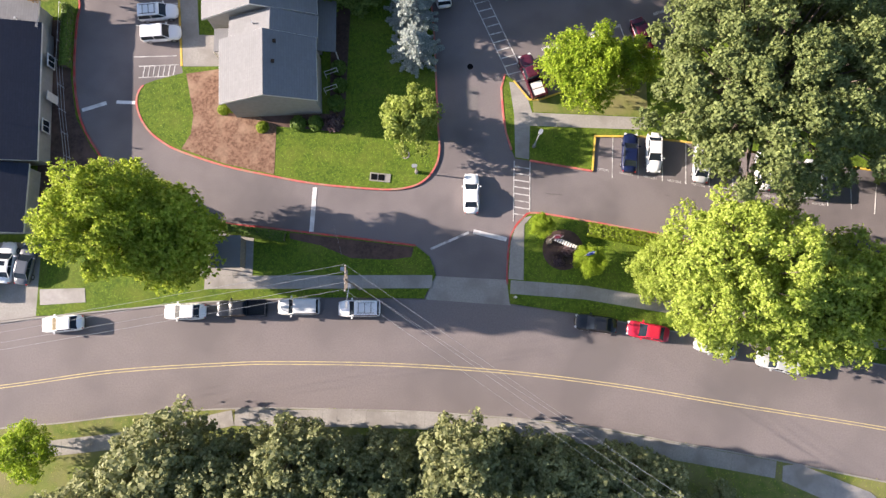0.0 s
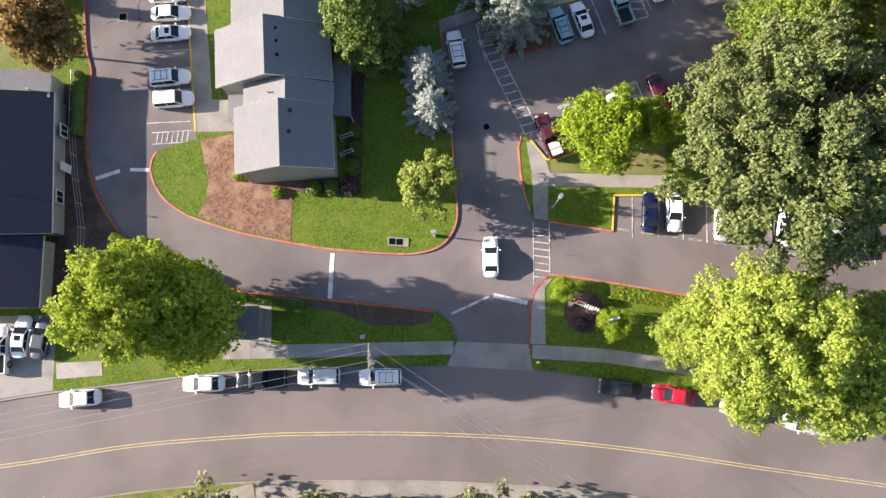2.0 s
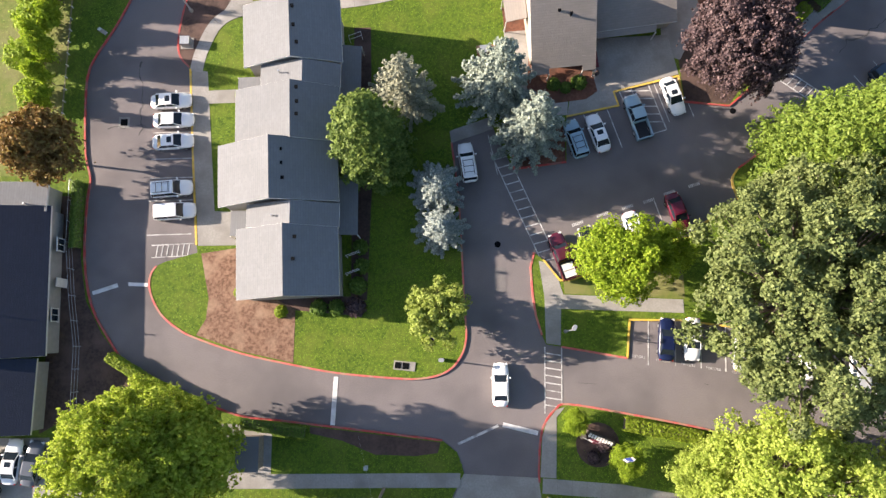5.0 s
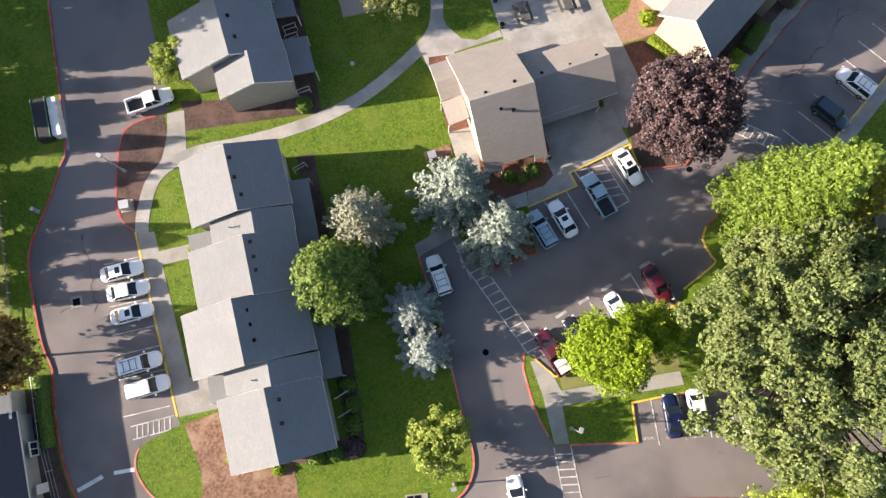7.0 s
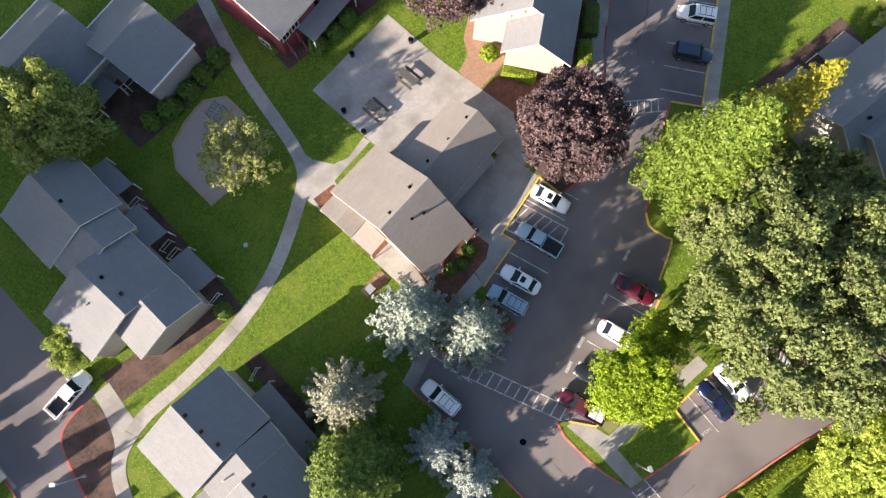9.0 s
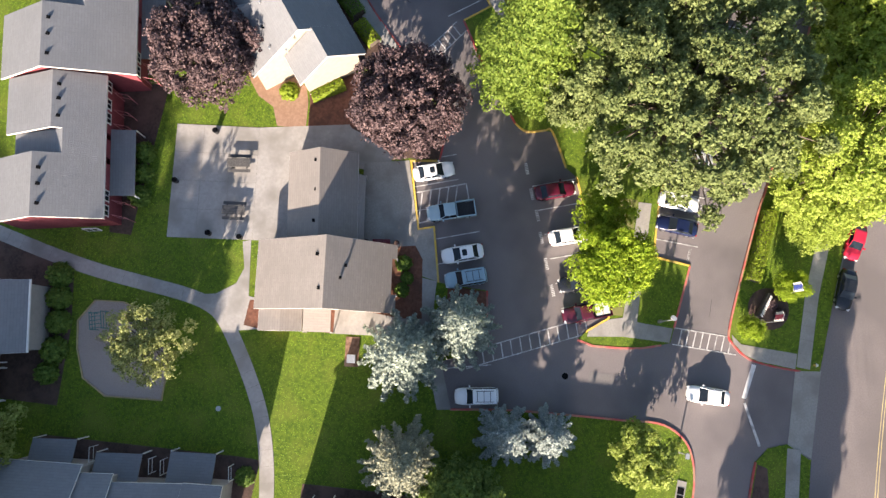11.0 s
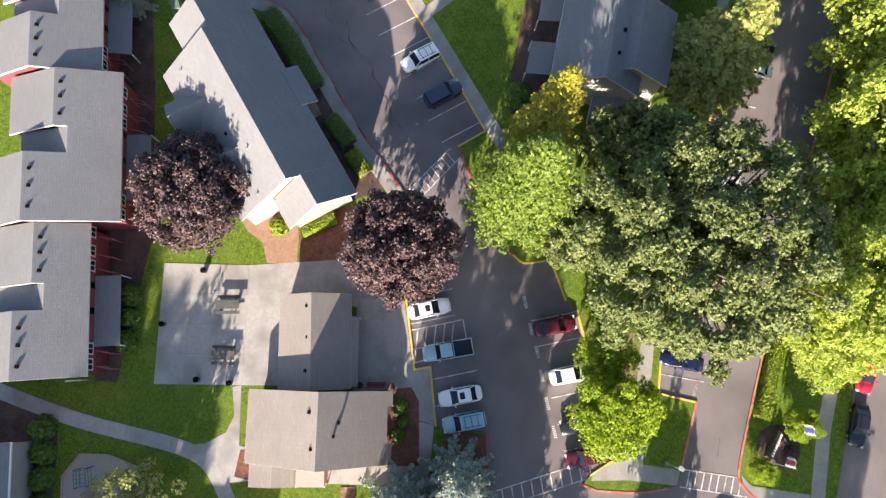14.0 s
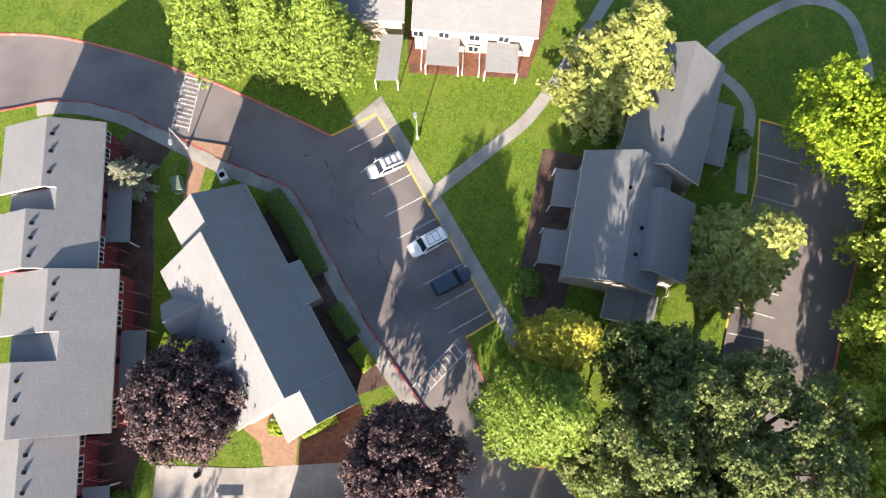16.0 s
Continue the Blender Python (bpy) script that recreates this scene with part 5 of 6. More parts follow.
def leaf_tree(name, height, radius, material, leaves, size, clump, lobes, lobe, trunk=0.25, share=0.6, label="", low=-0.4, up=1.0, ragged=0.14, dome=1.0):
    """A broad-leaved tree at the origin: trunk, limbs, and a crown of boughs that carry clumps of leaves."""
    t = thing(name, (0, 0, 0), 0, label, "tree", "trees")
    zc, rz = height * share, height * (1 - share)
    d = spread_dirs(lobes, low)
    d[:, 2] = np.sign(d[:, 2]) * np.abs(d[:, 2]) ** dome
    lr = lobe * rng.uniform(0.72, 1.25, lobes)
    f = rng.normal(1.0, ragged, lobes)[:, None]
    lc = d * f * np.array([radius - lobe * 0.8, radius - lobe * 0.8, rz - lobe * 0.8 * up]) + np.array([0, 0, zc])
    inner = rng.normal(0, 0.33, (max(2, lobes // 3), 3)) * np.array([radius, radius, rz * 0.6]) + np.array([0, 0, zc + rz * 0.25])
    lc, lr = np.concatenate([lc, inner]), np.concatenate([lr, lobe * rng.uniform(0.9, 1.4, len(inner))])
    limbs = Mesh()
    limbs.tube((0, 0, -0.2), (0.1, 0.05, height * 0.35), trunk, trunk * 0.7, 9)
    limbs.tube((0.1, 0.05, height * 0.35), (0.0, 0.15, height * 0.75), trunk * 0.7, trunk * 0.2, 7)
    for c in lc[:lobes]:
        z0 = height * rng.uniform(0.25, 0.45)
        mid = (c[0] * 0.5, c[1] * 0.5, (z0 + c[2]) / 2 + 0.4)
        limbs.tube((0.05, 0.05, z0), mid, trunk * 0.42, trunk * 0.25, 5)
        limbs.tube(mid, c, trunk * 0.25, trunk * 0.07, 5)
    part("trunk", limbs, BARK, t, "rough grey-brown bark")
    st3 = np.array([1.0, 1.0, up])
    per = max(8, int(4.5 * (lobe / clump) ** 2 * up ** 0.5))
    k = np.repeat(np.arange(len(lc)), per)
    cd = rng.normal(0, 1, (len(k), 3))
    cd[:, 2] = np.where(cd[:, 2] < -0.5, -cd[:, 2], cd[:, 2])
    cd /= np.linalg.norm(cd, axis=1, keepdims=True)
    cc = lc[k] + cd * st3 * (lr[k] * rng.uniform(0.55, 1.2, len(k)))[:, None]
    deep = np.zeros(len(k), bool)
    for i in range(len(lc)):
        deep |= np.linalg.norm((cc - lc[i]) / st3, axis=1) < lr[i] * 0.6
    cc, cd, k = cc[~deep], cd[~deep], k[~deep]
    m = int(leaves * 0.9)
    j = rng.integers(0, len(cc), m)
    e = rng.normal(0, 1, (m, 3)) + cd[j] * 0.9
    e /= np.linalg.norm(e, axis=1, keepdims=True)
    pos = cc[j] + e * (clump * np.clip(np.abs(rng.normal(0.55, 0.5, m)), 0.1, 1.7))[:, None]
    out = pos - np.array([0, 0, zc - rz * 0.3])
    out /= np.linalg.norm(out, axis=1, keepdims=True) + 1e-9
    nrm = e * 0.55 + cd[j] * 0.5 + out * 0.35 + np.array([0, 0, 0.25])
    g = leaves - m
    j = rng.integers(0, len(lc), g)
    p2 = lc[j] + rng.normal(0, 0.4, (g, 3)) * st3 * lr[j][:, None]
    pos, nrm = np.concatenate([pos, p2]), np.concatenate([nrm, rng.normal(0, 1, (g, 3))])
    part("crown", leaf_mesh("crown", quads(pos, nrm, size, 0.8), material), material, t)
    return t


def conifer(name, height, radius, material, size, label, tiers=22, arms=15, per=80, droop=0.35, trunk=0.22, taper=0.85, fluff=0.5):
    """A conifer: whorls of drooping branches clothed in needle sprays."""
    t = thing(name, (0, 0, 0), 0, label, "conifer", "trees")
    stem = Mesh().tube((0, 0, -0.2), (0, 0, height * 0.97), trunk, 0.03, 8)
    cs, ns = [], []
    for i in range(tiers):
        f = i / (tiers - 1)
        z = height * (0.1 + 0.88 * f)
        rad = radius * (1 - f) ** taper + 0.12
        n = max(5, int(arms * (1 - 0.55 * f)))
        for j in range(n):
            a = 2 * math.pi * (j + 0.5 * (i % 2)) / n + rng.normal(0, 0.16)
            ln = rad * rng.uniform(0.62, 1.22)
            dirv = np.array([math.cos(a), math.sin(a), 0.0])
            m = max(6, int(per * ln / radius))
            s = rng.uniform(0.12, 1.0, m)
            side = np.array([-dirv[1], dirv[0], 0.0])
            wdt = fluff * ln * 0.32 * (1.05 - s) + 0.05
            p = dirv * (s * ln)[:, None] + side * (rng.normal(0, 1, m) * wdt)[:, None]
            p[:, 2] += z - droop * ln * s + 0.25 * ln * s * s + rng.normal(0, 0.07, m)
            cs.append(p)
            ns.append(np.tile(np.array([dirv[0] * 0.4, dirv[1] * 0.4, 0.9]), (m, 1)))
            if i % 3 == 0 and j % 2 == 0:
                stem.tube((0, 0, z), (dirv[0] * ln * 0.8, dirv[1] * ln * 0.8, z - droop * ln * 0.65), 0.05, 0.015, 4)
    part("trunk", stem, BARK, t, "scaly brown bark")
    part("needles", leaf_mesh("needles", quads(np.concatenate(cs), np.concatenate(ns), size, 0.35, 2.0), material), material, t)
    return t


def shrub(name, radius, height, material, leaves, size, label, category="shrub"):
    t = thing(name, (0, 0, 0), 0, label, category, "shrubs")
    d = rng.normal(0, 1, (leaves, 3))
    d[:, 2] = np.abs(d[:, 2])
    d /= np.linalg.norm(d, axis=1, keepdims=True)
    f = 1 + 0.1 * np.sin(5 * d[:, 0:1] * 3 + 1) + 0.08 * np.sin(7 * d[:, 1:2] * 2)
    pos = d * np.array([radius, radius, height]) * rng.uniform(0.7, 1.02, (leaves, 1)) * f
    part("foliage", leaf_mesh("foliage", quads(pos, d + np.array([0, 0, 0.3]), size, 0.5), material), material, t)
    part("stem", Mesh().tube((0, 0, -0.05), (0, 0, height * 0.6), 0.06, 0.03, 6), BARK, t)
    return t


def hedge(line, width, height, material, label, leaves=480):
    """A clipped hedge along a line."""
    pts = [Vector(p) for p in line]
    mid = (pts[0] + pts[-1]) / 2
    t = thing("hedge", (mid.x, mid.y, 0.12), 0, label, "hedge", "hedges")
    loc = [(p.x - mid.x, p.y - mid.y) for p in pts]
    core = Mesh().strip(loc, width * 0.82, 0.0, height * 0.9)
    part("core", core, BARK, t)
    cs, ns = [], []
    for a, b in zip(loc[:-1], loc[1:]):
        a, b = np.array(a), np.array(b)
        ln = np.linalg.norm(b - a)
        m = int(leaves * ln)
        s = rng.uniform(-0.02, 1.02, m)
        d = (b - a) / ln
        n = np.array([-d[1], d[0]])
        th = rng.uniform(-0.15, math.pi + 0.15, m)
        w = np.clip(np.cos(th) * 1.25, -1, 1) * width / 2
        z = np.clip(np.sin(th) * 1.25, 0, 1) * height
        jit = 1 + rng.normal(0, 0.05, m)
        p = np.stack([a[0] + d[0] * ln * s + n[0] * w * jit, a[1] + d[1] * ln * s + n[1] * w * jit, z * jit + 0.02], 1)
        cs.append(p)
        ns.append(np.stack([n[0] * np.cos(th), n[1] * np.cos(th), np.sin(th) + 0.3], 1))
    part("foliage", leaf_mesh("foliage", quads(np.concatenate(cs), np.concatenate(ns), 0.14, 0.4), material), material, t)
    return t


def plant(ob, spots):
    """The thing itself goes to the first spot, copies to the rest: x, y, scale, turn, label."""
    first = True
    for x, y, s, a, *lab in spots:
        m = pose(x, y, 0.1, 0, 0, a)
        o = ob if first else copy_thing(ob, m)
        o.matrix_basis = m @ Matrix.Diagonal((s, s, s, 1)) if isinstance(s, (int, float)) else m @ Matrix.Diagonal((s[0], s[0], s[1], 1))
        if lab:
            tagged(o, lab[0])
        first = False


L_MAPLE = leaf_mat("maple_leaves", (0.23, 0.325, 0.026), (0.47, 0.54, 0.08), 0.54)
L_PALE = leaf_mat("pale_maple_leaves", (0.25, 0.34, 0.045), (0.52, 0.6, 0.13), 0.53)
L_OAK = leaf_mat("oak_leaves", (0.122, 0.162, 0.052), (0.25, 0.295, 0.105), 0.4)
L_LIME = leaf_mat("lime_leaves", (0.19, 0.3, 0.018), (0.42, 0.52, 0.045), 0.5)
L_WILLOW = leaf_mat("willow_leaves", (0.23, 0.3, 0.045), (0.4, 0.46, 0.12), 0.45)
L_PALEWILLOW = leaf_mat("pale_willow_leaves", (0.2, 0.23, 0.06), (0.42, 0.44, 0.17), 0.4)
L_BIRCH = leaf_mat("birch_leaves", (0.165, 0.215, 0.042), (0.36, 0.41, 0.115), 0.45)
L_PLUM = leaf_mat("plum_leaves", (0.034, 0.021, 0.025), (0.185, 0.125, 0.125), 0.22)
L_SPRUCE = leaf_mat("blue_spruce_needles", (0.15, 0.19, 0.165), (0.37, 0.415, 0.335), 0.15)
L_SILVER = leaf_mat("silver_spruce_needles", (0.2, 0.25, 0.24), (0.47, 0.51, 0.46), 0.18)
L_PALESPRUCE = leaf_mat("pale_spruce_needles", (0.19, 0.2, 0.14), (0.34, 0.34, 0.24), 0.12)
L_CEDAR = leaf_mat("cedar_sprays", (0.085, 0.14, 0.024), (0.2, 0.265, 0.055), 0.32)
L_GOLD = leaf_mat("golden_cypress_sprays", (0.2, 0.2, 0.02), (0.33, 0.31, 0.035), 0.25)
L_FIR = leaf_mat("fir_needles", (0.15, 0.175, 0.065), (0.33, 0.345, 0.17), 0.4)
L_SHRUB = leaf_mat("shrub_leaves", (0.07, 0.13, 0.018), (0.16, 0.245, 0.04), 0.28)
L_HEDGE = leaf_mat("hedge_leaves", (0.18, 0.26, 0.016), (0.29, 0.36, 0.035), 0.35)
L_PALEFIR = leaf_mat("pale_fir_needles", (0.2, 0.24, 0.05), (0.42, 0.43, 0.14), 0.3)
L_CEDARLIGHT = leaf_mat("light_cedar_sprays", (0.125, 0.195, 0.026), (0.265, 0.34, 0.06), 0.3)
L_CEDARMID = leaf_mat("mid_cedar_sprays", (0.11, 0.18, 0.022), (0.235, 0.31, 0.05), 0.34)
L_RUST = leaf_mat("rusty_leaves", (0.18, 0.09, 0.03), (0.27, 0.2, 0.06), 0.35)

plant(leaf_tree("oak_tree", 20.0, 11.8, L_OAK, 132000, 0.235, 0.3, 150, 1.12, 0.55, 0.62, "huge olive-green oak over the parking lot", low=-0.22, ragged=0.1, dome=0.72), [(32.7, 25.0, (0.96, 0.96), 20)])
plant(leaf_tree("oak_tree", 20.0, 11.8, L_OAK, 22000, 0.62, 0.5, 40, 2.6, 0.55, 0.62, "olive-green oak beside a larger one", low=-0.22, ragged=0.12, dome=0.72), [(33.2, 35.6, (0.3, 0.48), 250, "olive-green oak bough-mass beside the cedar"), (41.2, 31.0, (0.42, 0.74), 140, "olive-green oak at the shaded house")])
plant(leaf_tree("maple_tree", 18.5, 7.4, L_MAPLE, 90000, 0.21, 0.28, 120, 1.1, 0.38, 0.57, "broad yellow-green maple beside the street", low=-0.8, ragged=0.15, dome=0.75), [(-31.9, 12.0, (0.73, 0.97), 90)])
plant(leaf_tree("maple_tree", 18.5, 7.4, L_MAPLE, 24000, 0.42, 0.4, 34, 2.3, 0.38, 0.57, "yellow-green maple joined to a larger one", low=-0.8, ragged=0.15, dome=0.75), [(-28.0, 10.7, (0.64, 0.74), 80, "yellow-green maple joined to a larger one")])
plant(leaf_tree("maple_tree", 17.0, 8.0, L_PALE, 90000, 0.215, 0.28, 130, 1.1, 0.38, 0.56, "pale sunlit maple between street and east drive", low=-0.8, ragged=0.15, dome=0.7), [(29.5, 6.5, 0.92, 0)])
plant(leaf_tree("maple_tree", 17.0, 8.0, L_PALE, 40000, 0.32, 0.4, 46, 2.1, 0.38, 0.56, "pale green maple beside the street", low=-0.8, ragged=0.16, dome=0.7), [(38.4, 4.0, (0.86, 0.72), 100, "pale green maple beside the street"), (23.6, 7.4, 0.4, 210, "small limb-heavy maple beside the hedge"), (48.4, 3.8, (0.8, 0.98), 130, "pale yellow-green maple in the east verge"), (58.5, 2.6, (0.88, 1.05), 30, "pale yellow-green maple in the east verge"), (67.5, 1.8, (0.86, 1.2), 250, "pale yellow-green maple in the east verge")])
plant(leaf_tree("lime_tree", 9.0, 4.6, L_LIME, 44000, 0.17, 0.28, 40, 1.15, 0.18, 0.55, "bright lime-green tree beside the stalls", up=1.3, ragged=0.18), [(15.6, 29.8, (0.9, 1.0), 0)])
plant(leaf_tree("lime_tree", 9.0, 4.6, L_LIME, 22000, 0.205, 0.34, 30, 1.3, 0.18, 0.55, "green tree joined to a lime-green one", up=1.25, ragged=0.17), [(21.0, 31.0, (0.6, 0.75), 70), (11.2, 12.9, 0.28, 10, "small round green tree at the sign"), (16.3, 8.9, 0.36, 50, "small green tree at the sign bed"), (-43.8, -10.8, 0.6, 90, "bright green tree beside the footpath"), (69.8, 10.0, (1.3, 1.45), 200, "bright green tree at the end of the east lot")])
plant(leaf_tree("willow_tree", 6.6, 3.1, L_WILLOW, 16000, 0.195, 0.22, 40, 0.62, 0.12, 0.52, "small feathery yellow-green tree on the lawn", up=1.7, ragged=0.2), [(-3.8, 24.5, 1.0, 0), (-24.4, 72.0, 0.78, 200, "small olive-green tree beside the pickup truck")])
plant(leaf_tree("willow_tree", 7.4, 3.8, L_PALEWILLOW, 15000, 0.16, 0.24, 60, 0.6, 0.14, 0.52, "feathery pale olive tree in the gravel area", up=1.6, ragged=0.2), [(1.4, 76.5, 0.94, 60)])
plant(leaf_tree("birch_tree", 12.0, 5.6, L_BIRCH, 26000, 0.23, 0.3, 46, 0.9, 0.2, 0.52, "broad weeping birch behind the west house", up=2.0, ragged=0.16, low=-0.7), [(-10.8, 91.6, 1.0, 0)])
plant(leaf_tree("plum_tree", 10.2, 6.0, L_PLUM, 58000, 0.205, 0.27, 130, 0.8, 0.22, 0.52, "round dark purple-leaved plum tree", up=2.0, ragged=0.12), [(29.9, 53.4, (0.93, 1.12), 0), (32.9, 75.8, (0.92, 1.0), 100)])
plant(conifer("blue_spruce", 9.0, 3.1, L_SPRUCE, 0.13, "silvery blue spruce on the lawn", 18, 12, 230, 0.25, 0.2, 0.75, 0.27), [(3.6, 50.0, (1.42, 1.6), 80, "large silvery blue spruce beside the clubhouse"), (7.2, 44.7, (1.3, 1.5), 130, "large silvery blue spruce beside the stalls")])
plant(conifer("blue_spruce", 6.3, 2.75, L_SILVER, 0.12, "small silvery blue spruce on the loop lawn", 15, 13, 260, 0.2, 0.16, 0.55, 0.34), [(-3.45, 38.6, (1.06, 1.0), 0), (-3.1, 34.0, (1.0, 0.9), 40)])
plant(conifer("pale_spruce", 12.0, 3.8, L_PALESPRUCE, 0.14, "tan-tipped pale spruce behind the townhouse", 21, 12, 220, 0.25, 0.2, 0.72, 0.28), [(-7.0, 48.9, (1.06, 1.12), 0), (56.3, 88.6, (0.72, 0.5), 60, "small pale bluish conifer before the red townhouses")])
plant(conifer("pale_fir", 18.0, 5.2, L_PALEFIR, 0.28, "tall pale yellow-green conifer beside the path", 28, 15, 120, 0.3, 0.25, 0.65, 0.55), [(74.0, 35.2, (1.3, 1.1), 60), (55.0, 21.2, (1.12, 1.0), 70, "tall pale green conifer at the east lot")])
plant(conifer("cedar_tree", 15.0, 4.8, L_CEDAR, 0.2, "dense green cedar close to the townhouse", 34, 19, 150, 0.3, 0.25, 0.5, 0.8), [(-10.8, 43.0, (1.0, 1.12), 0)])
plant(conifer("cedar_tree", 23.5, 5.4, L_CEDARLIGHT, 0.26, "tall dense light-green cedar at the lot's edge", 46, 22, 66, 0.15, 0.3, 0.72, 0.9), [(74.2, 80.8, (0.98, 0.8), 200, "tall light-green conifer on the north lawn"), (73.9, 74.2, (0.82, 0.72), 140, "tall light-green conifer on the north lawn"), (73.6, 68.2, (0.9, 0.78), 100, "tall light-green conifer on the north lawn")])
plant(conifer("cedar_tree", 23.5, 5.4, L_CEDARMID, 0.19, "tall dense green cedar at the lot's edge", 48, 22, 112, 0.15, 0.3, 0.56, 0.9), [(36.4, 41.2, 1.0, 30)])
plant(conifer("golden_cypress", 24.0, 3.6, L_GOLD, 0.19, "golden-tipped cypress at the lot's edge", 44, 18, 80, 0.15, 0.22, 0.55, 0.9), [(42.7, 40.1, 1.0, 0)])
plant(leaf_tree("rust_tree", 7.0, 3.5, L_RUST, 16000, 0.22, 0.36, 24, 1.1, 0.14, 0.55, "rust-tinged tree beside the west kerb"), [(-45.9, 42.5, (1.1, 1.45), 0)])
plant(leaf_tree("poplar_tree", 8.0, 2.6, L_LIME, 6500, 0.3, 0.34, 20, 0.95, 0.16, 0.5, "bushy green tree at the field's edge", low=-0.8, up=1.4), [(-50.2 - 1.1 * (k % 2), 50.5 + 4.2 * k + 0.5 * (k % 3), (0.72 + 0.13 * (k % 3), 0.34 + 0.08 * (k % 4)), 50 * k) for k in range(8)] + [(-48.3 - 0.3 * (k % 2), 49.0 + 2.5 * k + 0.6 * (k % 3), (0.3 + 0.08 * (k % 3), 0.66 + 0.1 * (k % 4)), 70 * k) for k in range(13)])
# unseen tall poplars, added to throw shade on the west house and its lawn
plant(leaf_tree("poplar_tree", 22.0, 3.2, L_LIME, 3200, 0.85, 0.6, 40, 1.3, 0.3, 0.52, "tall dense poplar, unseen, added beyond the field to cast shade", low=-0.9, up=1.6), [(-61.5 - 0.9 * (k % 2), 86.0 + 3.9 * k, (1.0 + 0.08 * (k % 3), 1.22 + 0.05 * (k % 3)), 50 * k) for k in range(9)] + [(-61.0, 82.2, (0.9, 1.06), 20, "tall poplar at the end of the row")])
fence = thing("fence", (0, 0, 0.1), 0, "low pale post-and-rail fence along the dry field", "fence")
for k in range(26):
    part("post", Mesh().box(-47.3, 42.5 + 1.5 * k, 0.28, 0.1, 0.1, 0.56), TRIM, fence, "pale wooden post")
for z in (0.45,):
    part("rail", Mesh().box(-47.3, 61.2, z, 0.05, 38.4, 0.1), WOOD, fence)
SOUTH = [(-27.5, -11.0, 1.25, 1.0), (-22.6, -12.6, 1.0, 0.9), (-31.5, -13.6, 1.0, 0.85), (-15.4, -10.9, 1.0, 1.02), (-11.2, -12.6, 0.9, 0.9), (-18.6, -14.8, 1.1, 0.95), (-5.6, -13.2, 0.95, 0.75), (1.6, -11.2, 1.05, 1.12), (4.4, -14.2, 1.0, 0.8), (-1.8, -14.6, 1.0, 0.8), (10.6, -13.2, 1.0, 0.72), (15.6, -14.4, 1.0, 0.65), (21.0, -15.2, 1.0, 0.6), (-36.5, -17.6, 1.1, 0.8), (8.0, -18.0, 1.2, 0.9), (-9.0, -18.0, 1.3, 1.0), (-26.0, -18.6, 1.3, 1.0), (28.5, -18.6, 0.9, 0.5)]
plant(leaf_tree("street_tree", 12.5, 3.5, L_FIR, 9800, 0.28, 0.28, 60, 0.62, 0.22, 0.5, "olive-green upright tree on the bank south of the street", low=-0.9, up=2.8, ragged=0.17), [(x, y, (a, b), 47 * i) for i, (x, y, a, b) in enumerate(SOUTH)])

# hedges and shrubs
hedge([(-39.6, 20.2), (-35.0, 17.4), (-29.6, 15.0)], 1.1, 1.2, L_HEDGE, "clipped green hedge inside the red kerb")
hedge([(-24.6, 12.9), (-18.0, 11.9)], 1.0, 1.1, L_SHRUB, "dark clipped hedge behind the shelter")
hedge([(16.6, 12.55), (24.6, 11.0)], 1.4, 1.35, L_HEDGE, "clipped yellow-green hedge along the drive")
hedge([(-44.6, 40.0), (-44.4, 32.5)], 0.8, 1.3, L_SHRUB, "dark hedge along the west fence")
hedge([off(25.4, -1.6), off(21.0, -2.1), off(14.6, -2.0)], 2.3, 1.6, L_SHRUB, "dark clipped hedge along the office")
hedge([off(10.4, -1.8), off(6.6, -2.2)], 1.8, 1.2, L_SHRUB, "dark clipped hedge along the office")
# the lighter leaf colour puts sunlight into this stretch of the hedge
hedge([off(5.6, -1.8), off(2.6, -2.2)], 1.6, 1.1, L_HEDGE, "clipped hedge along the office, lighter leaves standing for sunlight")
hedge([(33.2, 61.4), (31.2, 64.7)], 1.3, 0.9, L_HEDGE, "yellow-green hedge before the office gable")
hedge([(56, 1.6), (73, -2.2)], 1.6, 1.6, L_SHRUB, "dark hedge beyond the east drive")
b = shrub("shrub", 1.0, 1.2, L_SHRUB, 1100, 0.22, "round dark green shrub in a bed")
plant(b, [(7.2, 88.5, 1.35, 0), (4.7, 88.0, 1.3, 30), (2.2, 87.5, 1.3, 70), (-0.8, 87.3, 1.4, 100), (-3.3, 87.6, 1.2, 20), (-16.8, 25.4, 0.9, 0), (-14.8, 25.4, 0.9, 50), (-12.4, 27.8, 1.0, 80), (-12.0, 30.0, 0.9, 20), (-12.2, 32.2, 0.9, 60), (17.0, 81.8, 1.2, 0), (19.6, 81.9, 1.1, 60), (22.0, 82.2, 1.2, 10), (31.2, 83.0, 1.0, 0), (-11.2, 65.0, 1.0, 40), (10.4, 51.4, 0.8, 0), (13.4, 51.6, 0.9, 60), (11.8, 51.0, 0.7, 10), (50.2, 42.2, 1.6, 0), (68.4, 21.0, 1.4, 30), (70.4, 19.0, 1.5, 80)])
g = shrub("golden_shrub", 0.9, 0.9, L_HEDGE, 900, 0.2, "round yellow-green shrub in a mulch bed")
plant(g, [(-25.6, 27.2, 0.8, 0), (-21.0, 25.0, 0.8, 20), (-26.4, 50.6, 0.8, 10), (31.5, 67.4, 1.2, 0)])
w = shrub("bank_shrub", 1.3, 1.7, L_FIR, 1300, 0.24, "rough olive shrub on the bank beside the pavement")
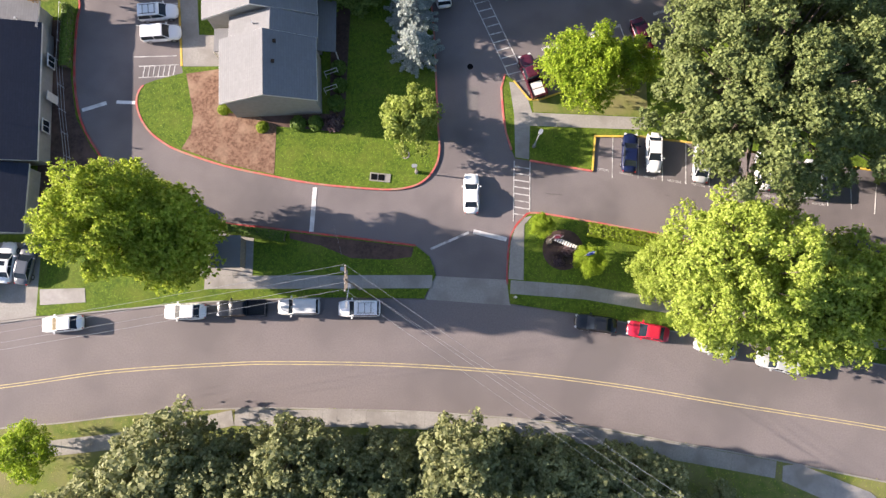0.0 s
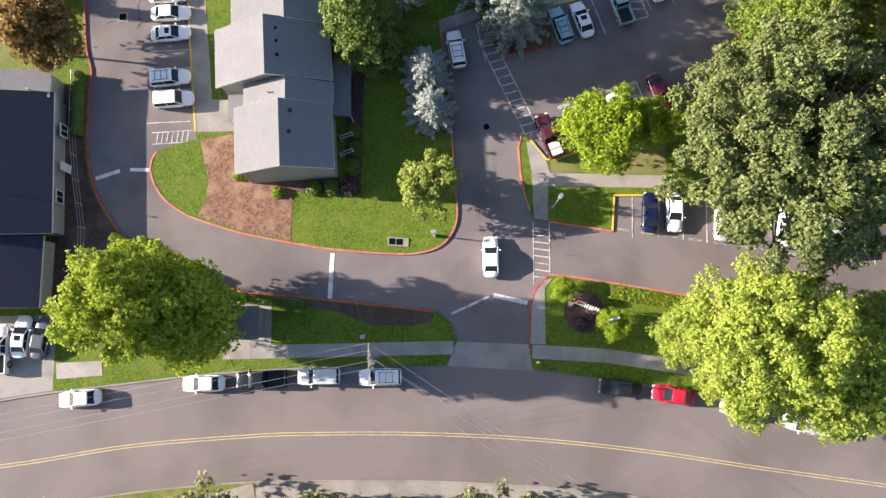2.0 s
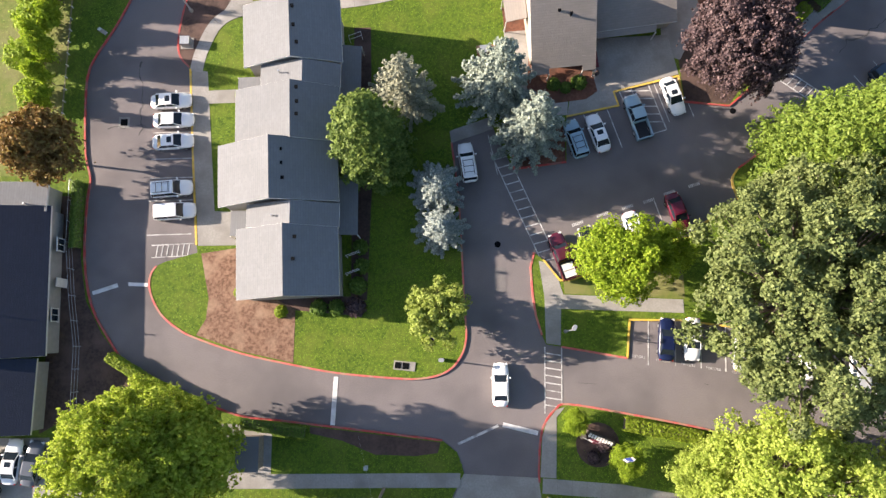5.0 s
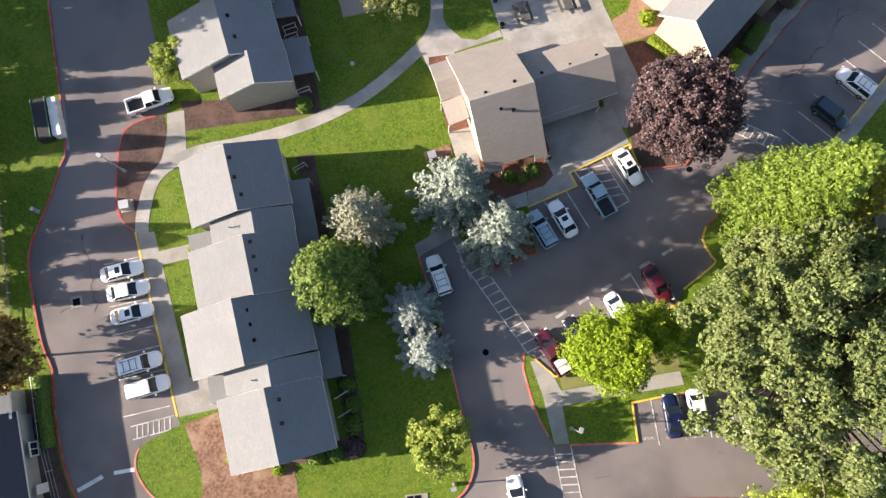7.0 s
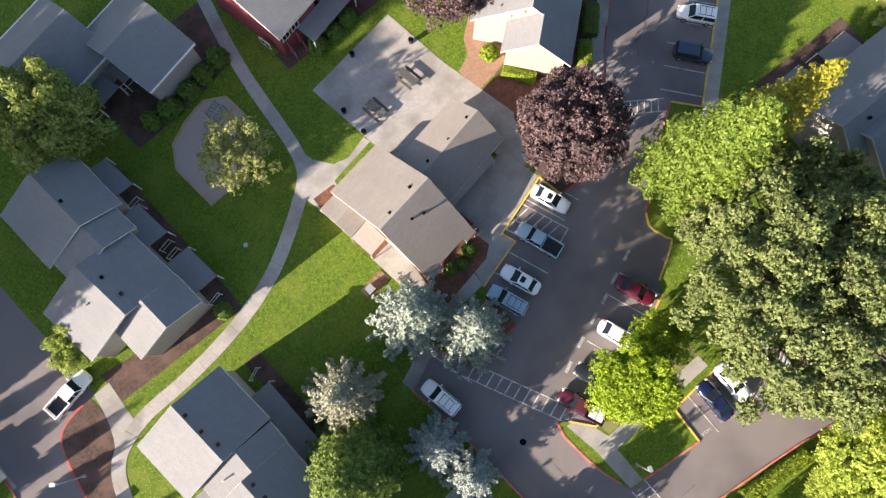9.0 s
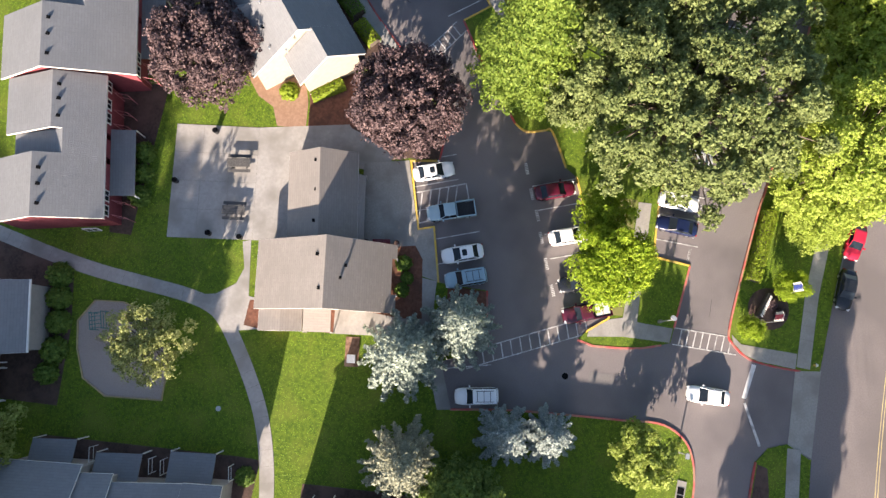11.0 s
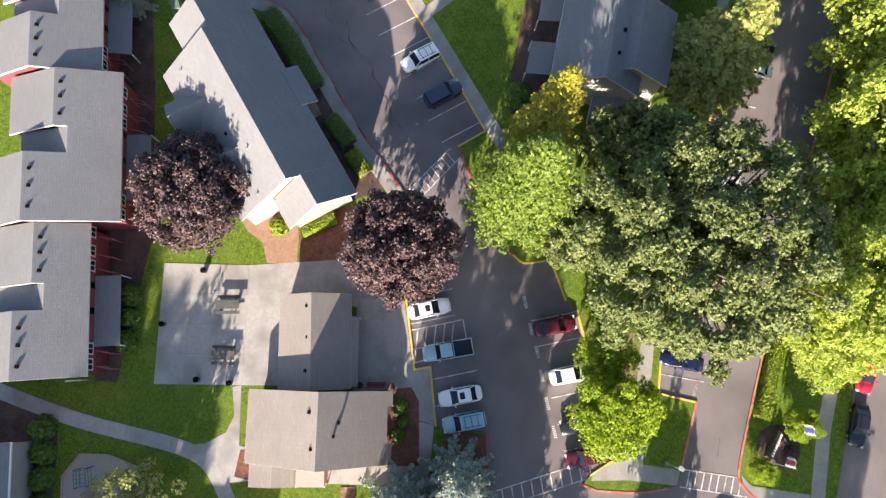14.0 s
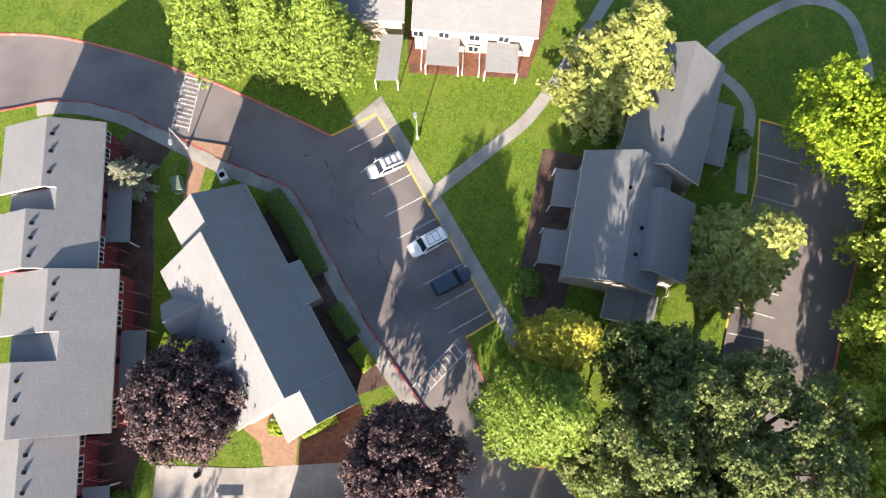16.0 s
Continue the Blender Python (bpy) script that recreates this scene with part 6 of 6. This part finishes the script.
plant(w, [(-21.0 + 2.3 * k, -10.4 - 0.03 * max(0, k - 8) ** 1.8 - 0.5 * ((k * 5) % 3), 0.8 + 0.13 * ((k * 7) % 5), 40 * k) for k in range(20)])
p = shrub("purple_shrub", 1.0, 1.0, L_PLUM, 900, 0.22, "dark purple shrub at the townhouse corner")
plant(p, [(-12.6, 25.4, 1.1, 0), (14.4, 10.2, 0.8, 40, "purple flowering shrub in the sign bed"), (13.2, 9.0, 0.7, 0, "purple flowering shrub in the sign bed")])

# ---- poles, lamps, fences and small things ----


def lamp_post(at, rz, height, reach, label):
    t = thing("street_lamp", (*at, 0.1), rz, label, "street lamp", "lamps")
    part("post", Mesh().tube((0, 0, 0), (0, 0, height), 0.09, 0.06, 10), METAL, t)
    part("base", Mesh().tube((0, 0, 0), (0, 0, 0.5), 0.22, 0.2, 12), CONCRETE, t, "round concrete footing")
    if reach:
        part("arm", Mesh().tube((0, 0, height - 0.1), (reach, 0, height + 0.15), 0.05, 0.04, 8), METAL, t)
    part("lamp_head", Mesh().prism(rounded(reach - 0.2, reach + 0.42, 0.21, 0.16), height + 0.02, height + 0.24), METAL, t, "grey oval lamp head")
    return t


lamp_post((10.7, 22.5), 60, 4.6, 0.12, "grey parking lot lamp on the small lawn")
lamp_post((-3.0, 19.5), 180, 2.6, 0.0, "low grey lamp post on the loop lawn")
lamp_post((-32.9, 61.4), 140, 5.0, 0.4, "tall pale lamp on an arm over the drive")
lamp_post((66.0, 56.9), 20, 4.6, 0.7, "tall grey lamp beside the north lot")
lamp_post((61.4, 83.6), 200, 5.6, 1.6, "pale lamp on an arm beside the north drive")
t = thing("drain_marker", (-43.5, 58.9, 0.12), -35, "small pale concrete marker in the verge", "marker")
part("slab", Mesh().box(0, 0, 0.12, 1.2, 0.45, 0.24), PALE, t)
part("cap", Mesh().box(-0.35, 0, 0.27, 0.3, 0.4, 0.06), TRIM, t, "white cap")
t = thing("meter_post", (-11.3, 8.2, 0.12), 0, "small white utility post on the verge", "utility post")
part("post", Mesh().box(0, 0, 0.4, 0.35, 0.35, 0.8), TRIM, t)
part("cap", Mesh().box(0, 0, 0.84, 0.42, 0.42, 0.08), METAL, t)

t = thing("utility_pole", (-9.4, 6.0, 0.1), 0, "tall wooden utility pole with crossarms and transformer", "utility pole")
part("pole", Mesh().tube((0, 0, 0), (0, 0, 11.7), 0.17, 0.11, 10), WOOD, t)
part("crossarm", Mesh().box(0, 0.1, 11.2, 0.14, 2.6, 0.14), WOOD, t)
part("crossarm", Mesh().box(0, 0.1, 10.1, 0.14, 1.8, 0.14), WOOD, t)
part("transformer", Mesh().tube((0.1, -0.45, 8.6), (0.1, -0.45, 9.7), 0.26, 0.26, 12), METAL, t, "grey steel transformer can")
part("street_lamp_arm", Mesh().tube((0, 0, 8.2), (-0.2, -2.0, 8.7), 0.05, 0.04, 8).box(-0.22, -2.3, 8.7, 0.26, 0.7, 0.14), METAL, t, "grey lamp arm over the street")
for y in (-1.1, -0.4, 0.6, 1.3):
    part("insulator", Mesh().tube((0, y, 11.25), (0, y, 11.5), 0.05, 0.04, 8), TRIM, t, "small pale insulator")


def cable(a, b, sag, r=0.015):
    pts = []
    for k in range(17):
        f = k / 16
        q = Vector(a).lerp(Vector(b), f)
        q.z -= sag * 4 * f * (1 - f)
        pts.append(q)
    ms = Mesh()
    n = len(pts)
    vs = []
    for p in pts:
        for j in range(5):
            w = 2 * math.pi * j / 5
            vs.append((p.x, p.y + r * math.cos(w), p.z + r * math.sin(w)))
    ms.add(vs, [(5 * i + j, 5 * i + (j + 1) % 5, 5 * i + 5 + (j + 1) % 5, 5 * i + 5 + j) for i in range(n - 1) for j in range(5)])
    ob = part("power_cable", ms, METAL)
    return tagged(ob, "thin grey overhead power cable above the street", "cable", "cables")


for dy in (-1.1, -0.4, 0.6, 1.3):
    cable((-9.4, 6.1 + dy, 11.6), (-74, -4.6 + dy, 11.2), 1.0)
for dy in (-1.1, 0.1, 1.3):
    cable((-9.4, 6.1 + dy, 11.5), (26, -18.5 + dy, 10.8), 0.9)
cable((-9.4, 6.1, 10.2), (26, -16.9, 9.6), 1.0)
cable((-9.4, 6.4, 10.2), (-11.4, 12.2, 6.4), 0.2)

f = thing("fence", (0, 0, 0.1), 0, "thin wire fence on metal posts beside the west drive", "fence")
fl = [(-45.2, 40.2), (-45.0, 33.0), (-44.2, 27.0), (-43.2, 21.4), (-43.0, 14.0)]
for a, b2 in zip(fl[:-1], fl[1:]):
    a, b2 = Vector(a), Vector(b2)
    n = max(2, int((b2 - a).length / 2.4))
    for i in range(n):
        q = a.lerp(b2, i / n)
        part("post", Mesh().tube((q.x, q.y, 0), (q.x, q.y, 1.5), 0.035, 0.035, 6), METAL, f)
    for z in (0.3, 0.9, 1.46):
        part("rail", Mesh().tube((a.x, a.y, z), (b2.x, b2.y, z), 0.02, 0.02, 5), METAL, f)

# entrance sign, mailbox shelter, bins and boxes
setting("sign_bed", Mesh().tube((13.7, 10.3, 0.0), (13.7, 10.3, 0.15), 2.35, 2.35, 28), BED, "round soil bed at the entrance sign")
s = thing("entrance_sign", (13.9, 11.0, 0.14), -24, "dark entrance sign with white carved bars", "sign")
part("base_wall", Mesh().box(0, 0.12, 0.35, 3.1, 0.4, 0.7), BARK, s, "dark low sign wall")
for k in range(9):
    z = 0.78 + 0.05 * (k % 2)
    part("letter_bar", Mesh().slab([(-1.3 + 0.3 * k, -0.3, z - 0.16), (-1.1 + 0.3 * k, -0.3, z - 0.16), (-1.1 + 0.3 * k, 0.12, z + 0.16), (-1.3 + 0.3 * k, 0.12, z + 0.16)], 0.06), TRIM, s, "white carved bar")
part("stump", Mesh().tube((-1.75, -0.5, 0), (-1.75, -0.5, 0.6), 0.35, 0.3, 12), WOOD, s, "weathered post at the sign's end")

def banner_flag(at, rz, colour, label):
    s = thing("banner_flag", (*at, 0.12), rz, label, "banner flag", "banner flags")
    part("pole", Mesh().tube((0, 0, 0), (0, 0, 5.0), 0.035, 0.02, 8), METAL, s)
    bm = Mesh()
    vs = []
    for k in range(7):
        x, y = 0.04 + 0.16 * k, 0.07 * math.sin(1.3 * k)
        for z in (3.0 + 0.04 * k, 4.9 - 0.03 * k):
            vs += [(x, y - 0.01, z), (x, y + 0.01, z)]
    fs = [(0, 2, 3, 1), (24, 25, 27, 26)]
    for k in range(6):
        o = 4 * k
        fs += [(o, o + 4, o + 6, o + 2), (o + 1, o + 3, o + 7, o + 5), (o + 2, o + 6, o + 7, o + 3), (o, o + 1, o + 5, o + 4)]
    bm.add(vs, fs)
    cloth = part("cloth", bm, TRIM, s, "white rippled cloth")
    for k in range(5):
        part("letter_bar", Mesh().box(0.45, 0.0, 3.4 + 0.3 * k, 0.6 - 0.08 * (k % 2), 0.24, 0.13), colour, cloth, "dark printed bar")
    return s


banner_flag((15.45, 9.2), 12, FLAG_BLUE, "tall white banner flag with blue bars beside the sign")
banner_flag((12.0, 11.2), -4, FLAG_RED, "tall white banner flag with dark red bars beside the sign wall")
t = thing("bench", (15.5, 54.4, 0.155), 96, "dark red wooden bench in the clubhouse court", "bench")
for k in range(3):
    part("seat_board", Mesh().box(0, -0.16 + 0.16 * k, 0.44, 2.0, 0.14, 0.05), SIDING_RED, t)
part("backrest", Mesh().box(0, 0.3, 0.72, 2.0, 0.06, 0.36), SIDING_RED, t)
for k in (-0.8, 0.8):
    part("leg", Mesh().box(k, 0, 0.21, 0.1, 0.46, 0.42), DARK, t)
for x, y in ((15.5, 52.7), (15.2, 56.1)):
    t = thing("planter_pot", (x, y, 0.155), 0, "dark round planter pot in the clubhouse court", "planter", "planters")
    part("pot", Mesh().tube((0, 0, 0), (0, 0, 0.5), 0.24, 0.34, 14), DARK, t)
    part("soil", Mesh().tube((0, 0, 0.46), (0, 0, 0.52), 0.29, 0.29, 14), BED, t)
t = thing("lawn_drain", (-4.7, 69.1, 0.1), 0, "small round drain cover in the shaded lawn", "drain cover")
part("ring", Mesh().tube((0, 0, 0), (0, 0, 0.06), 0.28, 0.28, 18), METAL, t)
part("lid", Mesh().tube((0, 0, 0.05), (0, 0, 0.08), 0.2, 0.2, 16), METAL, t, "grey round lid")
h = thing("bus_shelter", (-23.9, 10.0, 0.12), 0, "small flat-roofed shelter with grey roof", "shelter")
part("roof", Mesh().box(0, 0, 2.5, 3.2, 3.6, 0.16), ROOF, h, "grey flat roof")
part("side_wall", Mesh().box(1.4, 0, 1.2, 0.12, 3.2, 2.4), WOOD, h)
part("back_wall", Mesh().box(0, 1.6, 1.2, 2.8, 0.12, 2.4), WOOD, h)
for y in (-1.6, 1.6):
    part("post", Mesh().box(-1.4, y, 1.2, 0.12, 0.12, 2.4), WOOD, h)
flat("shelter_pad", [(-27.5, 7.6), (-21.6, 7.6), (-21.6, 12.6), (-27.5, 12.9)], CONCRETE, "grey concrete pad under the shelter", 0.151)
t = thing("utility_vault", (-7.2, 18.9, 0.12), -6, "concrete utility vault with two dark lids in the lawn", "utility vault")
part("frame", Mesh().box(0, 0, 0.02, 2.4, 1.0, 0.12), CONCRETE, t)
for x in (-0.7, 0.15):
    part("lid", Mesh().box(x, 0, 0.09, 0.7, 0.7, 0.05), VENT, t, "dark steel lid")
t = thing("lawn_drain", (-4.3, 21.6, 0.1), 0, "round weathered drain cover in the lawn", "drain cover")
part("ring", Mesh().tube((0, 0, 0), (0, 0, 0.07), 0.5, 0.5, 18), CONCRETE, t)
part("lid", Mesh().tube((0, 0, 0.06), (0, 0, 0.1), 0.36, 0.36, 16), VENT, t, "dark round lid")
t = thing("dumpster", (-40.4, 69.2, 0.02), 3, "dark steel dumpster with pale lids beside the drive", "dumpster")
part("bin", Mesh().box(-0.7, 0, 0.75, 1.5, 5.0, 1.4), DARK, t)
part("bin_lip", Mesh().box(-1.5, 0, 1.47, 0.1, 5.2, 0.1).box(0.1, 0, 1.47, 0.1, 5.2, 0.1), GREENBOX, t)
for y in (-1.8, -0.6, 0.6, 1.8):
    part("lid", Mesh().prism([(px + 0.75, py + y) for px, py in rounded(-0.5, 0.5, 0.585, 0.14)], 0.0, 1.3), TRIM, t, "pale plastic bin")
flat("dumpster_pad", [(-42.2, 65.4), (-38.9, 65.4), (-38.9, 72.6), (-42.2, 72.6)], CONCRETE, "concrete pad under the bins", 0.02)
t = thing("electric_box", (-33.2, 57.2, 0.14), 0, "grey-green electrical cabinet on a pad", "electrical box")
part("cabinet", Mesh().box(0, 0, 0.5, 1.1, 1.0, 1.0), METAL, t)
part("pad", Mesh().box(0, 0, 0.04, 1.5, 1.4, 0.1), CONCRETE, t)
t = thing("electric_box", (2.3, 55.8, 0.12), 5, "small pale utility box on the lawn", "electrical box")
part("cabinet", Mesh().box(0, 0, 0.35, 0.9, 0.9, 0.7), METAL, t)
part("pad", Mesh().box(0.75, 0, 0.03, 3.2, 1.5, 0.08), MULCH, t, "dark bark pad")


def picnic_table(at, rz):
    t = thing("picnic_table", (*at, 0.15), rz, "dark metal picnic table with two benches", "picnic table", "picnic tables")
    for k in range(5):
        part("table_board", Mesh().box(0, -0.32 + 0.16 * k, 0.75, 2.1, 0.145, 0.05), TABLE, t)
    for s in (1, -1):
        part("bench", Mesh().box(0, s * 0.72, 0.45, 2.1, 0.28, 0.05), TABLE, t)
        part("leg_frame", Mesh().box(s * 0.7, 0, 0.37, 0.1, 1.5, 0.08).box(s * 0.7, 0.3, 0.37, 0.1, 0.08, 0.74).box(s * 0.7, -0.3, 0.37, 0.1, 0.08, 0.74), TABLE, t)
    return t


def patio_bin(at, label):
    t = thing("patio_bin", (*at, 0.15), 10, label, "litter bin", "patio bins")
    part("drum", Mesh().tube((0, 0, 0), (0, 0, 0.75), 0.27, 0.3, 12), DARK, t)
    part("lid", Mesh().tube((0, 0, 0.74), (0, 0, 0.84), 0.32, 0.2, 12), VENT, t, "dark domed lid")
    return t


pb = patio_bin((25.6, 74.8), "dark round litter bin at the patio's edge")
for q in ((19.3, 78.2), (13.9, 73.5), (13.9, 70.0)):
    copy_thing(pb, pose(*q, 0.15, 0, 0, 0))
tb = picnic_table((22.2, 71.5), 97)
tb.matrix_basis = pose(22.2, 71.5, 0.15, 0, 0, 97) @ Matrix.Diagonal((1.2, 1.2, 1.05, 1))
tb2 = copy_thing(tb, pose(16.75, 71.1, 0.15, 0, 0, 95))
tb2.matrix_basis = pose(16.75, 71.1, 0.15, 0, 0, 95) @ Matrix.Diagonal((1.2, 1.2, 1.05, 1))
t = thing("electric_box", (56.6, 83.6, 0.14), 25, "green utility transformer box on a concrete pad", "electrical box")
part("cabinet", Mesh().box(0, 0, 0.5, 1.7, 1.0, 1.0), GREENBOX, t)
part("pad", Mesh().box(0, 0, 0.03, 2.0, 1.3, 0.1), CONCRETE, t)
t = thing("air_conditioner", (58.3, 78.6, 0.14), 36, "pale grey outdoor air conditioner beside the office end", "air conditioner")
part("cabinet", Mesh().box(0, 0, 0.45, 1.3, 0.9, 0.9), TRIM, t)
part("fan_guard", Mesh().tube((0, 0, 0.9), (0, 0, 0.95), 0.34, 0.32, 14), VENT, t, "dark round fan guard")
part("pad", Mesh().box(0, 0, 0.03, 1.6, 1.2, 0.1), CONCRETE, t)
t = thing("fire_hydrant", (8.1, 4.9, 0.14), 0, "small pale fire hydrant on the street verge", "hydrant")
part("barrel", Mesh().tube((0, 0, 0), (0, 0, 0.6), 0.13, 0.12, 12), YELLOW, t)
part("bonnet", Mesh().tube((0, 0, 0.6), (0, 0, 0.78), 0.16, 0.05, 12), TRIM, t, "white domed bonnet")
part("nozzle", Mesh().tube((-0.22, 0, 0.45), (0.22, 0, 0.45), 0.06, 0.06, 8), TRIM, t)
t = thing("play_frame", (2.9, 83.0, 0.13), 15, "teal metal climbing frame in the gravel area", "play equipment")
for x, y in ((-0.9, -0.6), (0.9, -0.6), (0.9, 0.6), (-0.9, 0.6)):
    part("post", Mesh().tube((x, y, 0), (x, y, 1.9), 0.05, 0.05, 8), TEAL, t)
for z in (0.7, 1.3, 1.85):
    for y in (-0.6, 0.6):
        part("rung", Mesh().tube((-0.9, y, z), (0.9, y, z), 0.04, 0.04, 6), TEAL, t)
for k in range(5):
    part("top_bar", Mesh().tube((-0.8 + 0.4 * k, -0.6, 1.85), (-0.8 + 0.4 * k, 0.6, 1.85), 0.04, 0.04, 6), TEAL, t)
t = thing("bench", (0.9, 82.4, 0.13), 80, "weathered wooden bench in the gravel area", "bench")
for k in range(3):
    part("seat_board", Mesh().box(0, -0.16 + 0.16 * k, 0.44, 1.7, 0.14, 0.05), WOOD, t)
for s in (-0.65, 0.65):
    part("leg", Mesh().box(s, 0, 0.21, 0.1, 0.42, 0.42), WOOD, t)
t = thing("cargo_crate", (11.2, 29.25, 0.6), 109, "cream-coloured crate in the bed of a pickup truck", "crate")
part("box", Mesh().box(0, 0, 0.22, 1.5, 1.3, 0.44), PALE, t)
part("lid", Mesh().box(0, 0, 0.46, 1.56, 1.36, 0.05), TRIM, t, "cream lid")
part("batten", Mesh().box(0, 0, 0.5, 0.08, 1.36, 0.04), WOOD, t)
c = Mesh().box(-40.2, 47.45, 0.0, 1.3, 1.3, 0.03)
dr = tagged(part("storm_drain", c, CONCRETE), "square concrete storm drain in the drive", "storm drain")
part("grate", Mesh().box(-40.2, 47.45, 0.012, 0.8, 0.8, 0.03), VENT, dr, "dark steel grate")


def word(text, at, rz, size, label):
    cu = bpy.data.curves.new("word", "FONT")
    cu.body, cu.size, cu.extrude, cu.align_x, cu.align_y = text, size, 0.004, "CENTER", "CENTER"
    tmp = bpy.data.objects.new("word", cu)
    scene.collection.objects.link(tmp)
    me = bpy.data.meshes.new_from_object(tmp.evaluated_get(bpy.context.evaluated_depsgraph_get()))
    bpy.data.objects.remove(tmp)
    me.materials.clear()
    ob = part("stall_marking", me, LINE)
    ob.matrix_basis = pose(*at, 0.012, 0, 0, rz)
    return tagged(ob, label, "stall marking", "stall words", "structure")


bpy.context.view_layer.update()
for k in range(10):
    word("VISITORS", (18.6 + 2.75 * k, 19.65 - 0.47 * k), -10, 0.4, "white painted word on the asphalt")


def bars(at, rz, n, label):
    """A painted word too worn to read: a row of short bars."""
    ms = Mesh()
    c, s = math.cos(radians(rz)), math.sin(radians(rz))
    for k in range(n):
        o = (k - (n - 1) / 2) * 0.2
        ms.box(at[0] + c * o, at[1] + s * o, 0.012, 0.12, 0.36, 0.02, rz)
    setting("worn_marking", ms, LINE, label)


for x, y in ((12.6, 34.7), (15.5, 35.7), (18.4, 36.6), (20.9, 37.3), (23.3, 38.2), (26.2, 39.1)):
    bars((x, y), 18, 7, "worn white painted word on the asphalt")


# ---- grass ----
def inside(px, py, poly):
    """Which of the points lie inside the polygon."""
    hit = np.zeros(len(px), bool)
    n = len(poly)
    for i in range(n):
        (x0, y0), (x1, y1) = poly[i][:2], poly[(i + 1) % n][:2]
        if y0 == y1:
            continue
        hit ^= ((y0 > py) != (y1 > py)) & (px < (x1 - x0) * (py - y0) / (y1 - y0) + x0)
    return hit


def grass(poly, area, per, material, label, z=0.12):
    """Tufts of grass that lean a little, left out on walks and beds."""
    x0, x1, y0, y1 = area
    n = int((x1 - x0) * (y1 - y0) * per)
    px, py = rng.uniform(x0, x1, n), rng.uniform(y0, y1, n)
    keep = inside(px, py, poly)
    px, py = px[keep], py[keep]
    for q in NOGRASS:
        if q == poly:
            continue
        xs, ys = [p[0] for p in q], [p[1] for p in q]
        near = np.nonzero((px > min(xs)) & (px < max(xs)) & (py > min(ys)) & (py < max(ys)))[0]
        if len(near):
            drop = near[inside(px[near], py[near], q)]
            px, py = np.delete(px, drop), np.delete(py, drop)
    m = len(px)
    s = rng.uniform(0.6, 1.3, m)
    a = math.pi / 2 + rng.normal(0, 0.6, m)
    c = np.stack([px, py, np.full(m, z - 0.02)], 1)
    w = np.stack([np.cos(a), np.sin(a), np.zeros(m)], 1) * (0.06 * s)[:, None]
    lean = np.stack([0.08 * s + rng.normal(0, 0.03, m), rng.normal(0, 0.03, m), 0.04 * s], 1)
    v = np.stack([c - w, c + w, c + w * 0.7 + lean, c - w * 0.5 + lean * 1.1], 1).reshape(-1, 3)
    ob = part("grass", leaf_mesh("grass", v, material), material)
    return tagged(ob, label, "grass", kind="stuff")


L_GRASS = leaf_mat("grass_blades", (0.158, 0.275, 0.012), (0.235, 0.35, 0.026), 0.45)
L_DRYGRASS = leaf_mat("dry_grass_blades", (0.18, 0.24, 0.02), (0.36, 0.39, 0.07), 0.4)
grass(middle, (-36, 66, 17, 110), 32, L_GRASS, "short mown green grass round the townhouses")
grass(west, (-47, 0, 3, 75), 32, L_GRASS, "short green grass on the west verge")
grass(kerb_e + [(130, -19.85), (70, -6.85), (48.4, -2.75), (38.7, -1.05), (26.3, 0.95), (16.2, 2.85)], (7, 75, -8, 15), 32, L_GRASS, "short green grass on the street verge")
grass(curve(NORTH_KERB) + LOT_N + LOT_S + [(130, -10), (130, 116)], (7, 92, 10, 100), 18, L_GRASS, "short green grass under the oak and on the north lawn")
grass([(-47.4, 44.5), (-47.4, 116), (-130, 116), (-130, 41.0), (-47.4, 41.0)], (-60, -46, 41, 88), 16, L_DRYGRASS, "long sunlit yellow-green grass of the field", 0.138)
grass(ss + [(130, -140), (-130, -140)], (-56, 52, -20, -7), 12, L_DRYGRASS, "rough grass on the bank south of the street")
